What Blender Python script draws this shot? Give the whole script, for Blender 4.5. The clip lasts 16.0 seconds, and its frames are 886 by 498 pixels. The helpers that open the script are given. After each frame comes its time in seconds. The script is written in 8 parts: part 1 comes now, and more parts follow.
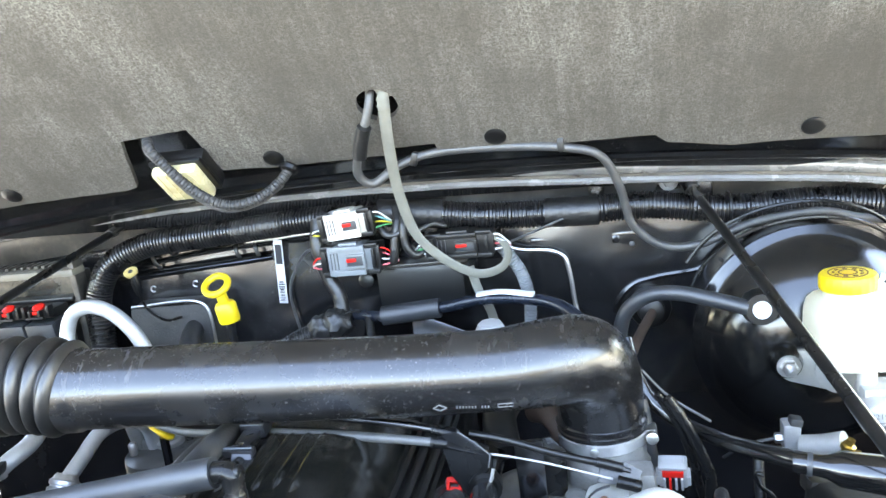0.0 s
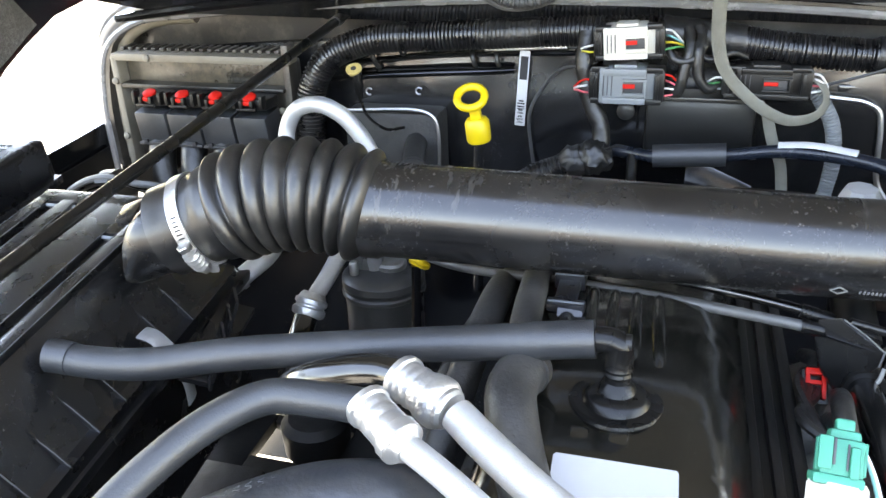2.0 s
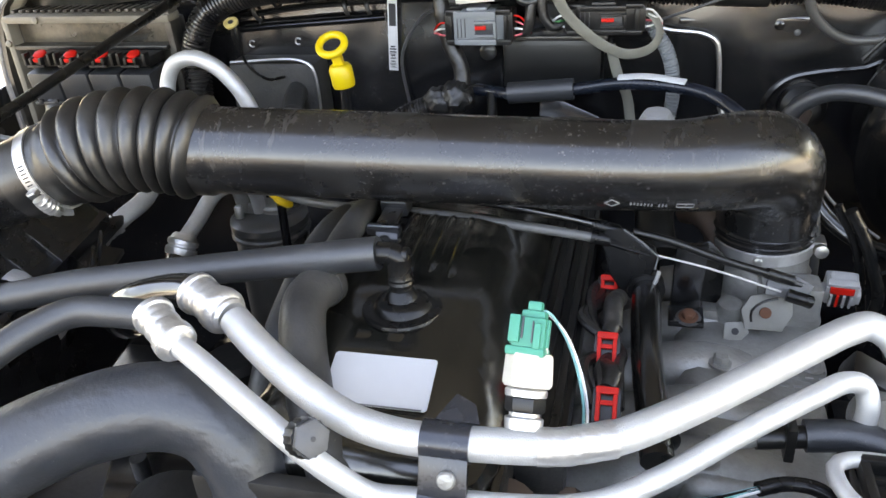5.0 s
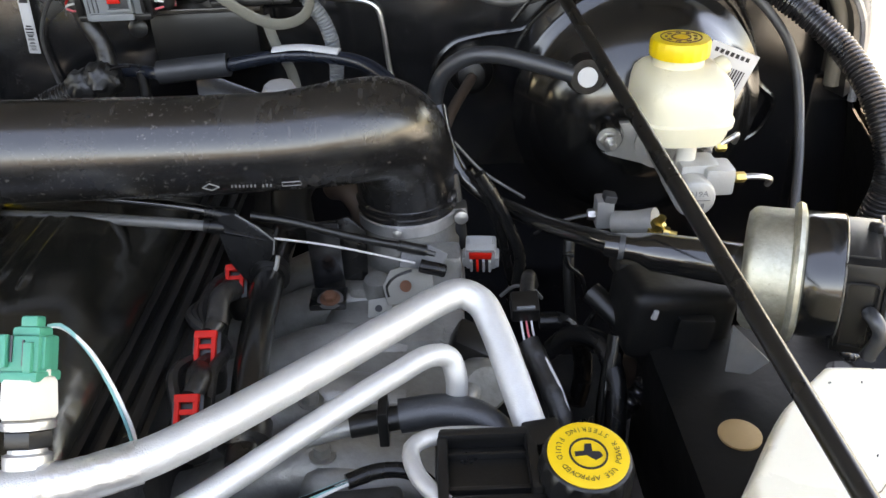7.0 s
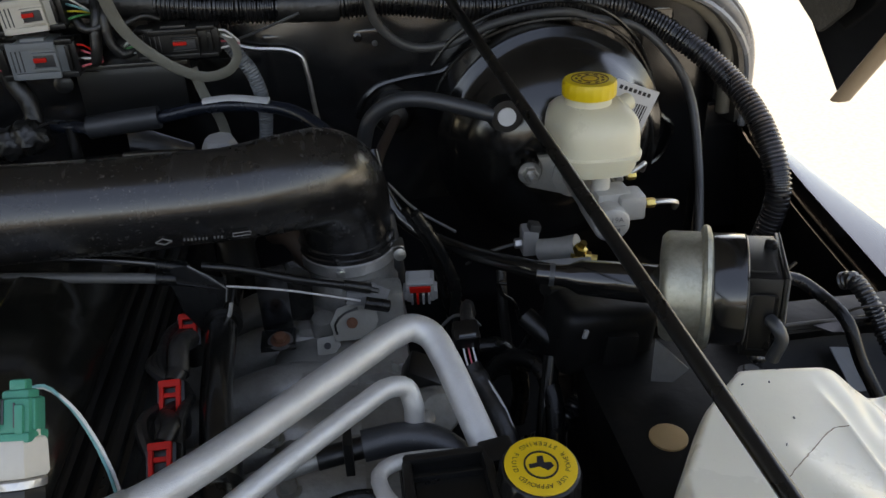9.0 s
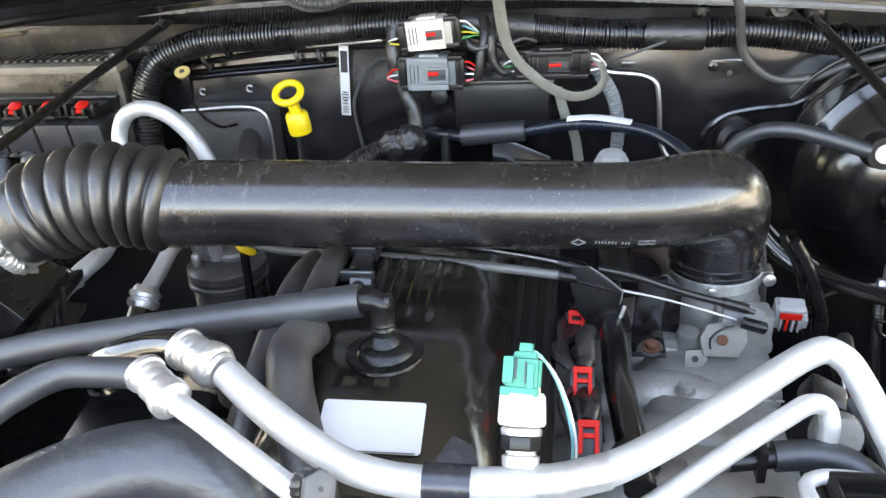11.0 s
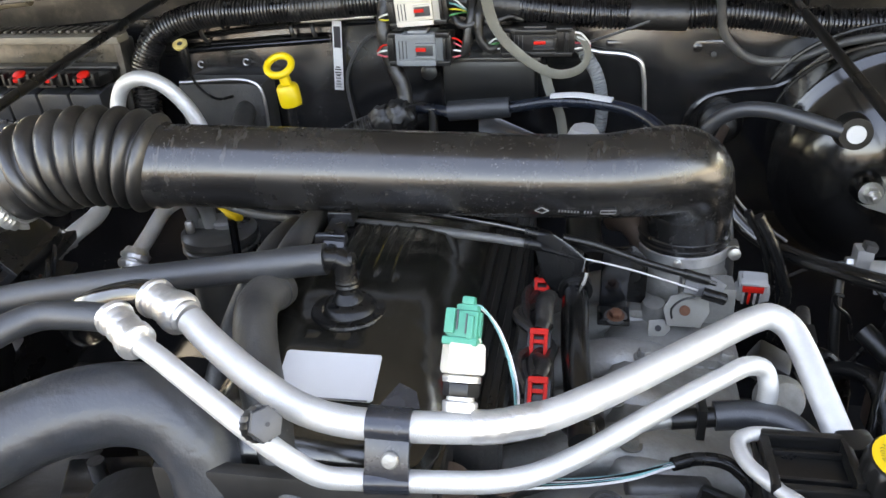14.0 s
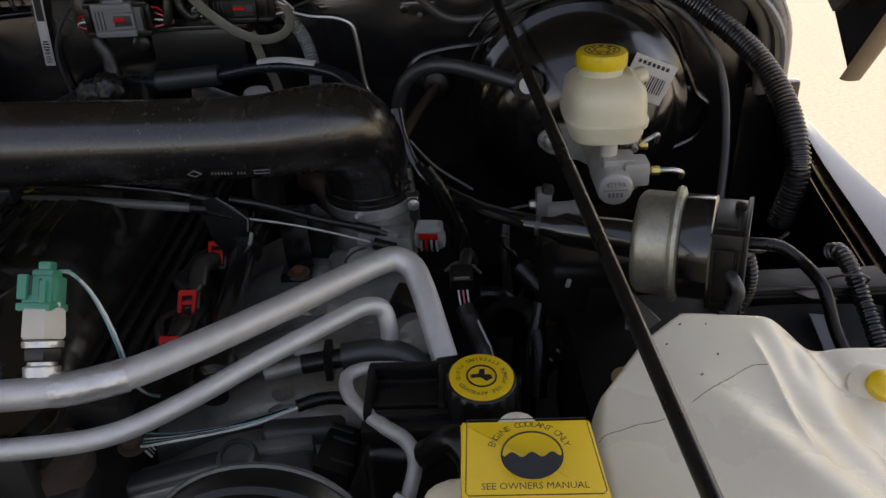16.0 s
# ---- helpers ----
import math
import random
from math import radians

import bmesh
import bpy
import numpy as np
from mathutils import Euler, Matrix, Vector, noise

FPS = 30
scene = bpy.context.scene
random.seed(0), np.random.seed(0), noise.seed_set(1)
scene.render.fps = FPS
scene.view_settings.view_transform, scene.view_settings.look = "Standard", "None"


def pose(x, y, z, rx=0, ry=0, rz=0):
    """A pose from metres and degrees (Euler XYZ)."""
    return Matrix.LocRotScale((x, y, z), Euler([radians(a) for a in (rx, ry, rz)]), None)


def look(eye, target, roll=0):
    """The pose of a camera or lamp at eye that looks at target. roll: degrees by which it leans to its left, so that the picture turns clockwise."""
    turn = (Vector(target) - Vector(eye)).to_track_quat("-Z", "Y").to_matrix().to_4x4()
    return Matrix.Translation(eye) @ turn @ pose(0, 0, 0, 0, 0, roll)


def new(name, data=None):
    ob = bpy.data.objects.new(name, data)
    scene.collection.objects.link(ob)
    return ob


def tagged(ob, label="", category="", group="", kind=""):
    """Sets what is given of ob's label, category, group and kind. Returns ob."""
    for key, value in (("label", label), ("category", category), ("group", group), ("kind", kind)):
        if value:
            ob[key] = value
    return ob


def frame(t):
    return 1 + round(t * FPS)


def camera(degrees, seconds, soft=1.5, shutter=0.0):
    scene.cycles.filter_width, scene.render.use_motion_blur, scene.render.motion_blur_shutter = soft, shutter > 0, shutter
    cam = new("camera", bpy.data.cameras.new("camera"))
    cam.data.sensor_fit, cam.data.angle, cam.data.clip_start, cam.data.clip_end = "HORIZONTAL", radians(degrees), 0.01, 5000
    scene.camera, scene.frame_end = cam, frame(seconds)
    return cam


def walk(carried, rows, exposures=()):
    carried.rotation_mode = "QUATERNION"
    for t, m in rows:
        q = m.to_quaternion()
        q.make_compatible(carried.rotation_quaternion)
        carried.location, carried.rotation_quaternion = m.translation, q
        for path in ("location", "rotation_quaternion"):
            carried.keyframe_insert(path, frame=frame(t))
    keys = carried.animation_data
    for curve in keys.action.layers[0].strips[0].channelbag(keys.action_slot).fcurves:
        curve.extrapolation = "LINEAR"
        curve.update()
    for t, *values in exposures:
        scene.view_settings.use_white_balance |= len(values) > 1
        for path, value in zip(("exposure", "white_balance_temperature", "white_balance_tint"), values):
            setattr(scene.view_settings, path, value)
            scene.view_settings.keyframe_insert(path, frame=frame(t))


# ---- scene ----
cam = camera(58.1, 16.0)

PATH = [
    (0, (0.306, -0.634, 1.273), (-0.083, 1.273, 0.815), -7.4),
    (0.5, (0.250, -0.627, 1.277), (-0.143, 1.270, 0.780), -6.1),
    (1, (0.168, -0.596, 1.264), (-0.217, 1.254, 0.609), -5.2),
    (1.5, (0.096, -0.571, 1.262), (-0.325, 1.209, 0.453), -3.2),
    (2, (0.041, -0.557, 1.257), (-0.482, 1.172, 0.399), -2.1),
    (2.5, (0.012, -0.560, 1.265), (-0.577, 1.133, 0.379), -1.7),
    (3, (-0.003, -0.585, 1.266), (-0.707, 1.054, 0.363), -2.2),
    (3.2, (-0.002, -0.603, 1.269), (-0.732, 1.023, 0.360), -2.2),
    (5.3, (0.213, -0.581, 1.258), (-0.192, 1.119, 0.285), -3.9),
    (5.5, (0.229, -0.573, 1.253), (-0.128, 1.134, 0.275), -3.4),
    (6, (0.269, -0.550, 1.246), (0.042, 1.164, 0.242), -2.5),
    (6.5, (0.292, -0.536, 1.237), (0.180, 1.182, 0.219), -1.6),
    (7, (0.323, -0.527, 1.234), (0.319, 1.186, 0.202), -2.3),
    (7.5, (0.352, -0.524, 1.238), (0.531, 1.174, 0.197), -1.4),
    (8, (0.353, -0.534, 1.256), (0.581, 1.159, 0.216), -2.1),
    (8.2, (0.347, -0.537, 1.256), (0.578, 1.159, 0.222), -2.2),
    (10.3, (0.202, -0.600, 1.286), (0.117, 1.183, 0.384), -3.1),
    (10.5, (0.186, -0.603, 1.287), (0.003, 1.176, 0.391), -3.8),
    (11, (0.153, -0.607, 1.280), (-0.157, 1.152, 0.378), -3.8),
    (11.5, (0.122, -0.606, 1.274), (-0.296, 1.107, 0.331), -3.7),
    (12, (0.096, -0.618, 1.281), (-0.392, 1.079, 0.343), -2.6),
    (12.5, (0.089, -0.630, 1.287), (-0.422, 1.062, 0.352), -2.4),
    (13, (0.102, -0.641, 1.288), (-0.374, 1.064, 0.357), -2.1),
    (13.5, (0.132, -0.637, 1.281), (-0.316, 1.077, 0.352), -2.9),
    (14, (0.199, -0.632, 1.274), (-0.155, 1.104, 0.345), -3.2),
    (14.5, (0.256, -0.635, 1.269), (0.022, 1.084, 0.274), -2.8),
    (15, (0.302, -0.632, 1.262), (0.196, 1.087, 0.246), -1.6),
    (15.5, (0.350, -0.635, 1.260), (0.336, 1.093, 0.253), -1.5),
    (16, (0.378, -0.639, 1.262), (0.349, 1.093, 0.262), -2.6),
]
LIGHT = [(0.0, 4.58, 8100, 14), (0.5, 4.62, 8500, 15), (1.0, 4.5, 8750, 16), (1.5, 4.1, 8950, 17), (2.5, 3.90, 9500, 18), (3.2, 3.5, 9850, 19), (5.5, 3.6, 10350, 20), (7.0, 3.3, 10550, 21), (7.5, 2.2, 10250, 23), (8.0, 1.15, 10000, 20),
         (8.2, 1.05, 10000, 20), (10.3, 3.75, 9550, 18), (11.0, 4.05, 9650, 19), (11.5, 3.76, 9850, 19), (12.5, 3.62, 10250, 20), (14.0, 3.60, 10250, 20), (14.5, 3.52, 10250, 21), (15.0, 3.02, 10650, 22), (15.5, 2.1, 10850, 24), (16.0, 1.3, 10850, 25)]
walk(cam, [(t, look(e, g, r)) for t, e, g, r in PATH], LIGHT)

# ---------------- world, sun, exposure ----------------
world = bpy.data.worlds.new("sky")
scene.world = world
world.use_nodes = True
wn = world.node_tree.nodes
sky = wn.new("ShaderNodeTexSky")
sky.sky_type = "NISHITA"
sky.sun_disc = False
sky.sun_elevation = radians(56)
sky.sun_rotation = radians(3.4)
sky.air_density, sky.dust_density = 1.0, 0.5
wn["Background"].inputs[1].default_value = 0.15
world.node_tree.links.new(sky.outputs[0], wn["Background"].inputs[0])

sun_data = bpy.data.lights.new("sun", "SUN")
sun_data.energy, sun_data.angle, sun_data.color = 5.0, radians(0.53), (1.0, 0.975, 0.93)
sun = new("sun", sun_data)
sun.matrix_world = look((0.10, 1.7, 3.5), (0, 0, 1.0))

# ---------------- materials ----------------
def material(name, colour, rough=0.5, metal=0.0, vary=0.25, scale=40.0, bump=0.15, grain=400.0, dust=0.0,
             dust_colour=(0.28, 0.25, 0.21), coat=0.0, spec=0.5, rough_vary=0.12, sss=0.0, random_tint=0.0, stretch=None, speck=0.0, speck_colour=(0.30, 0.28, 0.25), runs=0.0):
    m = bpy.data.materials.new(name)
    m.use_nodes = True
    nt = m.node_tree
    b = nt.nodes["Principled BSDF"]
    ln = nt.links.new
    tc = nt.nodes.new("ShaderNodeTexCoord")
    src = tc.outputs["Object"]
    if stretch:
        mp = nt.nodes.new("ShaderNodeMapping")
        mp.inputs["Scale"].default_value = stretch
        ln(src, mp.inputs[0])
        src = mp.outputs[0]
    big = nt.nodes.new("ShaderNodeTexNoise")
    big.inputs["Scale"].default_value, big.inputs["Detail"].default_value = scale, 6
    ln(src, big.inputs["Vector"])
    fine = nt.nodes.new("ShaderNodeTexNoise")
    fine.inputs["Scale"].default_value, fine.inputs["Detail"].default_value = grain, 3
    ln(src, fine.inputs["Vector"])
    mix = nt.nodes.new("ShaderNodeMix")
    mix.data_type = "RGBA"
    c = Vector(colour)
    lo, hi = c * (1 - vary), c * (1 + vary)
    mix.inputs[6].default_value, mix.inputs[7].default_value = (*lo, 1), (*[min(1, v) for v in hi], 1)
    ln(big.outputs[0], mix.inputs[0])
    col = mix.outputs[2]
    if random_tint:
        info = nt.nodes.new("ShaderNodeObjectInfo")
        hsv = nt.nodes.new("ShaderNodeHueSaturation")
        mr = nt.nodes.new("ShaderNodeMapRange")
        mr.inputs[3].default_value, mr.inputs[4].default_value = 1 - random_tint, 1 + random_tint
        ln(info.outputs["Random"], mr.inputs[0])
        ln(mr.outputs[0], hsv.inputs["Value"])
        ln(col, hsv.inputs["Color"])
        col = hsv.outputs[0]
    if dust:
        patch = nt.nodes.new("ShaderNodeTexNoise")
        patch.inputs["Scale"].default_value, patch.inputs["Detail"].default_value = scale * 0.6, 9
        patch.inputs["Roughness"].default_value = 0.7
        ln(src, patch.inputs["Vector"])
        ramp = nt.nodes.new("ShaderNodeMapRange")
        ramp.inputs[1].default_value, ramp.inputs[2].default_value = 0.45, 0.85
        ramp.inputs[3].default_value, ramp.inputs[4].default_value = 0.0, dust
        ln(patch.outputs[0], ramp.inputs[0])
        dm = nt.nodes.new("ShaderNodeMix")
        dm.data_type = "RGBA"
        dm.inputs[7].default_value = (*dust_colour, 1)
        ln(ramp.outputs[0], dm.inputs[0])
        ln(col, dm.inputs[6])
        col = dm.outputs[2]
    if speck:
        sp_ = nt.nodes.new("ShaderNodeTexNoise")
        sp_.inputs["Scale"].default_value, sp_.inputs["Detail"].default_value, sp_.inputs["Roughness"].default_value = 260, 5, 0.75
        ln(src, sp_.inputs["Vector"])
        sr = nt.nodes.new("ShaderNodeMapRange")
        sr.inputs[1].default_value, sr.inputs[2].default_value = 0.60, 0.74
        ln(sp_.outputs[0], sr.inputs[0])
        area = nt.nodes.new("ShaderNodeMapRange")
        area.inputs[1].default_value, area.inputs[2].default_value = 0.40, 0.70
        area.inputs[3].default_value, area.inputs[4].default_value = 0.10 * speck, speck
        an = nt.nodes.new("ShaderNodeTexNoise")
        an.inputs["Scale"].default_value, an.inputs["Detail"].default_value = 14, 4
        ln(src, an.inputs["Vector"]); ln(an.outputs[0], area.inputs[0])
        sm = nt.nodes.new("ShaderNodeMath")
        sm.operation = "MULTIPLY"
        ln(sr.outputs[0], sm.inputs[0]); ln(area.outputs[0], sm.inputs[1])
        sx = nt.nodes.new("ShaderNodeMix")
        sx.data_type = "RGBA"
        sx.inputs[7].default_value = (*speck_colour, 1)
        ln(sm.outputs[0], sx.inputs[0]); ln(col, sx.inputs[6])
        col = sx.outputs[2]
    dull = [ramp.outputs[0]] if dust else []
    if speck:
        dull.append(sm.outputs[0])
    if runs:
        # thin dried water runs round the tube, in patches
        rm = nt.nodes.new("ShaderNodeMapping")
        rm.inputs["Scale"].default_value = (170, 48, 48)
        ln(src, rm.inputs[0])
        rn = nt.nodes.new("ShaderNodeTexNoise")
        rn.inputs["Scale"].default_value, rn.inputs["Detail"].default_value = 1.0, 4
        ln(rm.outputs[0], rn.inputs["Vector"])
        rs = nt.nodes.new("ShaderNodeMapRange")
        rs.inputs[1].default_value, rs.inputs[2].default_value = 0.58, 0.70
        ln(rn.outputs[0], rs.inputs[0])
        rp = nt.nodes.new("ShaderNodeTexNoise")
        rp.inputs["Scale"].default_value, rp.inputs["Detail"].default_value = 11, 3
        ln(src, rp.inputs["Vector"])
        ra = nt.nodes.new("ShaderNodeMapRange")
        ra.inputs[1].default_value, ra.inputs[2].default_value, ra.inputs[4].default_value = 0.45, 0.65, runs
        ln(rp.outputs[0], ra.inputs[0])
        rx = nt.nodes.new("ShaderNodeMath")
        rx.operation = "MULTIPLY"
        ln(rs.outputs[0], rx.inputs[0]); ln(ra.outputs[0], rx.inputs[1])
        rc = nt.nodes.new("ShaderNodeMix")
        rc.data_type = "RGBA"
        rc.inputs[7].default_value = (0.16, 0.15, 0.14, 1)
        ln(rx.outputs[0], rc.inputs[0]); ln(col, rc.inputs[6])
        col = rc.outputs[2]
        dull.append(rx.outputs[0])
    ln(col, b.inputs["Base Color"])
    rr = nt.nodes.new("ShaderNodeMapRange")
    rr.inputs[3].default_value, rr.inputs[4].default_value = max(0.03, rough - rough_vary), min(1, rough + rough_vary)
    ln(big.outputs[0], rr.inputs[0])
    gloss = rr.outputs[0]
    for d_ in dull:
        gm = nt.nodes.new("ShaderNodeMath")
        gm.operation, gm.use_clamp = "MULTIPLY_ADD", True
        gm.inputs[1].default_value = 0.45
        ln(d_, gm.inputs[0]); ln(gloss, gm.inputs[2])
        gloss = gm.outputs[0]
    ln(gloss, b.inputs["Roughness"])
    b.inputs["Metallic"].default_value = metal
    b.inputs["Specular IOR Level"].default_value = spec
    b.inputs["Coat Weight"].default_value = coat
    b.inputs["Coat Roughness"].default_value = 0.16
    if sss:
        b.inputs["Subsurface Weight"].default_value = sss
        b.inputs["Subsurface Radius"].default_value = (0.02, 0.016, 0.01)
    if bump:
        bp = nt.nodes.new("ShaderNodeBump")
        bp.inputs["Strength"].default_value, bp.inputs["Distance"].default_value = bump, 0.001
        ln(fine.outputs[0], bp.inputs["Height"])
        ln(bp.outputs[0], b.inputs["Normal"])
    return m


MAT = {}
def M(name, *a, **k):
    MAT[name] = material(name, *a, **k)

M("tube_plastic", (0.0070, 0.0070, 0.0075), 0.25, vary=0.3, scale=25, bump=0.05, grain=900, dust=0.16, dust_colour=(0.10, 0.095, 0.09), rough_vary=0.07, spec=0.8, coat=0.35, speck=0.7, runs=0.30)
M("bellows_rubber", (0.0075, 0.0075, 0.0075), 0.36, spec=0.9, coat=0.10, vary=0.4, scale=45, bump=0.16, dust=0.50, dust_colour=(0.095, 0.084, 0.072), speck=0.35)
M("black_plastic", (0.006, 0.006, 0.006), 0.32, scale=35, bump=0.12, grain=1200, dust=0.06, dust_colour=(0.08, 0.075, 0.068), spec=0.5, speck=0.10)
M("airbox_plastic", (0.006, 0.006, 0.0065), 0.27, spec=0.7, coat=0.25, scale=30, bump=0.14, grain=1500, dust=0.06, dust_colour=(0.10, 0.095, 0.09), speck=0.25)
M("black_paint", (0.006, 0.0062, 0.007), 0.20, scale=14, bump=0.06, grain=160, dust=0.16, dust_colour=(0.050, 0.050, 0.052), coat=1.0, spec=0.8, speck=0.26)
M("gloss_black", (0.005, 0.005, 0.005), 0.16, scale=25, bump=0.03, dust=0.08, dust_colour=(0.05, 0.046, 0.042), coat=0.9, speck=0.10)
M("clip_black", (0.010, 0.011, 0.014), 0.30, spec=0.8, coat=0.3, scale=50, bump=0.06, dust=0.08)
M("ecu_plate", (0.024, 0.021, 0.016), 0.26, vary=0.4, scale=24, bump=0.1, dust=1.0, dust_colour=(0.25, 0.195, 0.125), speck=0.4, spec=0.7)
M("rod_paint", (0.005, 0.005, 0.005), 0.28, scale=25, bump=0.05, dust=0.05, dust_colour=(0.05, 0.046, 0.042), coat=0.2, spec=0.45, speck=0.12, speck_colour=(0.25, 0.24, 0.22))
M("hose_rubber", (0.021, 0.0235, 0.027), 0.40, spec=0.85, vary=0.35, scale=30, bump=0.25, grain=900, dust=0.30, dust_colour=(0.095, 0.093, 0.090), speck=0.25)
M("old_rubber", (0.015, 0.0155, 0.0165), 0.42, vary=0.5, scale=26, bump=0.5, grain=320, dust=0.85, dust_colour=(0.085, 0.077, 0.066), spec=0.75, speck=0.45)
M("loom_plastic", (0.007, 0.007, 0.0078), 0.28, spec=0.8, coat=0.15, scale=60, bump=0.10, dust=0.16, dust_colour=(0.14, 0.13, 0.12), speck=0.2)
M("lamp_loom", (0.030, 0.030, 0.031), 0.5, vary=0.3, scale=60, bump=0.1, dust=0.3, dust_colour=(0.12, 0.115, 0.105))
M("cloth_tape", (0.009, 0.009, 0.009), 0.38, scale=90, bump=1.0, grain=140, dust=0.22, dust_colour=(0.13, 0.12, 0.11), spec=0.7, speck=0.25)
M("cover_black", (0.0055, 0.0055, 0.0045), 0.20, scale=40, bump=1.0, grain=48, dust=0.10, dust_colour=(0.05, 0.046, 0.036), coat=0.6, spec=0.8, speck=0.30, speck_colour=(0.12, 0.115, 0.10))
M("aluminium", (0.61, 0.61, 0.60), 0.46, 0.62, vary=0.14, scale=60, bump=0.4, grain=1100, dust=0.40, dust_colour=(0.42, 0.41, 0.39), speck=0.3, speck_colour=(0.30, 0.29, 0.28))
M("dull_alu", (0.50, 0.49, 0.47), 0.5, 0.5, vary=0.2, scale=40, bump=0.5, grain=300, dust=0.4, dust_colour=(0.25, 0.24, 0.22))
M("dusty_rail", (0.175, 0.152, 0.115), 0.5, vary=0.35, scale=40, bump=0.3, dust=0.7, dust_colour=(0.20, 0.175, 0.135), speck=0.4)
M("brown_paint", (0.035, 0.026, 0.018), 0.5, vary=0.3, scale=30, dust=0.3, dust_colour=(0.06, 0.05, 0.04))
M("bright_alu", (0.66, 0.65, 0.635), 0.34, 0.8, vary=0.2, scale=90, bump=1.0, grain=180, dust=0.3, dust_colour=(0.35, 0.34, 0.32))
M("cast_alu", (0.34, 0.335, 0.315), 0.40, 0.55, vary=0.45, scale=22, bump=0.6, grain=260, dust=0.75, dust_colour=(0.095, 0.08, 0.064), speck=0.65, speck_colour=(0.05, 0.042, 0.034))
M("cast_dark", (0.12, 0.12, 0.12), 0.45, 0.5, vary=0.4, scale=22, bump=0.3, grain=500, dust=0.8, dust_colour=(0.04, 0.035, 0.03), speck=0.3)
M("pale_alu", (0.22, 0.214, 0.195), 0.5, 0.35, vary=0.2, scale=40, bump=0.3, dust=0.5, dust_colour=(0.20, 0.18, 0.14))
M("woven_hose", (0.024, 0.027, 0.032), 0.36, vary=0.5, scale=40, bump=0.8, grain=130, dust=0.35, dust_colour=(0.085, 0.077, 0.064), spec=0.8, speck=0.3)
M("dull_sheet", (0.20, 0.20, 0.195), 0.5, 0.4, vary=0.25, scale=40, bump=0.2, dust=0.4, dust_colour=(0.10, 0.095, 0.085), speck=0.2)
M("steel", (0.55, 0.54, 0.52), 0.38, 1.0, vary=0.25, scale=60, bump=0.1)
M("zinc_gold", (0.46, 0.45, 0.37), 0.44, 0.85, vary=0.35, scale=110, bump=0.3, dust=0.7, dust_colour=(0.16, 0.15, 0.12), speck=0.5, speck_colour=(0.07, 0.05, 0.03))
M("rust", (0.13, 0.05, 0.026), 0.8, vary=0.5, scale=90, bump=0.8, grain=300, dust=0.4, dust_colour=(0.07, 0.05, 0.04))
M("copper_brown", (0.085, 0.056, 0.042), 0.65, 0.2, vary=0.4, scale=60, bump=0.3)
M("brass", (0.70, 0.50, 0.16), 0.32, 1.0, vary=0.2, scale=60)
M("yellow", (0.86, 0.53, 0.025), 0.36, vary=0.10, scale=40, bump=0.10, dust=0.12, dust_colour=(0.30, 0.21, 0.05))
M("yellow_bright", (0.78, 0.54, 0.018), 0.36, vary=0.08, scale=40, bump=0.05, dust=0.08, dust_colour=(0.4, 0.3, 0.08))
M("old_yellow", (0.50, 0.37, 0.13), 0.5, vary=0.25, scale=90, dust=0.4, dust_colour=(0.25, 0.2, 0.1))
M("lamp_lens", (0.66, 0.59, 0.36), 0.25, vary=0.12, scale=60, bump=0.1, dust=0.3, dust_colour=(0.45, 0.38, 0.22), sss=0.2)
M("light_cable", (0.085, 0.085, 0.083), 0.38, vary=0.2, scale=60, bump=0.1, dust=0.25, spec=0.7)
M("green", (0.012, 0.26, 0.175), 0.42, vary=0.12, scale=50, bump=0.06, dust=0.1, dust_colour=(0.2, 0.35, 0.28))
M("red", (0.60, 0.012, 0.006), 0.5, spec=0.25, vary=0.15, scale=90, bump=0.05, dust=0.10, dust_colour=(0.15, 0.03, 0.025))
M("white_plastic", (0.58, 0.545, 0.475), 0.42, vary=0.08, scale=60, bump=0.06, dust=0.2, dust_colour=(0.32, 0.28, 0.22))
M("grey_plastic", (0.17, 0.185, 0.195), 0.42, vary=0.12, scale=60, bump=0.06, dust=0.15)
M("light_grey_plastic", (0.30, 0.30, 0.295), 0.45, vary=0.12, scale=60, bump=0.06, dust=0.2)
M("tank_plastic", (0.86, 0.79, 0.63), 0.27, vary=0.08, scale=9, bump=0.10, grain=120, dust=0.16, dust_colour=(0.46, 0.38, 0.24), speck=0.16, speck_colour=(0.2, 0.15, 0.1), sss=0.12)
M("fluid_plastic", (0.74, 0.69, 0.52), 0.30, vary=0.10, scale=14, bump=0.04, dust=0.12, dust_colour=(0.55, 0.48, 0.28), sss=0.15)
M("paper", (0.56, 0.56, 0.56), 0.6, vary=0.04, scale=40, bump=0.05, dust=0.08)
M("ink", (0.015, 0.015, 0.018), 0.5, vary=0.1)
M("faint_ink", (0.15, 0.15, 0.15), 0.5, vary=0.1)
M("blue_hose", (0.009, 0.013, 0.021), 0.25, vary=0.2, scale=40, bump=0.05)
M("strap", (0.19, 0.185, 0.155), 0.75, 0.15, vary=0.3, scale=60, bump=1.0, grain=700, dust=0.4, dust_colour=(0.12, 0.11, 0.09), speck=0.6, speck_colour=(0.06, 0.055, 0.045))
M("grey_cable", (0.055, 0.055, 0.055), 0.42, vary=0.3, spec=0.8, scale=60, bump=0.3, dust=0.2)
M("seal_rubber", (0.17, 0.17, 0.172), 0.20, spec=1.0, coat=0.9, vary=0.35, scale=25, bump=0.25, grain=300, dust=0.5, dust_colour=(0.36, 0.345, 0.32), speck=0.5)
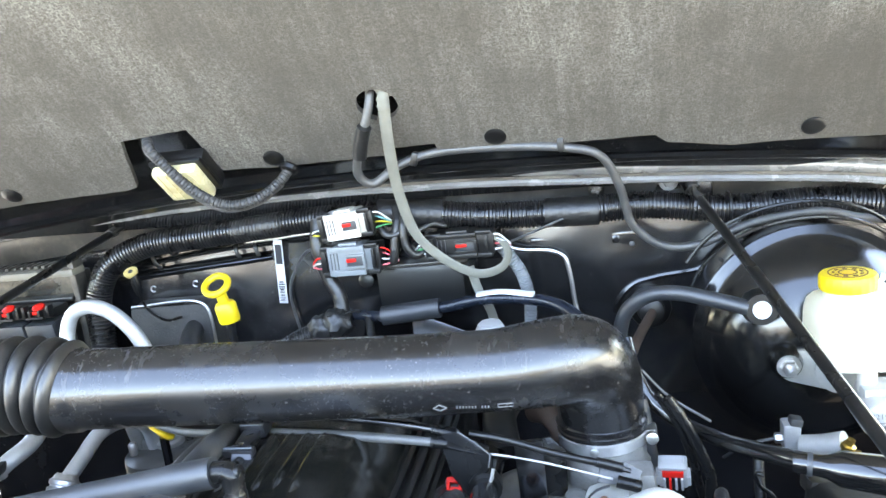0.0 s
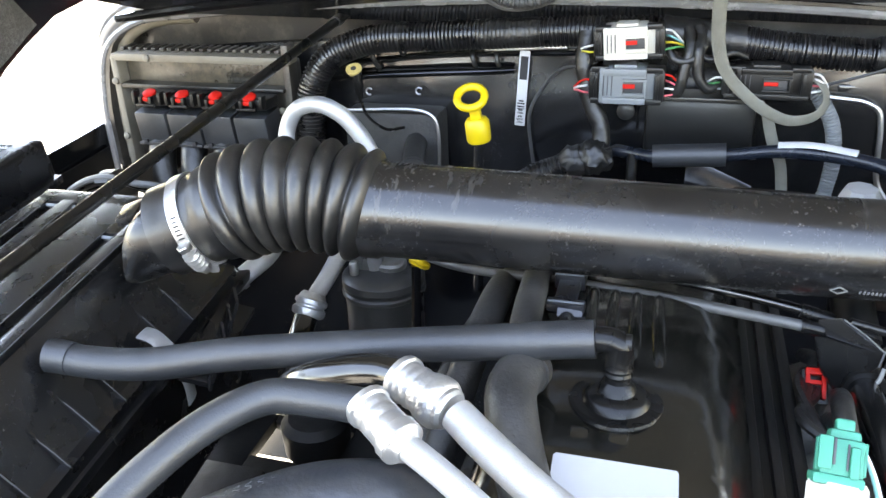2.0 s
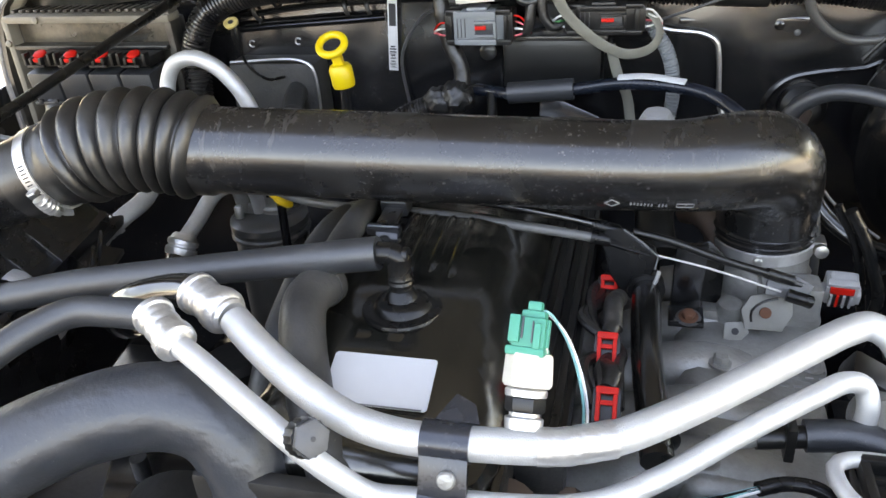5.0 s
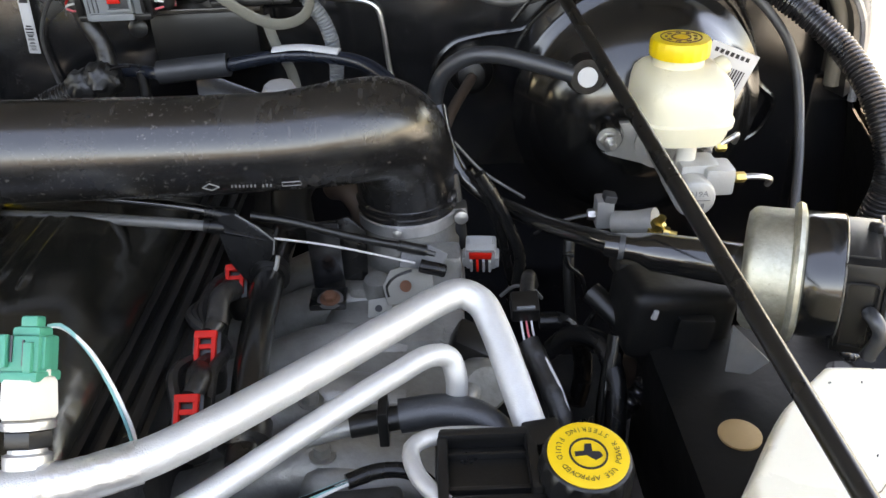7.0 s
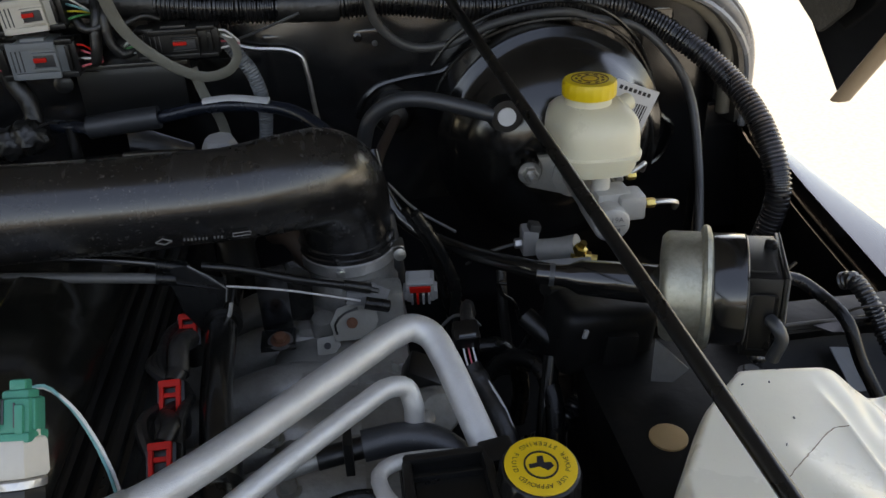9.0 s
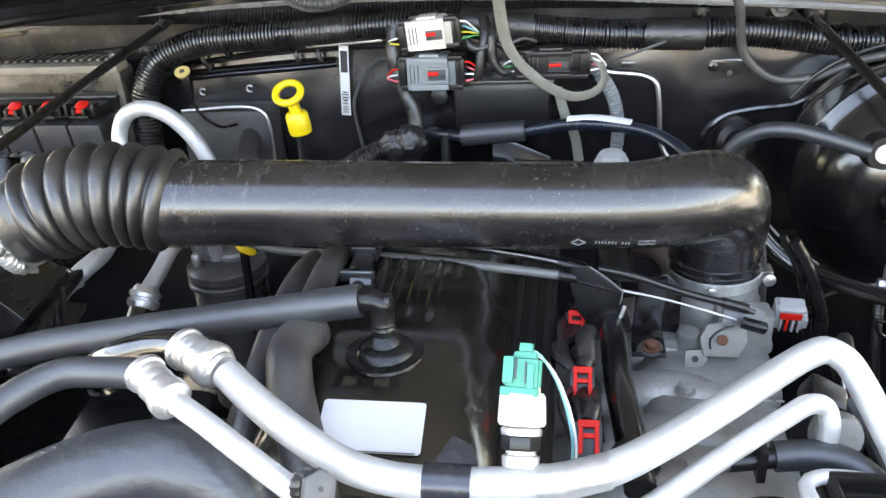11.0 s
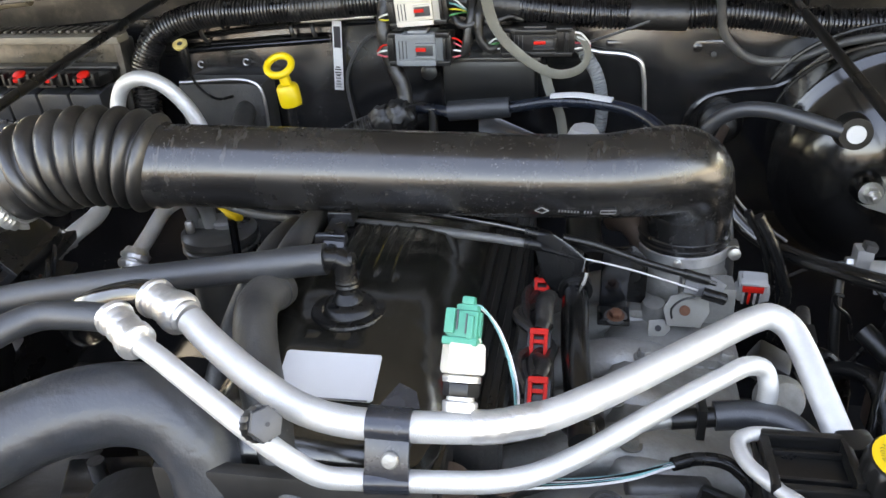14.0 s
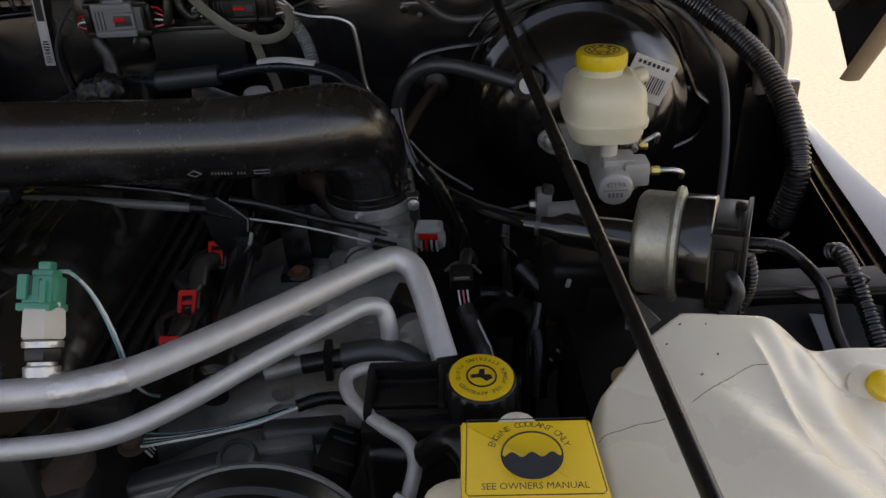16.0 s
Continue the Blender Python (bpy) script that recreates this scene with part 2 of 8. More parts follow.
M("dusty_paint", (0.026, 0.023, 0.020), 0.32, vary=0.4, scale=24, bump=0.2, dust=0.9, dust_colour=(0.20, 0.172, 0.132), coat=0.4, speck=0.3)
M("tan", (0.44, 0.28, 0.13), 0.6, vary=0.12, scale=50, bump=0.2)
M("tank_dirt", (0.34, 0.25, 0.155), 0.7, vary=0.4, scale=120)
M("orange", (0.60, 0.22, 0.02), 0.45, vary=0.2, scale=80)
M("grey_cap", (0.085, 0.085, 0.085), 0.5, vary=0.2, scale=90, bump=0.2, dust=0.3, dust_colour=(0.16, 0.155, 0.145))
M("blue_steel", (0.030, 0.034, 0.042), 0.24, 0.4, spec=0.8, vary=0.3, scale=60, bump=0.1, dust=0.15, speck=0.2)
M("wire_white", (0.7, 0.7, 0.68), 0.45)
M("wire_teal", (0.15, 0.42, 0.42), 0.45)
M("wire_green", (0.05, 0.28, 0.10), 0.45)
M("wire_pink", (0.65, 0.12, 0.14), 0.45)
M("wire_yellow", (0.55, 0.45, 0.05), 0.45)
M("bright_spot", (0.62, 0.62, 0.61), 0.5, vary=0.05)
M("accumulator_paint", (0.075, 0.075, 0.073), 0.30, 0.35, vary=0.3, scale=30, bump=0.1, dust=0.5, dust_colour=(0.13, 0.12, 0.105), speck=0.3)
# Edge lines: wear on the air box lid, painted highlights on its gussets.
M("edge_grey", (0.10, 0.10, 0.098), 0.5, vary=0.3, scale=200)
M("evaporator_plastic", (0.032, 0.031, 0.030), 0.5, vary=0.3, scale=60, bump=1.0, grain=300, dust=0.5, dust_colour=(0.10, 0.092, 0.08))
M("rubber_black", (0.006, 0.006, 0.006), 0.26, vary=0.3, scale=40, bump=0.08, grain=900, dust=0.05, dust_colour=(0.05, 0.047, 0.043), spec=0.35)
M("cast_pale", (0.46, 0.45, 0.42), 0.46, 0.35, vary=0.2, scale=40, bump=0.3, dust=0.5, dust_colour=(0.24, 0.22, 0.18), speck=0.2, speck_colour=(0.10, 0.09, 0.07))
M("panel_grey", (0.018, 0.018, 0.0185), 0.34, vary=0.4, scale=18, bump=0.1, dust=0.7, dust_colour=(0.10, 0.096, 0.09), coat=0.4, speck=0.35)
M("asphalt_light", (0.180, 0.194, 0.186), 0.95, vary=0.38, scale=55, bump=0.9, grain=90, dust=0.45, dust_colour=(0.265, 0.285, 0.272), speck=1.0, speck_colour=(0.055, 0.047, 0.035))


def felt():
    """Worn grey insulation felt: pale fibres in streaks over a dark mat."""
    m = bpy.data.materials.new("insulation_felt")
    m.use_nodes = True
    nt = m.node_tree
    b = nt.nodes["Principled BSDF"]
    ln = nt.links.new
    tc = nt.nodes.new("ShaderNodeTexCoord")
    def noise_at(sc, scale, detail, rough=0.6):
        mp = nt.nodes.new("ShaderNodeMapping")
        mp.inputs["Scale"].default_value = sc
        n = nt.nodes.new("ShaderNodeTexNoise")
        n.inputs["Scale"].default_value, n.inputs["Detail"].default_value = scale, detail
        n.inputs["Roughness"].default_value = rough
        ln(tc.outputs["Object"], mp.inputs[0]); ln(mp.outputs[0], n.inputs["Vector"])
        return n.outputs[0]
    cloud = noise_at((1, 1, 1), 3.6, 9, 0.72)
    f1 = noise_at((1, 0.4, 0.4), 620, 5, 0.75)
    f2 = noise_at((0.4, 1, 1), 620, 5, 0.75)
    mx = nt.nodes.new("ShaderNodeMath"); mx.operation = "MAXIMUM"
    ln(f1, mx.inputs[0]); ln(f2, mx.inputs[1])
    fr = nt.nodes.new("ShaderNodeMapRange")
    fr.inputs[1].default_value, fr.inputs[2].default_value = 0.46, 0.76
    ln(mx.outputs[0], fr.inputs[0])
    cr = nt.nodes.new("ShaderNodeMapRange")
    cr.inputs[1].default_value, cr.inputs[2].default_value = 0.36, 0.66
    cr.inputs[3].default_value, cr.inputs[4].default_value = 0.14, 1.15
    ln(cloud, cr.inputs[0])
    mu = nt.nodes.new("ShaderNodeMath"); mu.operation = "MULTIPLY"
    streak = noise_at((1, 0.10, 0.10), 75, 4, 0.65)
    sr = nt.nodes.new("ShaderNodeMapRange")
    sr.inputs[1].default_value, sr.inputs[2].default_value = 0.38, 0.64
    sr.inputs[3].default_value, sr.inputs[4].default_value = 0.55, 1.15
    ln(streak, sr.inputs[0])
    ms = nt.nodes.new("ShaderNodeMath"); ms.operation = "MULTIPLY"
    ln(cr.outputs[0], ms.inputs[0]); ln(sr.outputs[0], ms.inputs[1])
    broad = noise_at((1, 0.8, 0.8), 2.1, 4, 0.55)
    br_ = nt.nodes.new("ShaderNodeMapRange")
    br_.inputs[1].default_value, br_.inputs[2].default_value = 0.38, 0.62
    br_.inputs[3].default_value, br_.inputs[4].default_value = 0.42, 1.10
    ln(broad, br_.inputs[0])
    mb = nt.nodes.new("ShaderNodeMath"); mb.operation = "MULTIPLY"
    ln(ms.outputs[0], mb.inputs[0]); ln(br_.outputs[0], mb.inputs[1])
    ln(fr.outputs[0], mu.inputs[0]); ln(mb.outputs[0], mu.inputs[1])
    mix = nt.nodes.new("ShaderNodeMix"); mix.data_type = "RGBA"
    mix.inputs[6].default_value, mix.inputs[7].default_value = (0.056, 0.049, 0.040, 1), (0.42, 0.40, 0.36, 1)
    ln(mu.outputs[0], mix.inputs[0])
    ln(mix.outputs[2], b.inputs["Base Color"])
    b.inputs["Roughness"].default_value = 0.85
    bp = nt.nodes.new("ShaderNodeBump")
    bp.inputs["Strength"].default_value, bp.inputs["Distance"].default_value = 0.5, 0.001
    ln(mx.outputs[0], bp.inputs["Height"]); ln(bp.outputs[0], b.inputs["Normal"])
    return m
# Dull near-black with specks, tuned so deep parts of the bay stay dark.
M("dull_black", (0.005, 0.005, 0.005), 0.46, vary=0.5, scale=20, bump=0.9, grain=45, dust=0.4, dust_colour=(0.013, 0.012, 0.0105), spec=0.25, speck=0.25, speck_colour=(0.07, 0.062, 0.053))
M("engine_grime", (0.010, 0.0095, 0.009), 0.45, vary=0.5, scale=24, bump=0.8, grain=70, dust=0.7, dust_colour=(0.040, 0.034, 0.027), spec=0.6, speck=0.4, speck_colour=(0.10, 0.085, 0.065))
# Tan of the hood hem: light bounced off the ground, put into the colour.
M("hem_bounce", (0.24, 0.175, 0.115), 0.55, vary=0.3, scale=30, bump=0.3, dust=0.3)
M("dark_wall", (0.10, 0.095, 0.088), 0.85, vary=0.3, scale=2.0, bump=0.5, grain=40)
MAT["felt"] = felt()

# ---------------- mesh helpers ----------------
class G:
    """Vertices and faces of one mesh."""
    def __init__(self):
        self.v, self.f = [], []
    def add(self, v, f):
        o = len(self.v)
        self.v += [tuple(p) for p in v]
        self.f += [[i + o for i in q] for q in f]
        return self
    def join(self, g):
        return self.add(g.v, g.f)
    def moved(self, m):
        self.v = [tuple(m @ Vector(p)) for p in self.v]
        return self


def spline(pts, step=0.004):
    """A smooth line through the points, at about even steps."""
    p = [np.array(q, float) for q in pts]
    if len(p) == 2:
        n = max(2, int(np.linalg.norm(p[1] - p[0]) / step))
        return np.array([p[0] + (p[1] - p[0]) * i / n for i in range(n + 1)])
    p = [2 * p[0] - p[1]] + p + [2 * p[-1] - p[-2]]
    out = []
    for a, b, c, d in zip(p, p[1:], p[2:], p[3:]):
        t0 = 0.0
        t1 = t0 + max(1e-6, np.linalg.norm(b - a)) ** 0.5
        t2 = t1 + max(1e-6, np.linalg.norm(c - b)) ** 0.5
        t3 = t2 + max(1e-6, np.linalg.norm(d - c)) ** 0.5
        n = max(2, int(np.linalg.norm(c - b) / step))
        for i in range(n):
            t = t1 + (t2 - t1) * i / n
            a1 = (t1 - t) / (t1 - t0) * a + (t - t0) / (t1 - t0) * b
            a2 = (t2 - t) / (t2 - t1) * b + (t - t1) / (t2 - t1) * c
            a3 = (t3 - t) / (t3 - t2) * c + (t - t2) / (t3 - t2) * d
            b1 = (t2 - t) / (t2 - t0) * a1 + (t - t0) / (t2 - t0) * a2
            b2 = (t3 - t) / (t3 - t1) * a2 + (t - t1) / (t3 - t1) * a3
            out.append((t2 - t) / (t2 - t1) * b1 + (t - t1) / (t2 - t1) * b2)
    out.append(p[-2])
    return np.array(out)


def sweep(pts, r, n=14, step=0.004, radius=None, flat=1.0, up=None, smooth=True, caps=True):
    """A round (or, by flat, an oval) rod along a line. radius(s, length) scales r along it."""
    line = spline(pts, step) if smooth else np.array(pts, float)
    d = np.gradient(line, axis=0)
    d /= np.linalg.norm(d, axis=1)[:, None]
    s = np.concatenate([[0], np.cumsum(np.linalg.norm(np.diff(line, axis=0), axis=1))])
    u = np.array(up if up is not None else ((0, 0, 1) if abs(d[0][2]) < 0.9 else (0, 1, 0)), float)
    g = G()
    v = []
    for i, c in enumerate(line):
        u = u - d[i] * (u @ d[i])
        u /= np.linalg.norm(u)
        w = np.cross(d[i], u)
        k = r * (radius(s[i], s[-1]) if radius else 1.0)
        for j in range(n):
            a = 2 * math.pi * j / n
            v.append(c + (w * math.cos(a) + u * math.sin(a) * flat) * k)
    m = len(line)
    f = [[i * n + j, i * n + (j + 1) % n, (i + 1) * n + (j + 1) % n, (i + 1) * n + j] for i in range(m - 1) for j in range(n)]
    if caps:
        f += [list(range(n))[::-1], [(m - 1) * n + j for j in range(n)]]
    return g.add(v, f)


def axes(d):
    d = Vector(d).normalized()
    return d.to_track_quat("Z", "Y").to_matrix().to_4x4()


def lathe(profile, at=(0, 0, 0), axis=(0, 0, 1), n=28, close=True):
    """A turned shape: (radius, height) pairs round the axis, from the point at."""
    m = Matrix.Translation(at) @ axes(axis)
    v, f = [], []
    for r, h in profile:
        for j in range(n):
            a = 2 * math.pi * j / n
            v.append(m @ Vector((r * math.cos(a), r * math.sin(a), h)))
    k = len(profile)
    f = [[i * n + j, i * n + (j + 1) % n, (i + 1) * n + (j + 1) % n, (i + 1) * n + j] for i in range(k - 1) for j in range(n)]
    if close:
        f += [list(range(n))[::-1], [(k - 1) * n + j for j in range(n)]]
    return G().add(v, f)


def box(c, size, bevel=0.002, rot=(0, 0, 0), seg=2, taper=1.0):
    bm = bmesh.new()
    bmesh.ops.create_cube(bm, size=1)
    for q in bm.verts:
        k = taper if q.co.z > 0 else 1.0
        q.co = Vector((q.co.x * size[0] * k, q.co.y * size[1] * k, q.co.z * size[2]))
    if bevel:
        bmesh.ops.bevel(bm, geom=bm.edges[:], offset=min(bevel, min(size) * 0.45), segments=seg, affect="EDGES", profile=0.6)
    m = pose(*c, *rot)
    bm.verts.index_update()
    g = G().add([m @ q.co for q in bm.verts], [[q.index for q in face.verts] for face in bm.faces])
    bm.free()
    return g


def prism(outline, depth, m, bevel=0.0):
    """An outline in the local xy plane, made solid downwards in local z."""
    bm = bmesh.new()
    vs = [bm.verts.new((x, y, 0)) for x, y in outline]
    face = bm.faces.new(vs)
    if face.normal.z < 0:
        face.normal_flip()
    r = bmesh.ops.extrude_face_region(bm, geom=[face])
    for q in r["geom"]:
        if isinstance(q, bmesh.types.BMVert):
            q.co.z -= depth
    bmesh.ops.recalc_face_normals(bm, faces=bm.faces[:])
    if bevel:
        bmesh.ops.bevel(bm, geom=bm.edges[:], offset=bevel, segments=2, affect="EDGES", profile=0.6)
    bm.verts.index_update()
    g = G().add([m @ q.co for q in bm.verts], [[q.index for q in fc.verts] for fc in bm.faces])
    bm.free()
    return g


def loft(sections, closed=True, caps=True):
    """Rings with the same number of points, skinned."""
    n = len(sections[0])
    v = [p for s in sections for p in s]
    f = []
    for i in range(len(sections) - 1):
        for j in range(n if closed else n - 1):
            f.append([i * n + j, i * n + (j + 1) % n, (i + 1) * n + (j + 1) % n, (i + 1) * n + j])
    if caps and closed:
        f += [list(range(n))[::-1], [(len(sections) - 1) * n + j for j in range(n)]]
    return G().add(v, f)


def mesh_of(name, g, mat, angle=38):
    me = bpy.data.meshes.new(name)
    me.from_pydata([tuple(map(float, p)) for p in g.v], [], g.f)
    me.validate()
    bm = bmesh.new()
    bm.from_mesh(me)
    bmesh.ops.recalc_face_normals(bm, faces=bm.faces[:])
    bm.to_mesh(me)
    bm.free()
    me.polygons.foreach_set("use_smooth", [True] * len(me.polygons))
    me.set_sharp_from_angle(angle=radians(angle))
    me.materials.append(MAT[mat])
    return me


def thing(name, label, category, at, group="", kind=""):
    ob = new(name)
    ob.location = at
    ob.empty_display_size = 0.02
    return tagged(ob, label, category, group, kind)


def part(name, g, mat, parent, label="", angle=38):
    """One mesh, given in world metres, under a thing or a part."""
    ob = new(name, mesh_of(name, g, mat, angle))
    ob.parent = parent
    if parent.type == "EMPTY":
        ob.matrix_parent_inverse = Matrix.Translation(-Vector(parent.location))
    if label:
        ob["label"] = label
    return ob


def solid(name, g, mat, label, category, group="", kind="", angle=38):
    """A thing of one mesh."""
    return tagged(new(name, mesh_of(name, g, mat, angle)), label, category, group, kind)


def letters(text, size):
    """The letters as a flat mesh, centred, in the local xy plane."""
    cu = bpy.data.curves.new("letters", "FONT")
    cu.body, cu.size, cu.align_x, cu.align_y = text, size, "CENTER", "CENTER"
    cu.resolution_u = 2
    ob = new("letters", cu)
    me = bpy.data.meshes.new_from_object(ob.evaluated_get(bpy.context.evaluated_depsgraph_get()))
    g = G().add([tuple(q.co) for q in me.vertices], [list(q.vertices) for q in me.polygons])
    bpy.data.objects.remove(ob)
    bpy.data.meshes.remove(me)
    bpy.data.curves.remove(cu)
    return g


def arc_letters(text, size, r, start, end):
    """Letters round an arc of radius r, tops outwards, from one angle to the other (degrees, clockwise)."""
    g = G()
    for i, ch in enumerate(text):
        if ch == " ":
            continue
        a = start + (end - start) * (i + 0.5) / len(text)
        c = letters(ch, size)
        g.join(c.moved(pose(r * math.cos(radians(a)), r * math.sin(radians(a)), 0, 0, 0, a - 90)))
    return g


def inward_letters(text, size, r, start, end):
    """Letters round an arc of radius r, tops inwards, counter-clockwise (degrees)."""
    g = G()
    for i, ch in enumerate(text):
        if ch != " ":
            a = start + (end - start) * (i + 0.5) / len(text)
            g.join(letters(ch, size).moved(pose(r * math.cos(radians(a)), r * math.sin(radians(a)), 0, 0, 0, a + 90)))
    return g


def corrugated(pitch=0.0042, depth=0.055):
    return lambda s, length: 1 + (depth if (s / pitch) % 1.0 < 0.55 else -depth)


def hex_nut(at, axis, r, h, chamfer=0.15):
    return lathe([(r * 0.9, 0), (r, h * chamfer), (r, h * (1 - chamfer)), (r * 0.86, h)], at, axis, n=6)


def bolt(name, at, axis, r, h, mat, parent, label=""):
    g = hex_nut(at, axis, r, h)
    a = Vector(axis).normalized()
    g.join(lathe([(r * 1.45, -0.0008), (r * 1.45, 0.0008)], at, axis, n=18))
    return part(name, g, mat, parent, label)

# ---------------- the setting: ground, firewall, cowl, fenders ----------------
ground = solid("ground", G().add([(-2000, -2000, 0), (2000, -2000, 0), (2000, 2000, 0), (-2000, 2000, 0)], [[0, 1, 2, 3]]),
               "asphalt_light", "pale sunlit gritty ground under and around the vehicle", "ground", kind="structure")

# Unseen wall, added to cut the low sky out of the reflections.
solid("wall_south", box((0, -6.2, 0.85), (24, 0.25, 1.7), 0.01), "dark_wall", "unseen plain dark wall added to block the low sky", "wall", kind="structure")

SEAL = [(-0.716, 0.36, 0.90), (-0.714, 0.36, 1.00), (-0.693, 0.36, 1.073), (-0.643, 0.36, 1.106), (-0.54, 0.36, 1.119),
        (-0.38, 0.36, 1.130), (-0.165, 0.36, 1.138), (0.13, 0.36, 1.133), (0.30, 0.36, 1.122), (0.47, 0.36, 1.109),
        (0.64, 0.36, 1.088), (0.745, 0.36, 1.055), (0.795, 0.36, 1.00), (0.806, 0.36, 0.90)]

def firewall():
    line = spline(SEAL, 0.02)
    inner = [(x - (0.012 if x > 0.03 else -0.012), z - 0.012) for x, _, z in line]
    ring = lambda y: [(x, y, z) for x, z in inner] + [(inner[-1][0], y, 0.35), (inner[0][0], y, 0.35)]
    g = loft([ring(0.405), ring(0.43)])
    ob = solid("firewall", g, "black_paint", "glossy black painted firewall behind the engine, lightly dusty", "firewall", kind="structure", angle=30)
    return ob
fw = firewall()

def cowl():
    line = spline(SEAL, 0.02)
    secs = []
    for x, _, z in line:
        n = Vector((0, 0, 1)) if abs(x - 0.03) < 0.6 else Vector((math.copysign(0.7, x), 0, 0.6)).normalized()
        p = Vector((x, 0, z))
        pts = [(0.352, -0.016), (0.352, -0.008), (0.40, -0.010), (0.425, 0.012), (0.50, 0.02), (0.85, 0.03), (0.85, 0.0), (0.44, -0.03), (0.40, -0.022)]
        secs.append([(p.x + n.x * d, y, p.z + n.z * d) for y, d in pts])
    ob = solid("cowl", loft(secs), "dusty_paint", "dusty dark painted cowl panel with a rolled front flange", "cowl panel", kind="structure", angle=30)
    return ob
cowl()

def seal():
    t = thing("trim", "long dusty grey rubber weather seal along the cowl edge", "weather seal", (0.03, 0.36, 1.0), kind="structure")
    part("bulb", sweep(SEAL, 0.0098, n=14, step=0.012), "seal_rubber", t)
    part("ridge", sweep([(x, y - 0.006, z + 0.0105) for x, y, z in SEAL], 0.0036, n=8, step=0.012), "seal_rubber", t)
    low = [(x, y - 0.006, z - 0.0155) for x, y, z in SEAL]
    part("lip", sweep(low, 0.0050, n=8, step=0.012), "seal_rubber", t)
    high = [(x, y + 0.017, z + 0.006) for x, y, z in SEAL]
    band = []
    line = spline(SEAL, 0.02)
    for i, (x, y, z) in enumerate(line):
        a, c = line[max(0, i - 1)], line[min(len(line) - 1, i + 1)]
        n = Vector((c[2] - a[2], 0, -(c[0] - a[0]))).normalized()
        band.append((x + n.x * 0.019, 0.372, z + n.z * 0.019))
    side_l = [q for q in band if q[0] < -0.55]
    side_r = [q for q in band if q[0] > 0.62]
    for q in (side_l, side_r):
        part("inner_band", sweep(q, 0.0095, n=10, step=0.012), "dusty_rail", t, "dusty tan-grey inner seal band")
    part("channel", sweep(high, 0.006, n=8, step=0.012), "steel", t, "worn bare metal channel")
seal()

def fender(side):
    """Inner wing, its turned lip and the outer fender skin."""
    right = [(0.825, 0.40, 0.905), (0.815, 0.35, 0.900), (0.802, 0.22, 0.880), (0.792, 0.05, 0.862), (0.782, -0.1, 0.846), (0.76, -0.4, 0.82), (0.74, -0.75, 0.80)]
    left = [(-0.715, 0.40, 0.960), (-0.735, 0.29, 0.942), (-0.760, 0.195, 0.925), (-0.775, -0.065, 0.885), (-0.77, -0.35, 0.85), (-0.75, -0.75, 0.82)]
    secs = []
    for x, y, z in spline(right if side > 0 else left, 0.03):
        w = 0.006 + 0.062 * max(0.0, min(1.0, (0.37 - y) / 0.37))
        prof = [(0.050, -0.46), (0.040, -0.28), (0.017, -0.10), (0.0015, -0.012), (0.0, 0.0), (0.004, -0.0003), (0.3 * w, -0.0018), (0.7 * w, -0.0042), (w, -0.0075),
                (max(w + 0.008, 0.024), -0.06), (max(w + 0.012, 0.075), -0.30), (max(w, 0.068), -0.30), (max(w - 0.004, 0.020), -0.06), (0.5 * w + 0.003, -0.020), (0.022, -0.10), (0.046, -0.28), (0.056, -0.46)]
        secs.append([(x + side * a, y, z + b) for a, b in prof])
    fd = solid("fender", loft(secs), "gloss_black", "glossy black painted fender with a turned inner lip", "fender", group="fenders", kind="structure", angle=40)
    # Dull lining, added so the glossy inner wing reflects no sunlit ground.
    apron = []
    for x, y, z in spline(right if side > 0 else left, 0.03):
        pr = [(0.040, -0.45), (0.030, -0.28), (0.010, -0.10), (-0.001, -0.034), (0.002, -0.034), (0.014, -0.10), (0.036, -0.28), (0.046, -0.45)]
        apron.append([(x + side * a, y, z + b) for a, b in pr])
    part("inner_apron", loft(apron), "dull_black", fd, "dull black panel added over the inner wing to keep it dark")
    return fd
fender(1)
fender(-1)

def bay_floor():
    """Dark floor added to block the sunlit ground, open over one wheel arch."""
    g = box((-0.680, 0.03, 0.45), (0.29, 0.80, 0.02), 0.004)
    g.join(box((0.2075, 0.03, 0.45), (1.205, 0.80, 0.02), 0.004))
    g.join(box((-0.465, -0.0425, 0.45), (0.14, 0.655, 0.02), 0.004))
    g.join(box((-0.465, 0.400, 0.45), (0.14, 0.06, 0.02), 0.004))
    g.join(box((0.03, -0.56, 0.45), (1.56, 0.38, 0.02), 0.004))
    solid("bay_floor", g, "dull_black", "black floor added under the bay to block light from below", "splash shield", kind="structure")
bay_floor()

def front_support():
    g = box((0.03, -0.80, 0.62), (1.30, 0.06, 0.62), 0.01)
    solid("radiator_support", g, "black_paint", "black painted upright radiator support at the front", "radiator support", kind="structure")
front_support()

def underbody():
    """Dark floor added to hide the lit ground, with one opening towards the road."""
    g = box((0.165, -0.20, 0.47), (1.10, 1.26, 0.02), 0)
    g.join(box((-0.47, -0.2, 0.52), (0.10, 0.7, 0.10), 0.01)).join(box((0.48, -0.2, 0.52), (0.10, 1.0, 0.10), 0.01))
    g.join(lathe([(0.030, 0), (0.050, 0.004), (0.052, 0.05), (0.040, 0.06)], (-0.436, 0.322, 0.462), n=28))
    solid("underbody", g, "engine_grime", "grimy dark frame rails and an added light-blocking slab below the engine", "underbody", kind="structure")
underbody()

# ---------------- hood ----------------
HA = radians(50)
HO = Vector((0.03, 0.292, 1.172))
def hood_point(u, v, d=0.0):
    """u across, v forwards and up along the hood, d out of its underside."""
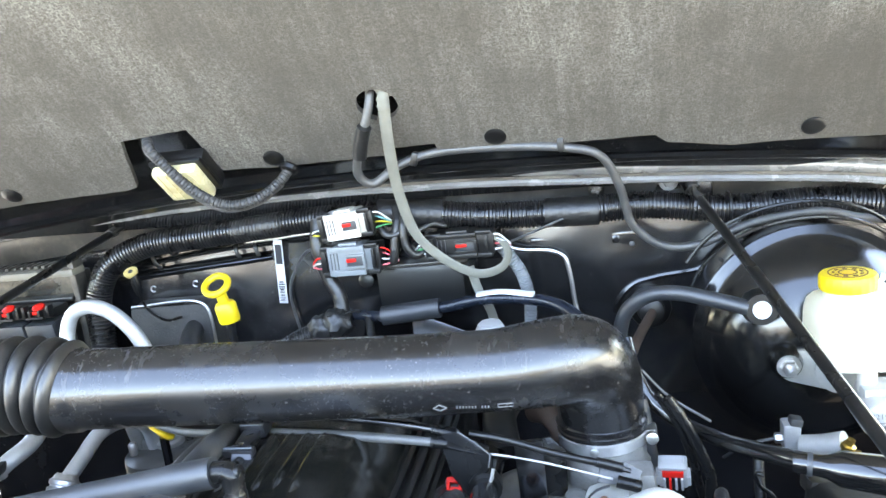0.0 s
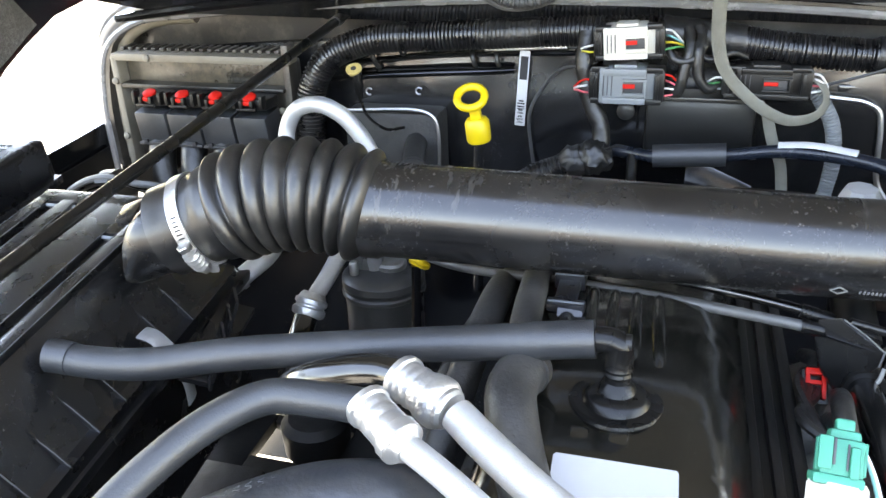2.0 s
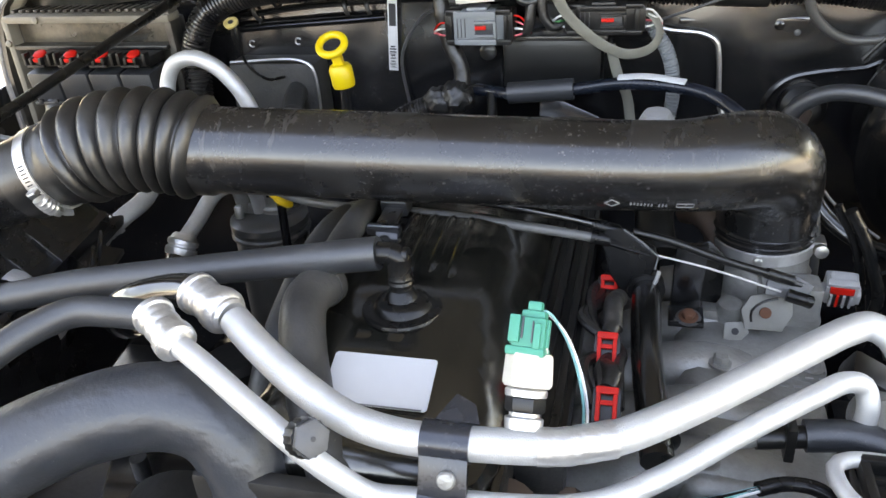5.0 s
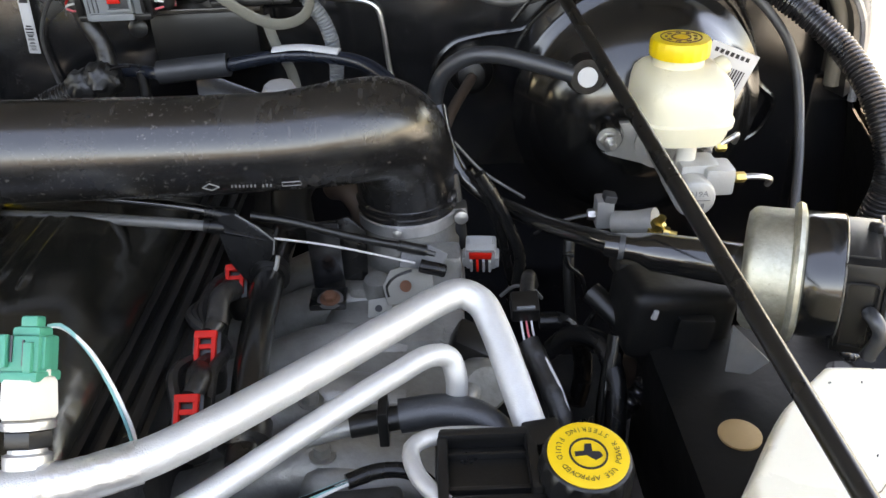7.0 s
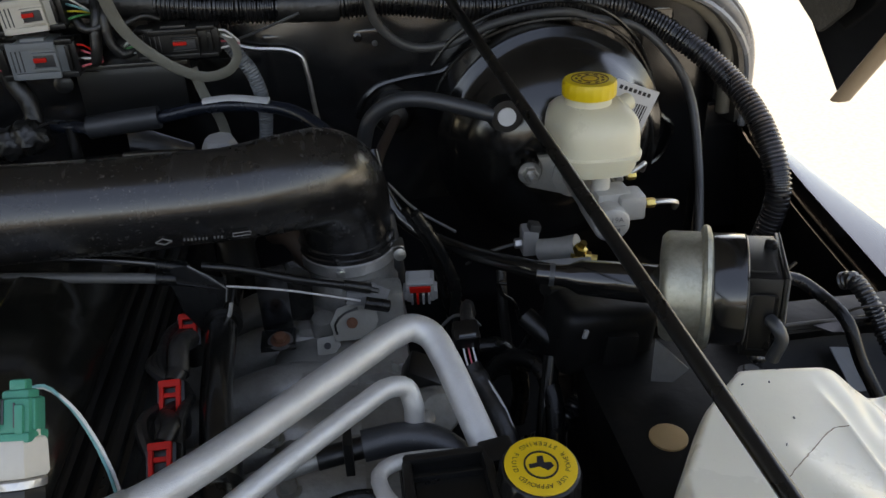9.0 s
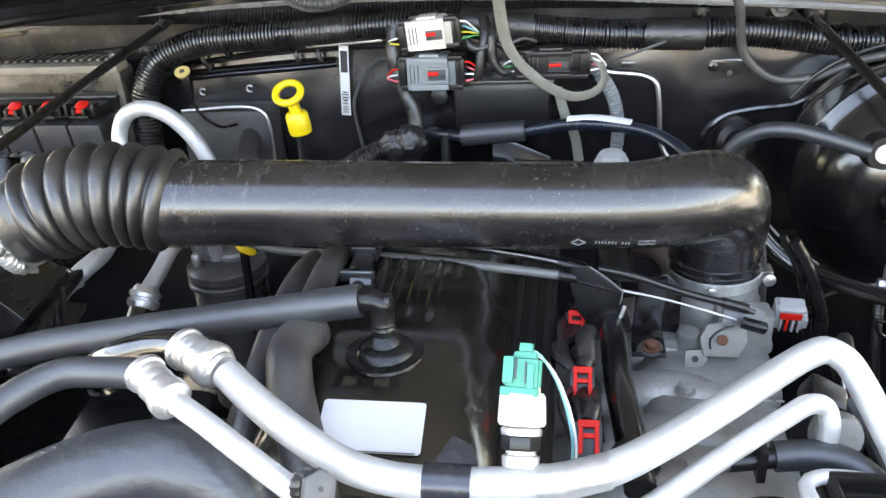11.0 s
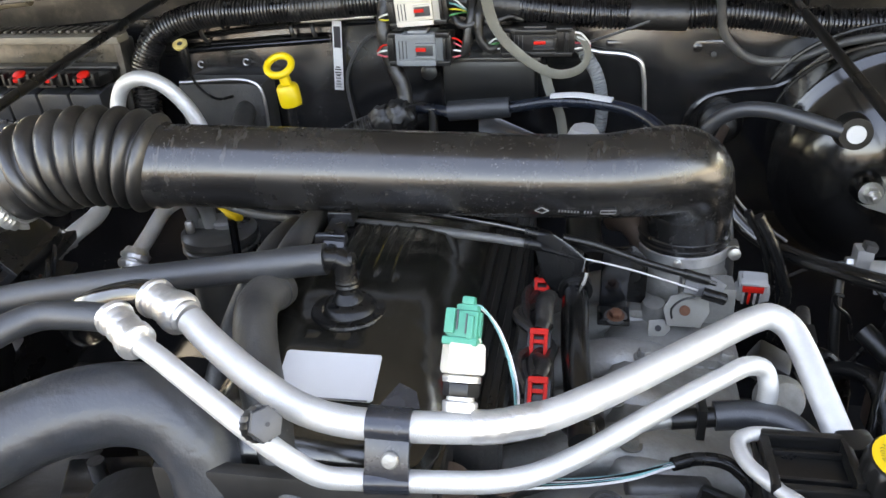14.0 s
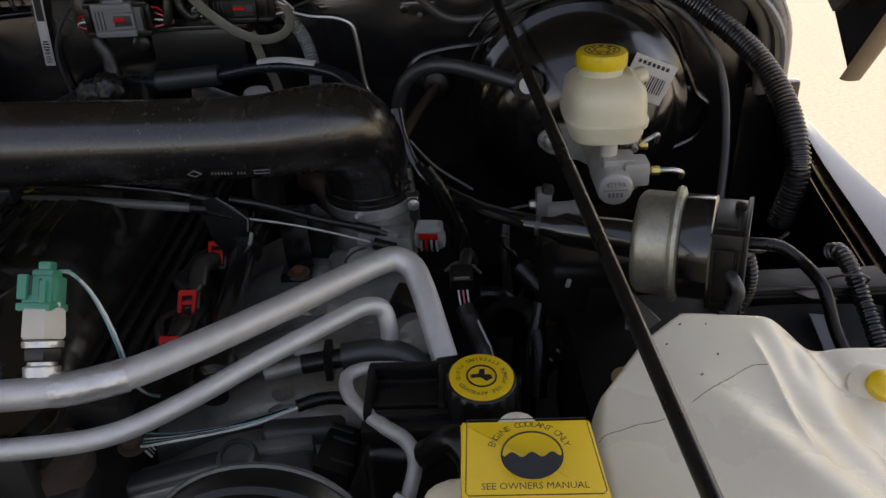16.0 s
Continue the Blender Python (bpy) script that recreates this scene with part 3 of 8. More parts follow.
    arch = -0.10 * u * u
    return HO + Vector((u, -math.cos(HA) * v - math.sin(HA) * d, math.sin(HA) * v - math.cos(HA) * d + arch))

def liner():
    edge_u = (-0.68, -0.488, -0.39, -0.303, -0.2905, -0.2680, -0.1826, -0.1705, -0.165, -0.096, 0.005, 0.040, 0.0435, 0.097, 0.0995, 0.18, 0.277, 0.345, 0.357, 0.425, 0.489, 0.584, 0.68)
    edge_v = (0.024, 0.018, 0.012, 0.007, 0.010, 0.088, 0.089, 0.015, 0.014, 0.005, 0.006, 0.007, 0.019, 0.020, 0.006, -0.001, 0.004, 0.008, -0.004, -0.009, -0.003, 0.004, 0.01)
    ring = (0.047, 0.088, 0.0235)
    us = sorted(set(np.round(np.concatenate([np.arange(-0.68, 0.681, 0.004), edge_u]), 4)))
    ws = list(np.arange(0.0, 0.20, 0.004)) + list(np.arange(0.20, 1.14, 0.03))
    edge = [float(np.interp(u, edge_u, edge_v)) for u in us]
    at = lambda i, j: (us[i], edge[i] * max(0.0, 1 - ws[j] / 0.35) + ws[j])
    def cut(u, v):
        if math.hypot(u - ring[0], v - ring[1]) < ring[2]:
            return True
        return abs(u) > 0.66 - 0.012 * noise.noise(Vector((v * 22, u, 3)))
    ok = {}
    for i in range(len(us) - 1):
        for j in range(len(ws) - 1):
            (u0, v0), (u1, v1) = at(i, j), at(i + 1, j + 1)
            ok[i, j] = not cut((u0 + u1) / 2, (v0 + v1) / 2)
    g = G()
    index = {}
    def vert(i, j, k):
        if (i, j, k) not in index:
            index[i, j, k] = len(g.v)
            u, v = at(i, j)
            away = math.hypot(u - ring[0], v - ring[1])
            if abs(away - ring[2]) < 0.0030:
                u, v = ring[0] + (u - ring[0]) * ring[2] / away, ring[1] + (v - ring[1]) * ring[2] / away
            wob = 0.0035 * noise.noise(Vector((u * 5, v * 5, 0))) + 0.0012 * noise.noise(Vector((u * 22, v * 22, 7)))
            jig = 0.0008 * noise.noise(Vector((u * 90, v * 90, 2)))
            g.v.append(tuple(hood_point(u + jig, v + jig, (0.007 if k else 0.0) + wob)))
        return index[i, j, k]
    for (i, j), o in ok.items():
        if not o:
            continue
        g.f.append([vert(i, j, 1), vert(i + 1, j, 1), vert(i + 1, j + 1, 1), vert(i, j + 1, 1)])
        g.f.append([vert(i, j, 0), vert(i, j + 1, 0), vert(i + 1, j + 1, 0), vert(i + 1, j, 0)])
        for (a, b), e in (((i - 1, j), ((i, j), (i, j + 1))), ((i + 1, j), ((i + 1, j), (i + 1, j + 1))), ((i, j - 1), ((i, j), (i + 1, j))), ((i, j + 1), ((i, j + 1), (i + 1, j + 1)))):
            if not ok.get((a, b), False):
                g.f.append([vert(*e[0], 0), vert(*e[1], 0), vert(*e[1], 1), vert(*e[0], 1)])
    return g

def hood():
    t = thing("hood", "raised black hood with worn grey insulation felt underneath", "hood", HO)
    def ring(v, k):
        deep = 0.215 - 0.08 * max(0, v) / 1.15
        prof = [(-0.736, deep), (-0.743, deep * 0.5), (-0.734, 0.07), (-0.715, 0.025), (-0.69, -0.006), (-0.62, -0.018), (-0.3, -0.018), (0, -0.018), (0.3, -0.018),
                (0.62, -0.018), (0.69, -0.006), (0.715, 0.025), (0.734, 0.07), (0.743, deep * 0.5), (0.736, deep)]
        out = [(a * 1.012, b - 0.012 if abs(a) < 0.705 else b) for a, b in prof[::-1]]
        back = lambda a, b: max(v, -0.105 + 0.115 * min(1, (abs(a) / 0.70) ** 6) + 0.02 * max(0, b) / 0.215)
        return [hood_point(a, back(a, b), b) for a, b in prof + out]
    rows = [ring(v, True) for v in (-0.105, -0.05, 0.1, 0.3, 0.5, 0.7, 0.9, 1.1, 1.16)]
    part("skin", loft(rows), "black_paint", t, "black painted sheet metal")
    part("liner", liner(), "felt", t, "grey fibrous insulation felt, scuffed and torn at the edges", angle=60)
    edge = [hood_point(u, -0.03, 0.002) for u in np.linspace(-0.66, 0.66, 15)]
    part("rear_flange", sweep(edge, 0.010, n=8, step=0.03, flat=0.6), "gloss_black", t)
    for u, v in ((0.168, 0.022), (-0.100, 0.024), (0.507, 0.019), (-0.457, 0.036), (0.30, 0.42), (-0.3, 0.42)):
        n = hood_point(u, v, 1) - hood_point(u, v, 0)
        g = lathe([(0.0125, 0), (0.0125, 0.0012), (0.010, 0.0028), (0.004, 0.0034)], hood_point(u, v, 0.007), n, n=20)
        part("push_rivet", g, "black_plastic", t)
    for s in (-1, 1):
        rag = random.Random(7 + s)
        outer = [(0.02, 0.03), (0.035, 0.10), (0.048, 0.150)] + [(0.06 + 0.035 * k, 0.158 - 0.004 * k + rag.uniform(-0.008, 0.006)) for k in range(12)] + [(0.5, 0.115), (0.5, 0.02)]
        a = [hood_point(s * 0.7290, v, b) for v, b in outer]
        b = [p + Vector((-s * 0.005, 0, 0)) for p in a]
        part("side_felt", loft([a, b]), "felt", t, "torn strip of grey felt")
    hem = lambda s: sweep([hood_point(s * 0.737, v, 0.215 - 0.08 * max(0, v) / 1.15) for v in (0.03, 0.1, 0.2, 0.6, 1.1)], 0.011, n=10, step=0.03, flat=0.35, up=(0, -0.77, -0.64))
    part("hem", hem(-1), "hem_bounce", t, "dusty folded edge, coloured tan for warm light off the ground")
    part("hem", hem(1), "hem_bounce", t, "dusty folded edge, coloured tan for warm light off the ground")
    return t
hood()

def hood_lamp():
    c = Vector((-0.168, 0.247, 1.178))
    t = thing("hood_lamp", "square under-hood lamp with a yellowed lens and wire", "lamp", c)
    part("housing", box((-0.172, 0.258, 1.184), (0.062, 0.058, 0.016), 0.003, (-43, 0, 0)), "black_plastic", t)
    part("rim", box((-0.176, 0.252, 1.177), (0.066, 0.062, 0.006), 0.002, (-43, 0, 0)), "black_plastic", t)
    part("lens", box((-0.177, 0.246, 1.170), (0.056, 0.056, 0.014), 0.004, (-43, 0, 0)), "lamp_lens", t, "yellowed clear lens")
    for k in range(5):
        part("lens_rib", box((-0.197 + 0.010 * k, 0.2405, 1.1645), (0.0015, 0.050, 0.0015), 0.0005, (-43, 0, 0)), "lamp_lens", t)
    w = [(-0.200, 0.222, 1.224), (-0.194, 0.212, 1.218), (-0.180, 0.211, 1.198), (-0.152, 0.221, 1.161), (-0.121, 0.230, 1.140), (-0.086, 0.240, 1.142), (-0.058, 0.256, 1.160), (-0.050, 0.266, 1.172)]
    part("wire_loom", sweep(w, 0.0058, step=0.0015, n=10, radius=corrugated(0.004, 0.09)), "lamp_loom", t, "ribbed dark grey wire loom")
    part("grommet", lathe([(0.0085, -0.004), (0.0120, -0.001), (0.0120, 0.004), (0.0085, 0.007)], (-0.051, 0.265, 1.170), (0.3, 0.5, 0.8), n=18), "rubber_black", t, "black rubber grommet")
    w2 = [(-0.204, 0.222, 1.220), (-0.198, 0.214, 1.212), (-0.182, 0.216, 1.192), (-0.160, 0.226, 1.158), (-0.128, 0.236, 1.134), (-0.090, 0.247, 1.136), (-0.060, 0.262, 1.154)]
    part("wire", sweep(w2, 0.0035, n=8), "grey_cable", t)
hood_lamp()

# ---------------- cables hanging from the hood ----------------
def ground_strap():
    p = [(0.089, 0.232, 1.262), (0.086, 0.225, 1.238), (0.081, 0.24, 1.193), (0.076, 0.28, 1.121), (0.087, 0.30, 1.066), (0.123, 0.305, 1.028), (0.158, 0.31, 1.011), (0.184, 0.318, 1.016), (0.192, 0.325, 1.030), (0.186, 0.330, 1.045), (0.173, 0.335, 1.053)]
    t = thing("ground_strap", "flat braided grey-green ground strap hanging from the hood", "cable", (0.165, 0.35, 1.0))
    braid = part("braid", sweep(p, 0.0064, n=12, step=0.0012, flat=0.22, up=(0, 1, 0.3), radius=lambda s, l: 1 + 0.035 * math.sin(s * 1500)), "strap", t)
    for k in (-1, 1):
        part("edge_cord", sweep([(x + k * 0.0058, y, z + k * 0.0005) for x, y, z in p[1:6]], 0.0009, n=6), "strap", braid)
    part("tail", sweep([(0.138, 0.345, 1.012), (0.148, 0.34, 0.978), (0.159, 0.34, 0.954), (0.165, 0.34, 0.92)], 0.006, n=10, step=0.004, flat=0.25, up=(0, 1, 0.3)), "strap", t)
    part("eyelet", lathe([(0.009, -0.004), (0.0140, 0.000), (0.0155, 0.004), (0.0140, 0.009), (0.009, 0.0125), (0.003, 0.0135)], (0.091, 0.230, 1.258), (0, -1, -0.6), n=20), "pale_alu", t, "pale clamped end lug")
    part("crimp", sweep([(0.0885, 0.222, 1.248), (0.0865, 0.221, 1.239), (0.0855, 0.223, 1.228)], 0.0068, n=10, step=0.002, flat=0.5, up=(0, 1, 0.3), radius=lambda s, l: 1 + 0.12 * math.sin(s * 900)), "strap", t)
ground_strap()

p = [(0.072, 0.235, 1.262), (0.069, 0.226, 1.236), (0.053, 0.23, 1.197), (0.038, 0.25, 1.157), (0.050, 0.26, 1.143), (0.077, 0.27, 1.158), (0.111, 0.28, 1.168), (0.178, 0.285, 1.169), (0.275, 0.285, 1.159), (0.312, 0.29, 1.146),
     (0.332, 0.31, 1.105), (0.346, 0.33, 1.051), (0.379, 0.34, 1.021), (0.419, 0.345, 1.017), (0.486, 0.35, 1.038), (0.563, 0.35, 1.045), (0.60, 0.352, 1.035), (0.655, 0.348, 1.021), (0.700, 0.33, 0.976), (0.718, 0.32, 0.936), (0.718, 0.28, 0.870), (0.700, 0.22, 0.815), (0.69, 0.18, 0.76)]
c = thing("washer_hose", "thin grey rubber hose looping from the hood along the firewall", "hose", (0.735, 0.2, 0.82))
part("tube", sweep(p, 0.0052, n=10), "grey_cable", c)
part("sleeve", sweep([(0.061, 0.222, 1.212), (0.053, 0.23, 1.197), (0.046, 0.238, 1.178)], 0.0082, n=10), "cloth_tape", c)
part("clip", box((0.10, 0.278, 1.165), (0.008, 0.014, 0.016), 0.002, (0, 20, 0)), "black_plastic", c)
part("clip", box((0.27, 0.285, 1.163), (0.008, 0.014, 0.016), 0.002), "black_plastic", c)

# ---------------- firewall harness ----------------
def harness():
    t = thing("wiring_harness", "long black corrugated wiring loom taped along the firewall", "wiring harness", (-0.42, 0.37, 0.93))
    main = [(-0.402, 0.335, 0.915), (-0.400, 0.342, 0.962), (-0.397, 0.347, 1.010), (-0.374, 0.355, 1.051), (-0.325, 0.365, 1.072), (-0.24, 0.37, 1.078), (-0.137, 0.37, 1.084),
            (-0.061, 0.37, 1.088), (0.03, 0.37, 1.087), (0.09, 0.37, 1.081), (0.157, 0.37, 1.072), (0.272, 0.37, 1.066), (0.356, 0.37, 1.067), (0.471, 0.37, 1.053), (0.569, 0.37, 1.053), (0.64, 0.365, 1.044)]
    side = [(0.627, 0.365, 1.047), (0.688, 0.345, 1.017), (0.740, 0.295, 0.977), (0.762, 0.245, 0.940), (0.769, 0.212, 0.908), (0.771, 0.188, 0.870), (0.762, 0.19, 0.80)]
    part("loom", sweep(main, 0.0165, n=16, step=0.0012, radius=corrugated(0.0048, 0.075)), "loom_plastic", t, angle=25)
    part("loom", sweep(side, 0.0132, n=16, step=0.0012, radius=corrugated(0.0048, 0.075)), "loom_plastic", t, angle=25)
    for a, b in (((0.022, 0.37, 1.088), (0.108, 0.37, 1.079)), ((0.240, 0.37, 1.068), (0.306, 0.37, 1.0655))):
        part("tape_wrap", sweep([a, ((a[0] + b[0]) / 2, 0.3695, (a[2] + b[2]) / 2), b], 0.0188, n=16, step=0.003, radius=lambda s, l: 1 + 0.07 * noise.noise(Vector((s * 160, 0, l)))), "cloth_tape", t, "crinkled black cloth tape")
    thin = [(-0.185, 0.37, 1.081), (-0.150, 0.3695, 1.0835), (-0.112, 0.37, 1.0855)]
    part("tape_wrap", sweep(thin, 0.0172, n=20, step=0.0012, radius=lambda s, l: 1 + 0.03 * math.sin(s * 1309) + 0.04 * noise.noise(Vector((s * 120, 2, l)))), "cloth_tape", t, "thin tape over the ribs")
    for x, z in ((-0.28, 1.075), (0.462, 1.054), (0.60, 1.050)):
        part("cable_tie", sweep([(x, 0.37 + 0.019 * math.cos(a), z + 0.019 * math.sin(a)) for a in np.linspace(0, 6.2, 16)], 0.002, n=6), "black_plastic", t)
    return t
harness()

def christmas_clip(x, y, z):
    t = thing("harness_clip", "small black plastic harness clip on the cowl panel", "clip", (x, y, z - 0.01), group="harness clips")
    g = lathe([(0.0125, 0), (0.0125, 0.004), (0.0085, 0.007), (0.0085, 0.016), (0.006, 0.018)], (x, y, z), (0, -1, 0.1), n=18)
    part("base", g, "black_plastic", t)
    for k in range(5):
        a = k * 2 * math.pi / 5
        part("tooth", box((x + 0.0055 * math.cos(a), y - 0.019, z + 0.0055 * math.sin(a) + 0.001), (0.0042, 0.006, 0.0042), 0.0008), "black_plastic", t)
christmas_clip(-0.257, 0.398, 1.100)
christmas_clip(0.305, 0.402, 1.089)

# ---------------- connectors on the firewall ----------------
def connector(name, c, size, mat, label, tab_mat="red", wires=(), rot=(0, 0, 0), plug="black_plastic"):
    """Two-row plug: ribbed coloured shell, black halves gripping both ends with prongs, a framed lock."""
    x, y, z = c
    w, d, h = size
    t = thing(name, label, "connector", (x, y, z - h / 2), group="firewall connectors")
    m = pose(*c, *rot)
    local = lambda g: g.moved(m)
    f = -d * 0.5
    g = box((-w * 0.05, 0, 0), (w * 0.62, d, h * 0.90), 0.002)
    g.join(box((w * 0.26, 0.002, h * 0.02), (w * 0.22, d * 0.88, h * 0.74), 0.002))
    g.join(box((-w * 0.02, -d * 0.05, h * 0.45), (w * 0.30, d * 0.7, h * 0.14), 0.0015))
    body = part("body", local(g), mat, t)
    for o in (-0.36, 0.36):
        part("side_step", local(box((-w * 0.02, f - 0.0012, h * o), (w * 0.56, 0.004, h * 0.16), 0.001)), mat, body)
    part("lock_frame", local(box((w * 0.10, f - 0.0022, h * 0.17), (w * 0.30, 0.005, h * 0.06), 0.0006)), mat, body)
    part("lock_frame", local(box((w * 0.10, f - 0.0022, -h * 0.19), (w * 0.30, 0.005, h * 0.06), 0.0006)), mat, body)
    part("lock_frame", local(box((w * 0.25, f - 0.0022, -h * 0.01), (w * 0.04, 0.005, h * 0.42), 0.0006)), mat, body)
    part("lock_well", local(box((w * 0.09, f - 0.0003, -h * 0.01), (w * 0.26, 0.0012, h * 0.30), 0.0003)), "hose_rubber", body)
    part("lock_tab", local(box((w * 0.04, f - 0.0022, h * 0.02), (w * 0.16, 0.003, h * 0.11), 0.0008, (0, 0, 4))), tab_mat, t, "red lock tab")
    for k in range(3):
        part("groove", local(box((-w * 0.30 + w * 0.055 * k, f - 0.0003, 0), (0.0010, 0.0014, h * 0.50), 0.0002)), "hose_rubber", body)
    for side in (-1, 1):
        half = part("plug", local(box((side * w * 0.43, 0.001, 0), (w * 0.14, d * 0.88, h * 0.80), 0.0025)), plug, t)
        for o in (-0.40, 0.40):
            part("prong", local(box((side * w * 0.36, f * 0.55, h * o), (w * 0.22, d * 0.40, h * 0.14), 0.0012)), plug, half)
        part("prong", local(box((side * w * 0.40, f - 0.0005, h * 0.02), (w * 0.05, 0.004, h * 0.60), 0.0008)), plug, half)
    for k, (side, wm) in enumerate(wires):
        o = (k % 4 - 1.5) * h * 0.18
        q = [(side * w * 0.49, -d * 0.22 + 0.004 * (k % 3), o), (side * (w * 0.5 + 0.006), -d * 0.20, o * 0.9), (side * (w * 0.5 + 0.013), -d * 0.05, o * 0.5 - 0.004), (side * (w * 0.5 + 0.018), 0.006, o * 0.2 - 0.009)]
        part("wire", sweep([tuple(m @ Vector(a)) for a in q], 0.00125, n=6, step=0.003), wm, t)
    return t
connector("connector", (-0.010, 0.333, 1.0855), (0.074, 0.036, 0.038), "white_plastic", "off-white multi-pin wiring connector on the firewall",
          wires=((1, "wire_green"), (1, "wire_yellow"), (1, "wire_teal"), (1, "wire_white"), (-1, "wire_yellow"), (-1, "wire_white")), rot=(0, -4, 0))
connector("connector", (-0.010, 0.331, 1.0400), (0.080, 0.036, 0.043), "grey_plastic", "grey multi-pin wiring connector on the firewall",
          wires=((1, "wire_pink"), (1, "wire_white"), (1, "wire_pink"), (1, "red"), (-1, "wire_pink"), (-1, "wire_white"), (-1, "red")), rot=(0, 0, 0))
connector("connector", (0.132, 0.335, 1.0465), (0.088, 0.036, 0.036), "black_plastic", "black multi-pin wiring connector on the firewall",
          wires=((1, "wire_white"), (1, "wire_pink"), (1, "wire_white"), (1, "wire_white"), (-1, "wire_white"), (-1, "wire_green"), (-1, "wire_white")), rot=(0, 0, 0))

bk = thing("connector_bracket", "black bracket plate carrying the firewall connectors", "bracket", (0.04, 0.38, 1.0))
part("plate", box((0.06, 0.385, 1.045), (0.24, 0.006, 0.07), 0.002), "black_paint", bk)
part("shelf", box((0.065, 0.365, 1.020), (0.14, 0.045, 0.005), 0.0015), "dusty_paint", bk)

br = thing("branch_loom", "black taped wiring branch dropping from the connectors", "wiring harness", (-0.05, 0.33, 0.93))
part("drop", sweep([(-0.056, 0.350, 1.09), (-0.058, 0.338, 1.060), (-0.050, 0.334, 1.02), (-0.036, 0.328, 0.990), (-0.034, 0.32, 0.955)], 0.0100, n=12, radius=lambda s, l: 1 + 0.10 * noise.noise(Vector((s * 90, 4, 0)))), "cloth_tape", br)
def knot():
    """Crinkled ball of tape where the branches meet: two wound lumps pushed together."""
    for a, r0, k in (((-0.062, 0.317, 0.951), 0.0185, 0), ((-0.040, 0.318, 0.957), 0.0205, 1)):
        secs = []
        for i in range(19):
            th = math.pi * (0.06 + 0.88 * i / 18)
            secs.append([])
            for j in range(36):
                ph = 2 * math.pi * j / 36
                n_ = Vector((math.cos(th), math.sin(th) * math.cos(ph), math.sin(th) * math.sin(ph)))
                rr_ = r0 * (1 + 0.09 * math.sin(30 * n_.x + 9 * n_.z + 3 * noise.noise(n_ * 3)) * 0.5 + 0.16 * noise.noise(n_ * 3.2 + Vector((k * 5, 0, 0))))
                secs[-1].append(tuple(Vector(a) + Vector((n_.x * 1.05, n_.y, n_.z)) * rr_))
        part("knot", loft(secs), "cloth_tape", br, "lumpy wad of black tape", angle=50)
knot()
part("tail", sweep([(-0.030, 0.312, 0.968), (-0.016, 0.308, 0.974), (-0.004, 0.306, 0.974)], 0.0035, n=8, flat=0.4), "cloth_tape", br)
part("loom", sweep([(-0.060, 0.318, 0.950), (-0.082, 0.317, 0.943), (-0.112, 0.314, 0.930), (-0.15, 0.305, 0.90)], 0.0125, n=12, step=0.0014, radius=corrugated(0.0042, 0.06)), "loom_plastic", br, angle=25)
for q, r_ in (([(0.030, 0.335, 1.078), (0.040, 0.328, 1.066), (0.056, 0.328, 1.067), (0.066, 0.335, 1.080), (0.060, 0.350, 1.098)], 0.0048),
              ([(0.034, 0.338, 1.030), (0.044, 0.328, 1.033), (0.0495, 0.328, 1.060), (0.054, 0.336, 1.082), (0.050, 0.352, 1.095)], 0.0060),
              ([(0.064, 0.352, 1.094), (0.062, 0.330, 1.078), (0.064, 0.326, 1.050), (0.074, 0.328, 1.037), (0.088, 0.336, 1.041)], 0.0055),
              ([(0.060, 0.340, 1.078), (0.072, 0.336, 1.066), (0.098, 0.345, 1.072), (0.112, 0.352, 1.066)], 0.0034)):
    part("lead", sweep(q, r_, n=10, radius=lambda s_, l: 1 + 0.10 * noise.noise(Vector((s_ * 180, l * 90, 2)))), "cloth_tape", br)
part("nub", lathe([(0.0105, 0), (0.0105, 0.002), (0.007, 0.0035), (0.003, 0.0040)], (-0.012, 0.378, 0.995), (0, -1, 0.1), n=22), "panel_grey", br, "round grey hole plug")

# grey-ribbed loom below the black connector, bent brake pipe, thin wire, tag strip
lm = thing("ribbed_conduit", "grey ribbed conduit dropping beside the strap", "conduit", (0.207, 0.34, 0.91))
part("tube", sweep([(0.178, 0.345, 1.040), (0.192, 0.34, 1.022), (0.204, 0.34, 1.000), (0.211, 0.34, 0.961), (0.207, 0.335, 0.92), (0.20, 0.32, 0.88)], 0.0078, n=12, step=0.0012, radius=corrugated(0.0038, 0.07)), "grey_plastic", lm, angle=25)
bp_ = thing("fluid_pipe", "thin bent grey metal pipe on the firewall", "pipe", (0.273, 0.385, 0.90))
part("tube", sweep([(0.175, 0.388, 1.026), (0.203, 0.388, 1.018), (0.242, 0.388, 1.013), (0.257, 0.388, 1.004), (0.262, 0.388, 0.984), (0.270, 0.388, 0.92), (0.285, 0.385, 0.898)], 0.0032, n=8), "steel", bp_)
sw = thing("wire", "thin black wire across the loom and down the firewall", "wire", (-0.13, 0.39, 0.93))
part("lead", sweep([(-0.062, 0.355, 1.05), (-0.085, 0.37, 1.045), (-0.11, 0.38, 1.02), (-0.127, 0.385, 0.985), (-0.125, 0.388, 0.94), (-0.118, 0.388, 0.90)], 0.0022, n=6), "grey_cable", sw)
sw2 = thing("wire", "thin black wire from the loom to the connector", "wire", (0.19, 0.37, 1.03))
part("lead", sweep([(0.187, 0.36, 1.035), (0.22, 0.35, 1.048), (0.262, 0.349, 1.063)], 0.0018, n=6), "grey_cable", sw2)

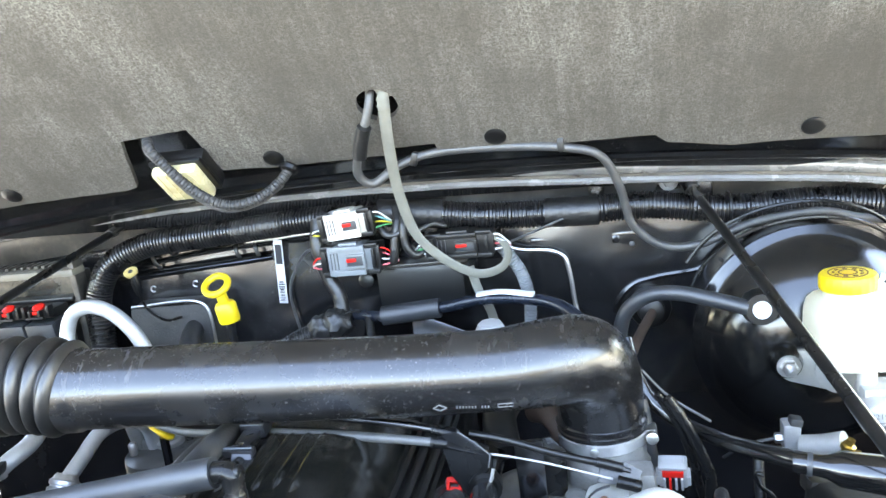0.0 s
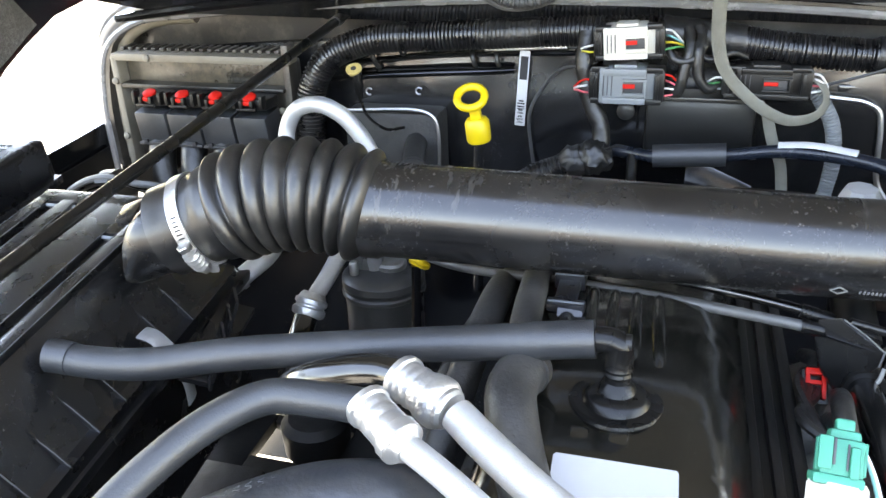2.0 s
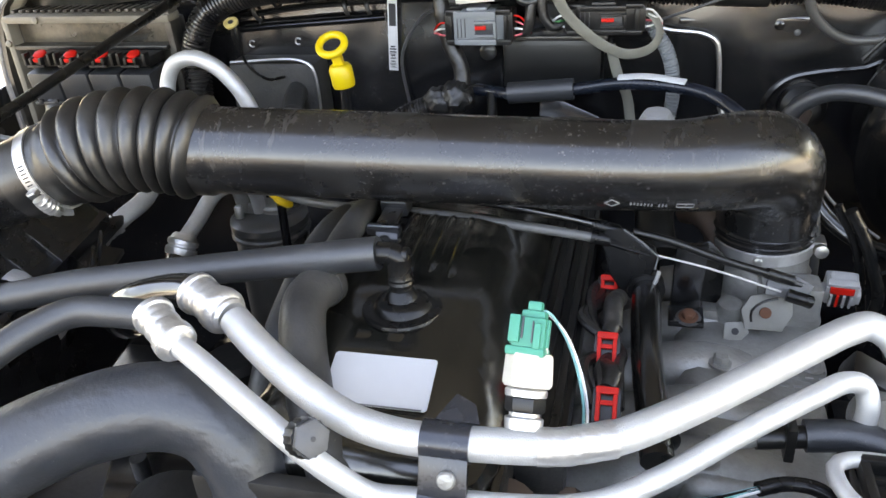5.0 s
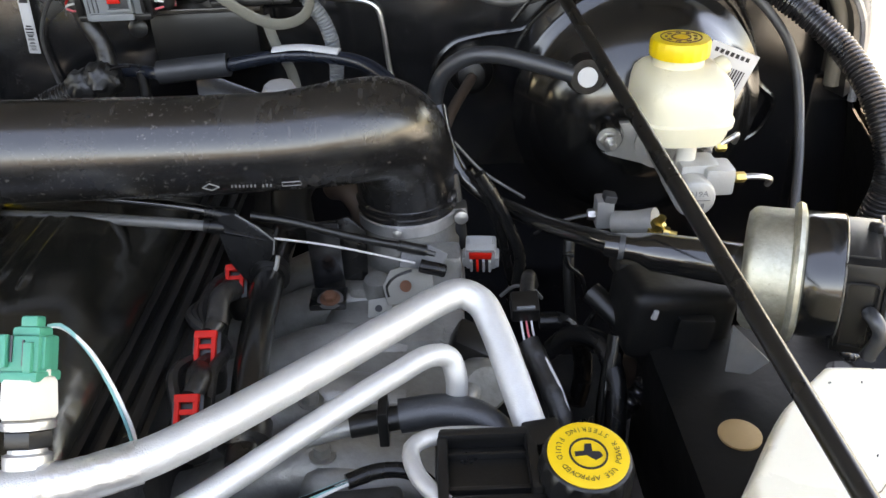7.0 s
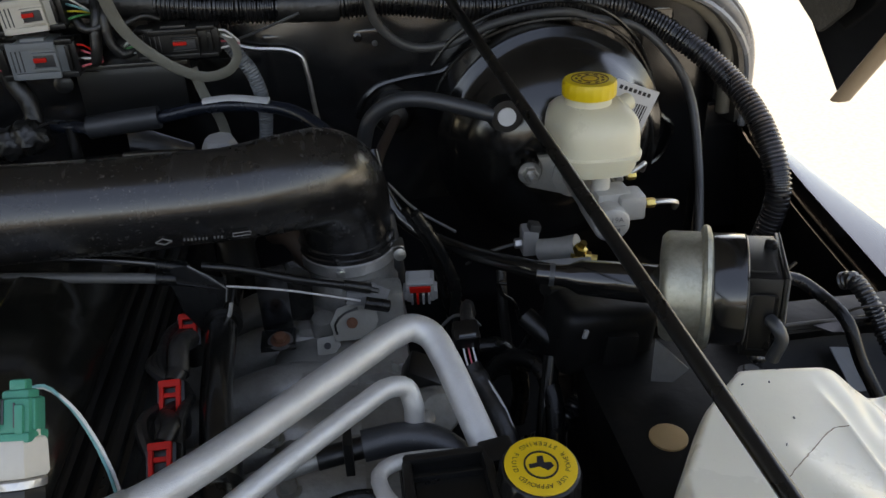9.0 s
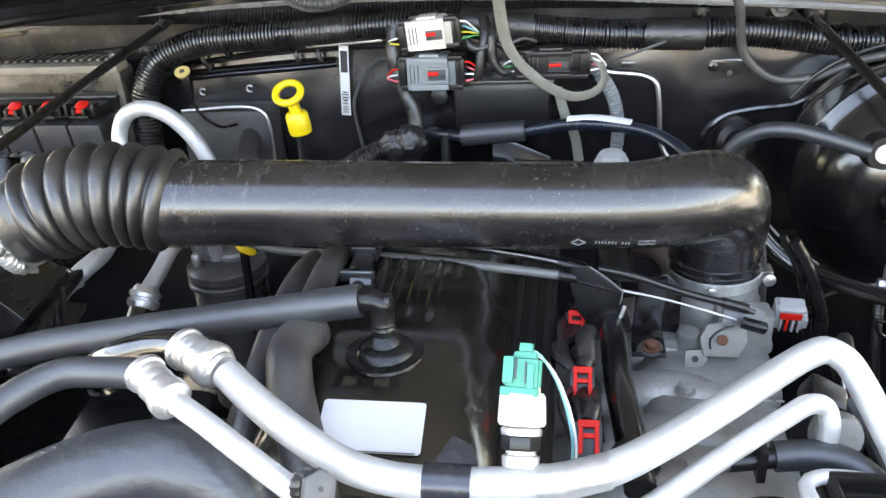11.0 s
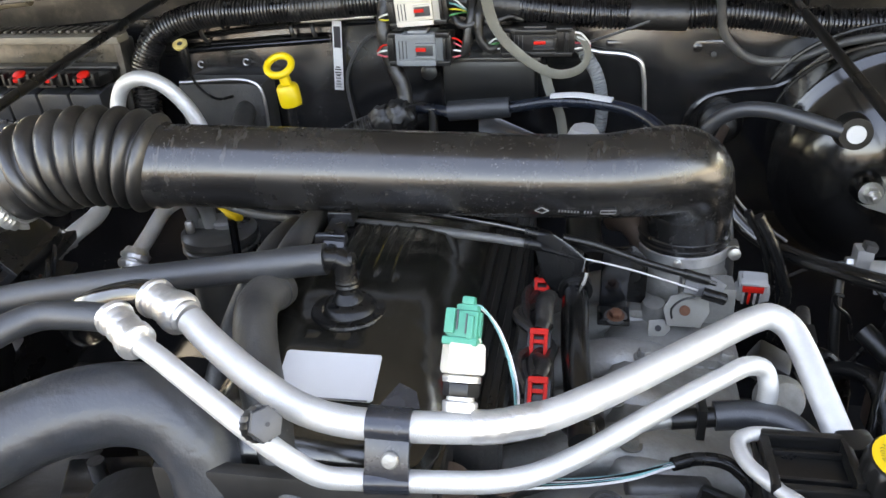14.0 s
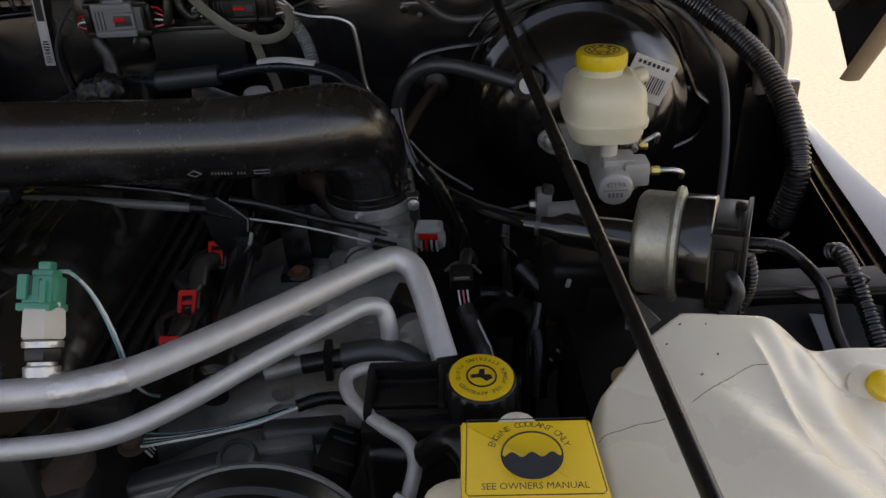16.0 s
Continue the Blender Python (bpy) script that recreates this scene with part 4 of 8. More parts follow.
tag = thing("label_strip", "narrow white printed label strip hung on the firewall", "label", (-0.137, 0.384, 0.967))
part("strip", box((-0.1365, 0.386, 1.0145), (0.0125, 0.0015, 0.092), 0.0004, (0, 4, 0)), "paper", tag)
rnd = random.Random(5)
z = 1.0
while z > 0.973:
    h = rnd.choice((0.0006, 0.001, 0.0018))
    part("print_bar", box((-0.1368 - (1.0145 - z) * 0.07 + 0.0002, 0.3846, z), (rnd.uniform(0.005, 0.009), 0.0006, h), 0, (0, 4, 0)), "ink", tag)
    z -= h + rnd.choice((0.0008, 0.0014, 0.002))
part("print_bar", box((-0.1345, 0.3846, 1.040), (0.009, 0.0006, 0.028), 0, (0, 4, 0)), "ink", tag)
part("holder", box((-0.1335, 0.389, 1.062), (0.10, 0.003, 0.0035), 0.001, (0, -3, 0)), "steel", tag, "thin metal edge")

# dark box, stamped ribs, studs of the firewall
hb = thing("heater_cover", "matt black moulded heater cover on the firewall", "cover", (0.07, 0.37, 0.94))
part("shell", box((0.070, 0.375, 0.985), (0.118, 0.055, 0.065), 0.008), "black_plastic", hb)
part("flange", box((0.070, 0.395, 0.985), (0.14, 0.012, 0.085), 0.004), "black_paint", hb)
part("bracket", prism([(0, 0), (0.07, -0.03), (0.075, -0.06), (0.0, -0.035)], 0.004, pose(0.06, 0.318, 0.965, 80, 0, 0), 0.001), "black_paint", hb)

ev = thing("evaporator_box", "dark textured evaporator housing low on the firewall", "housing", (-0.295, 0.37, 0.87))
part("panel", box((-0.295, 0.372, 0.935), (0.125, 0.05, 0.108), 0.010), "evaporator_plastic", ev)
part("edge", sweep([(-0.35, 0.346, 0.990), (-0.25, 0.346, 0.992), (-0.236, 0.346, 0.982), (-0.233, 0.346, 0.90)], 0.0022, n=6), "steel", ev, "bright rim")
part("spout", sweep([(-0.262, 0.350, 0.952), (-0.258, 0.325, 0.946), (-0.252, 0.30, 0.935)], 0.0135, n=14), "old_rubber", ev)
part("spout_rim", lathe([(0.0150, 0), (0.0160, 0.002), (0.0160, 0.005), (0.0125, 0.006)], (-0.253, 0.304, 0.9365), (0.20, -0.92, -0.35), n=24), "old_rubber", ev)
fc = thing("filler_cap", "small yellow filler cap with a black lead", "cap", (-0.331, 0.335, 1.03))
part("cap", lathe([(0.0088, -0.003), (0.0098, 0.000), (0.0098, 0.0015), (0.0065, 0.0026), (0.0058, 0.0018), (0.0030, 0.0018)], (-0.334, 0.338, 1.043), (0.05, -0.6, 1), n=26), "old_yellow", fc)
part("cap_hole", lathe([(0.0036, 0), (0.0032, 0.0006)], (-0.3339, 0.3369, 1.0446), (0.05, -0.6, 1), n=16), "ink", fc)
part("stem", lathe([(0.006, 0), (0.007, 0.012), (0.005, 0.028), (0.003, 0.034)], (-0.331, 0.338, 1.042), (0.08, 0.0, -1), n=12), "rubber_black", fc)
part("lead", sweep([(-0.329, 0.338, 1.01), (-0.324, 0.345, 0.985), (-0.30, 0.345, 0.968), (-0.275, 0.343, 0.972)], 0.002, n=6), "rubber_black", fc)

def panel_skin():
    """Pressed front sheet of the firewall, softly dented and swelling between its ribs."""
    top = spline(SEAL, 0.01)
    nx, nz = 110, 26
    v, f = [], []
    for i in range(nx + 1):
        x = -0.62 + 1.30 * i / nx
        zt = min((q for q in top if abs(q[0]) < 0.75), key=lambda q: abs(q[0] - x))[2] - 0.066
        for j in range(nz + 1):
            z = 0.80 + (zt - 0.80) * j / nz
            p = Vector((x, 0, z))
            dent = 0.0035 * noise.noise(p * 9) + 0.0016 * noise.noise(p * 26 + Vector((7, 0, 0))) + 0.004 * math.sin((z - 0.80) * 26)
            v.append((x, 0.3995 + dent, z))
    for i in range(nx):
        for j in range(nz):
            a = i * (nz + 1) + j
            f.append([a, a + nz + 1, a + nz + 2, a + 1])
    g = G().add(v, f)
    part("panel_skin", g, "black_paint", fw, angle=80)
panel_skin()

def stamped():
    lines = [[(0.318, 0.402, 0.92), (0.322, 0.402, 0.935), (0.342, 0.402, 0.957), (0.375, 0.402, 0.966), (0.425, 0.402, 0.972), (0.440, 0.402, 0.979), (0.50, 0.402, 0.985)],
             [(-0.39, 0.404, 1.032), (-0.25, 0.404, 1.050), (-0.06, 0.404, 1.058)],
             [(0.60, 0.402, 0.985), (0.650, 0.402, 0.961), (0.687, 0.402, 0.937), (0.711, 0.402, 0.893), (0.732, 0.402, 0.872), (0.720, 0.402, 0.835), (0.700, 0.402, 0.82), (0.62, 0.402, 0.80)]]
    for q in lines:
        part("pressed_rib", sweep([(x, 0.3965, z) for x, y, z in q], 0.0042, n=8, step=0.006), "gloss_black", fw)
    for x, z, w, h in ((0.290, 1.000, 0.16, 0.065), (0.0, 0.985, 0.05, 0.05), (0.60, 1.02, 0.24, 0.03)):
        part("pressed_boss", box((x, 0.406, z), (w, 0.018, h), 0.0085, seg=5), "black_paint", fw)
    for x0_, x1_, k in ((-0.69, -0.335, 0), (0.435, 0.77, 1), (-0.34, 0.44, 2)):
        pts = [q for q in spline(SEAL, 0.02) if x0_ < q[0] < x1_]
        ring = lambda d0, y: [(q[0], y, q[2] - d0) for q in pts]
        top, low = ring(0.022, 0.395), ring(0.062, 0.400)
        back = [(x, y + 0.012, z) for x, y, z in low[::-1]] + [(x, y + 0.012, z) for x, y, z in top[::-1]]
        # The middle strip is greyed: reflected ground and sky are painted in.
        part("cowl_band", loft([list(a) for a in zip(top, low, low, top)] and [[t_, l_, (l_[0], 0.41, l_[2]), (t_[0], 0.41, t_[2])] for t_, l_ in zip(top, low)]), "panel_grey" if k == 2 else "dusty_paint", fw, "dusty strip under the seal, greyed for the sky it reflects" if k == 2 else "dusty tan-grey cowl strip")
    for x, z in ((0.345, 1.012), (0.43, 1.005), (0.70, 0.90)):
        part("hole_plug", lathe([(0.0036, 0), (0.0036, 0.0016), (0.002, 0.0024)], (x, 0.396, z), (0, -1, 0), n=12), "cast_dark", fw)
    part("pressed_swell", sweep([(-0.385, 0.412, 1.018), (-0.34, 0.409, 1.024), (-0.26, 0.408, 1.030), (-0.19, 0.409, 1.034), (-0.15, 0.414, 1.036)], 0.026, n=24, step=0.006, flat=0.32, up=(0, 0, 1)), "gloss_black", fw)
    part("seam_edge", sweep([(-0.36, 0.399, 1.054), (-0.25, 0.398, 1.060), (-0.13, 0.398, 1.064), (-0.07, 0.398, 1.064)], 0.0016, n=6, step=0.01), "steel", fw, "bright sheet edge")
    for x, z in ((0.325, 1.020), (0.105, 1.112), (0.205, 1.115), (0.36, 0.93), (0.02, 0.962)):
        g = lathe([(0.0055, 0), (0.0055, 0.003), (0.003, 0.004), (0.003, 0.007)], (x, 0.398 if abs(z - 1.015) < 0.03 else 0.404, z), (0, -1, 0), n=12)
        part("plug_stud", g, "gloss_black", fw)
    for x, z in ((-0.335, 1.004), (-0.268, 1.007)):
        part("wire_loop", sweep([(x + 0.0042 * math.cos(a), 0.386, z + 0.0042 * math.sin(a)) for a in np.linspace(0.6, 5.2, 12)], 0.0011, n=6), "steel", fw, "small bright wire loop")
    for x in (-0.33, -0.2, -0.17):
        part("wire_hook", sweep([(x, 0.402, 1.062), (x, 0.392, 1.055), (x + 0.004, 0.390, 1.040), (x + 0.010, 0.396, 1.03)], 0.003, n=6, flat=0.5), "black_plastic", fw)
stamped()
part("wing_joint", box((0.812, 0.402, 0.775), (0.075, 0.020, 0.26), 0.004), "black_paint", fw)
part("wing_joint", box((0.840, 0.402, 0.540), (0.115, 0.020, 0.36), 0.004), "black_paint", fw)

fs = thing("steering_boot", "rubber boot and shaft through the firewall", "boot", (0.36, 0.38, 0.90))
part("boot", lathe([(0.028, 0), (0.026, 0.008), (0.018, 0.014), (0.016, 0.03), (0.010, 0.032)], (0.362, 0.395, 0.925), (0, -1, 0.1)), "black_plastic", fs)
part("shaft", sweep([(0.362, 0.36, 0.928), (0.338, 0.28, 0.922), (0.32, 0.2, 0.915)], 0.006, n=10), "copper_brown", fs)

# ---------------- dipstick ----------------
dp = thing("dipstick", "yellow plastic transmission dipstick ring handle", "dipstick", (-0.165, 0.262, 0.90))
ring = [(-0.1675 + 0.0150 * math.cos(a), 0.255 + 0.0125 * math.sin(a), 1.037 + 0.0085 * math.sin(a)) for a in np.linspace(0, 2 * math.pi, 25)]
part("ring", sweep(ring, 0.0044, n=10, smooth=False, caps=False), "yellow_bright", dp)
part("neck", box((-0.1625, 0.255, 1.020), (0.012, 0.009, 0.016), 0.002, (0, -14, 0)), "yellow_bright", dp)
part("cap", lathe([(0.0125, 0), (0.0135, 0.003), (0.0135, 0.022), (0.011, 0.026), (0.005, 0.028)], (-0.1595, 0.258, 0.988), (-0.10, -0.05, 1)), "yellow_bright", dp)
part("tube", sweep([(-0.1595, 0.258, 0.99), (-0.162, 0.262, 0.95), (-0.165, 0.265, 0.80)], 0.006, n=10), "black_paint", dp)

# ---------------- struts across the bay ----------------
def strut(a, b, tail):
    t = thing("support_rod", "long glossy black support rod from cowl to grille", "rod", b, group="support rods")
    a, b = Vector(a), Vector(b)
    d = (b - a).normalized()
    part("bar", sweep([tuple(a + d * 0.035), tuple(a.lerp(b, 0.5)), tuple(b)], 0.0051, n=14, step=0.05), "rod_paint", t)
    part("flat_end", sweep([tuple(a), tuple(a + d * 0.02), tuple(a + d * 0.05)], 0.0095, n=12, flat=0.35, up=(0, -1, 0.6)), "rod_paint", t)
    part("collar", sweep([tuple(a + d * 0.034), tuple(a + d * 0.05)], 0.0068, n=12), "cloth_tape", t)
    bolt("bolt", tuple(a + Vector(tail)), (0, -1, 0.2), 0.0085, 0.007, "cast_dark", t)
    part("washer", box(tuple(a + Vector(tail) + Vector((0, 0.006, 0))), (0.034, 0.008, 0.024), 0.003), "black_paint", t)
strut((0.413, 0.392, 1.094), (0.536, -0.74, 0.903), (-0.018, 0.002, -0.004))
strut((-0.352, 0.385, 1.104), (-0.350, -0.74, 0.986), (-0.022, 0.002, 0.0))

# ---------------- engine ----------------
def engine():
    t = thing("engine", "dusty straight-six engine block with a black valve cover", "engine", (0.05, 0, 0.45))
    part("block", box((0.03, 0.03, 0.68), (0.20, 0.60, 0.40), 0.02), "engine_grime", t, "grimy dark cylinder block")
    part("head", box((0.03, 0.02, 0.885), (0.17, 0.58, 0.05), 0.008), "engine_grime", t)
    # valve cover, sloping gently to the front
    secs = []
    for y, zt, k in ((-0.268, 0.918, 0.80), (-0.262, 0.929, 0.93), (-0.235, 0.9385, 1.0), (-0.19, 0.9515, 1.0), (-0.12, 0.957, 1.0), (0.05, 0.955, 1.0), (0.22, 0.945, 1.0), (0.30, 0.935, 1.0), (0.308, 0.92, 0.93)):
        c = 0.022
        pr = [(-0.082, 0.905), (-0.080, 0.925), (-0.072, zt - 0.012), (-0.058, zt - 0.002), (-0.03, zt), (0.0, zt), (0.03, zt), (0.052, zt - 0.002), (0.066, zt - 0.012), (0.084, 0.922), (0.088, 0.905)]
        secs.append([(c + a * k, y, min(z, zt)) for a, z in pr])
    fine_ = []
    for a_, b_ in zip(secs, secs[1:]):
        n_ = max(1, int(abs(b_[0][1] - a_[0][1]) / 0.006))
        for j in range(n_):
            ring_ = [Vector(p).lerp(Vector(q), j / n_) for p, q in zip(a_, b_)]
            fine_.append([p + Vector((0, 0, 0.0017)) * noise.noise(p * 48) + Vector((0.0016, 0, 0)) * noise.noise(p * 70 + Vector((3, 0, 0))) * (1 if p.z < 0.94 else 0.3) for p in ring_])
    secs = fine_ + [[Vector(p) for p in secs[-1]]]
    part("valve_cover", loft(secs), "cover_black", t, "glossy black sheet-metal valve cover, oily and dusty", angle=50)
    part("cover_flange", box((0.021, 0.02, 0.905), (0.182, 0.59, 0.010), 0.003), "cover_black", t)
    part("front_face", box((0.022, -0.2815, 0.895), (0.185, 0.012, 0.058), 0.004), "engine_grime", t, "dusty brown front of the head")
    part("head_ledge", box((0.103, 0.00, 0.889), (0.026, 0.50, 0.014), 0.004), "cover_black", t)
    part("wire_run", sweep([(0.106, -0.24, 0.897), (0.104, -0.1, 0.899), (0.105, 0.05, 0.898), (0.103, 0.2, 0.895)], 0.0045, n=10, step=0.01), "rubber_black", t, "black wire along the head")
    for k in range(5):
        x = -0.018 + k * 0.0165
        part("cover_rib", sweep([(x, -0.118 + 0.008 * (k % 2), 0.9478), (x - 0.001, -0.085, 0.9512), (x - 0.003, -0.04, 0.9515), (x - 0.004, 0.00, 0.9500), (x - 0.005, 0.032, 0.948)], 0.0070, n=12, step=0.005, radius=lambda s_, l: max(0.15, min(1.0, s_ / 0.035, (l - s_) / 0.03)) ** 0.5), "cover_black", t)
        for j in range(2):
            part("cover_dimple", lathe([(0.0042, 0), (0.0036, 0.0016), (0.001, 0.0022)], (x + 0.001 * (-1) ** k, 0.036 + 0.022 * j, 0.954), n=10), "cover_black", t)
    part("cover_bead", sweep([(0.082, -0.235, 0.930), (0.0815, -0.15, 0.938), (0.082, -0.05, 0.939), (0.0815, 0.06, 0.937), (0.081, 0.2, 0.93)], 0.004, n=8, step=0.008), "cover_black", t)
    for x in (0.004, 0.027):
        part("cover_dimple", box((x, -0.172, 0.9500), (0.013, 0.013, 0.007), 0.0034, (16, 0, 0), seg=3), "cover_black", t)
    for x, y in ((0.078, -0.10), (0.082, -0.18), (0.083, -0.24), (0.075, 0.0)):
        bolt("cover_bolt", (x + 0.016, y, 0.910), (0.2, 0, 1), 0.006, 0.008, "cover_black", t)
    return t
engine()

def plate():
    t = thing("data_sticker", "blank white rectangular sticker on the valve cover", "sticker", (0.03, -0.21, 0.945))
    g = prism([(-0.0335, -0.0198), (0.0345, -0.0198), (0.0362, -0.018), (0.0350, 0.0185), (0.0335, 0.0198), (-0.033, 0.0198), (-0.0345, 0.018)], 0.0008, pose(0.0270, -0.2107, 0.9470, 16.0, 0, 0))
    part("sheet", g, "paper", t)
    part("lifted_edge", sweep([(-0.0050, -0.2300, 0.9424), (0.0270, -0.2302, 0.9424), (0.0600, -0.2300, 0.9424)], 0.0006, n=6, step=0.01), "grey_cap", t, "grimy lower edge")
plate()

def pcv():
    t = thing("breather_valve", "black crankcase breather elbow in a rubber grommet", "breather valve", (0.023, -0.138, 0.951))
    c = (0.023, -0.138, 0.951)
    part("grommet", lathe([(0.024, 0.000), (0.0280, 0.0012), (0.0294, 0.0032), (0.0286, 0.0050), (0.0266, 0.0056), (0.0245, 0.0052), (0.0210, 0.0058), (0.0192, 0.0092), (0.0175, 0.0108), (0.012, 0.0130)], c, (0, 0.0, 1), n=40), "rubber_black", t, "shiny black rubber grommet")
    part("cone", lathe([(0.0125, 0.012), (0.0105, 0.016), (0.0080, 0.019), (0.0080, 0.023)], c, (0, 0.05, 1), n=20), "rubber_black", t, "tapered neck")
    part("neck", lathe([(0.0085, 0.022), (0.0092, 0.024), (0.0085, 0.026), (0.0092, 0.028), (0.0085, 0.030), (0.0085, 0.043)], c, (0, 0.07, 1), n=20), "rubber_black", t)
    part("elbow", sweep([(0.0232, -0.1352, 0.987), (0.0228, -0.1345, 0.993), (0.018, -0.134, 0.9955), (0.008, -0.1335, 0.9955)], 0.0085, n=14, step=0.002), "rubber_black", t)
    part("nipple", sweep([(0.022, -0.1345, 0.9950), (0.0300, -0.1345, 0.9955)], 0.0058, n=12), "black_plastic", t)
pcv()

bh = thing("breather_hose", "dull black rubber breather hose from valve cover to air box", "hose", (-0.36, -0.177, 0.94))
part("tube", sweep([(-0.363, -0.178, 0.957), (-0.335, -0.175, 0.954), (-0.295, -0.17, 0.955), (-0.227, -0.158, 0.966), (-0.144, -0.147, 0.976), (-0.075, -0.139, 0.984), (0.006, -0.1335, 0.9950)], 0.0115, n=18,
     radius=lambda s, l: 1.0 + 0.02 * noise.noise(Vector((s * 25, 3, 1)))), "hose_rubber", bh)
part("cuff", sweep([(-0.366, -0.1785, 0.9573), (-0.357, -0.177, 0.9565), (-0.348, -0.1765, 0.9555)], 0.0121, n=18), "hose_rubber", bh)
part("cuff", sweep([(-0.030, -0.1358, 0.9902), (-0.012, -0.1346, 0.9926), (0.008, -0.1333, 0.9952)], 0.0120, n=18), "hose_rubber", bh)

# ---------------- intake tube, bellows and throttle body ----------------
TUBE_R = 0.0360
def intake():
    t = thing("air_intake_tube", "glossy black plastic air intake tube with an elbow", "intake tube", (0.29, 0.088, 0.90))
    line = [(-0.176, -0.034, 1.0265), (-0.10, -0.025, 1.0225), (0.05, -0.006, 1.013), (0.16, 0.009, 1.006), (0.215, 0.020, 1.0030), (0.252, 0.034, 1.0015), (0.279, 0.056, 0.993), (0.2905, 0.083, 0.965), (0.292, 0.096, 0.930), (0.292, 0.099, 0.905)]
    part("tube", sweep(line, TUBE_R, n=40, step=0.004, radius=lambda s, l: (1.06 if s < 0.012 else 1.0) + 0.17 * max(0, min(1, (s - l + 0.19) / 0.10))), "tube_plastic", t)
    part("seam", sweep([(-0.118, -0.027, 1.0235), (-0.114, -0.0265, 1.0233)], TUBE_R * 1.012, n=40), "tube_plastic", t)
    # moulded marks: an outlined lozenge, a row of unreadable characters, and a framed box
    a0 = radians(-29)
    axis = [q for q in spline(line, 0.001) if q[0] < 0.26]
    def on(x, a):
        _, y, z = min(axis, key=lambda q: abs(q[0] - x))
        return (x, y - (TUBE_R * (1 + 0.17 * max(0, min(1, (x - 0.176) / 0.10))) + 0.0008) * math.cos(a), z + (TUBE_R * (1 + 0.17 * max(0, min(1, (x - 0.176) / 0.10))) + 0.0008) * math.sin(a))
    part("moulded_mark", sweep([on(0.161 + 0.0055 * math.cos(b), a0 + 0.11 * math.sin(b)) for b in (0, math.pi / 2, math.pi, 1.5 * math.pi, 2 * math.pi)], 0.0006, n=6, smooth=False), "faint_ink", t)
    for k in range(10):
        x = 0.175 + k * 0.0026 + (0.003 if k > 6 else 0)
        part("moulded_mark", sweep([on(x, a0 - 0.04), on(x + 0.0004, a0 + 0.02)], 0.00075, n=5), "faint_ink", t)
    part("moulded_mark", sweep([on(0.2095, a0 - 0.05), on(0.2225, a0 - 0.05), on(0.2225, a0 + 0.06), on(0.2095, a0 + 0.06), on(0.2095, a0 - 0.05)], 0.0005, n=5, smooth=False), "faint_ink", t)
    b = [(-0.172, -0.0335, 1.0265), (-0.200, -0.036, 1.0335), (-0.232, -0.0415, 1.0365), (-0.262, -0.047, 1.0325), (-0.286, -0.052, 1.0235)]
    part("bellows", sweep(b, 0.0405, n=40, step=0.0009, radius=lambda s, l: 0.90 + 0.20 * abs(math.sin(math.pi * (s / l) * 8)) ** 0.7), "bellows_rubber", t, "ribbed black rubber bellows", angle=60)
    part("cuff", sweep([(-0.282, -0.0515, 1.025), (-0.305, -0.0560, 1.0165), (-0.334, -0.0625, 1.0055)], 0.0365, n=36, radius=lambda s, l: 1.06 if s < 0.014 else 1.0), "bellows_rubber", t)
    cc = Vector((-0.3095, -0.0569, 1.0148)); cd = Vector((-0.916, -0.2035, -0.346)); cf = Vector((0.1904, -0.9791, 0.0719)); cu = Vector((-0.3534, 0, 0.9355))
    at = lambda deg, r, s=0.0: cc + (cf * math.cos(radians(deg)) + cu * math.sin(radians(deg))) * r + cd * s
    cl = part("hose_clamp", sweep([tuple(cc - cd * 0.005), tuple(cc + cd * 0.005)], 0.0384, n=40, step=0.003), "bright_alu", t, "stainless worm-drive clamp")
    for k in range(9):
        a = 22 - 5 * k
        part("slot", sweep([tuple(at(a, 0.0384, -0.0024)), tuple(at(a, 0.0384, 0.0024))], 0.0006, n=6), "ink", cl)
    part("screw_housing", sweep([tuple(at(a, 0.0405)) for a in (-20, -28, -36, -44)], 0.0062, n=14, step=0.0015, radius=lambda s, l: 1.0 + 0.12 * (math.sin(s * 1800) > 0)), "bright_alu", cl)
    part("tail", sweep([tuple(at(a, 0.0398)) for a in (-44, -60, -75)], 0.0042, n=10, flat=0.35, up=tuple(cd)), "bright_alu", cl)
    q0, q1 = at(-15, 0.0412), at(-10, 0.0418)
    part("screw", hex_nut(tuple(q0), tuple((q1 - q0).normalized()), 0.0058, 0.005), "steel", cl)
    part("screw", hex_nut(tuple(at(-46, 0.041)), tuple((at(-54, 0.042) - at(-46, 0.041)).normalized()), 0.0050, 0.005), "steel", cl)
    c2 = part("hose_clamp", lathe([(0.0432, 0), (0.0445, 0.001), (0.0445, 0.011), (0.0432, 0.012)], (0.292, 0.0995, 0.894), (0, 0, 1), n=44, close=False), "bright_alu", t, "stainless band clamp")
    part("screw_housing", box((0.338, 0.092, 0.901), (0.012, 0.018, 0.012), 0.003), "steel", c2)
    part("screw", lathe([(0.006, 0), (0.006, 0.006), (0.002, 0.007)], (0.338, 0.081, 0.901), (0.1, -1, 0.1), n=14), "steel", c2)
    part("stud", lathe([(0.004, 0), (0.004, 0.003), (0.002, 0.004)], (0.284, 0.0555, 0.900), (-0.1, -1, 0), n=14), "steel", c2)
    part("collar", lathe([(0.0415, 0), (0.0448, 0.002), (0.0448, 0.004), (0.0436, 0.005), (0.0436, 0.008), (0.0446, 0.009), (0.0446, 0.011), (0.0415, 0.014)], (0.292, 0.099, 0.907), (0, 0, 1), n=40), "tube_plastic", t)
intake()

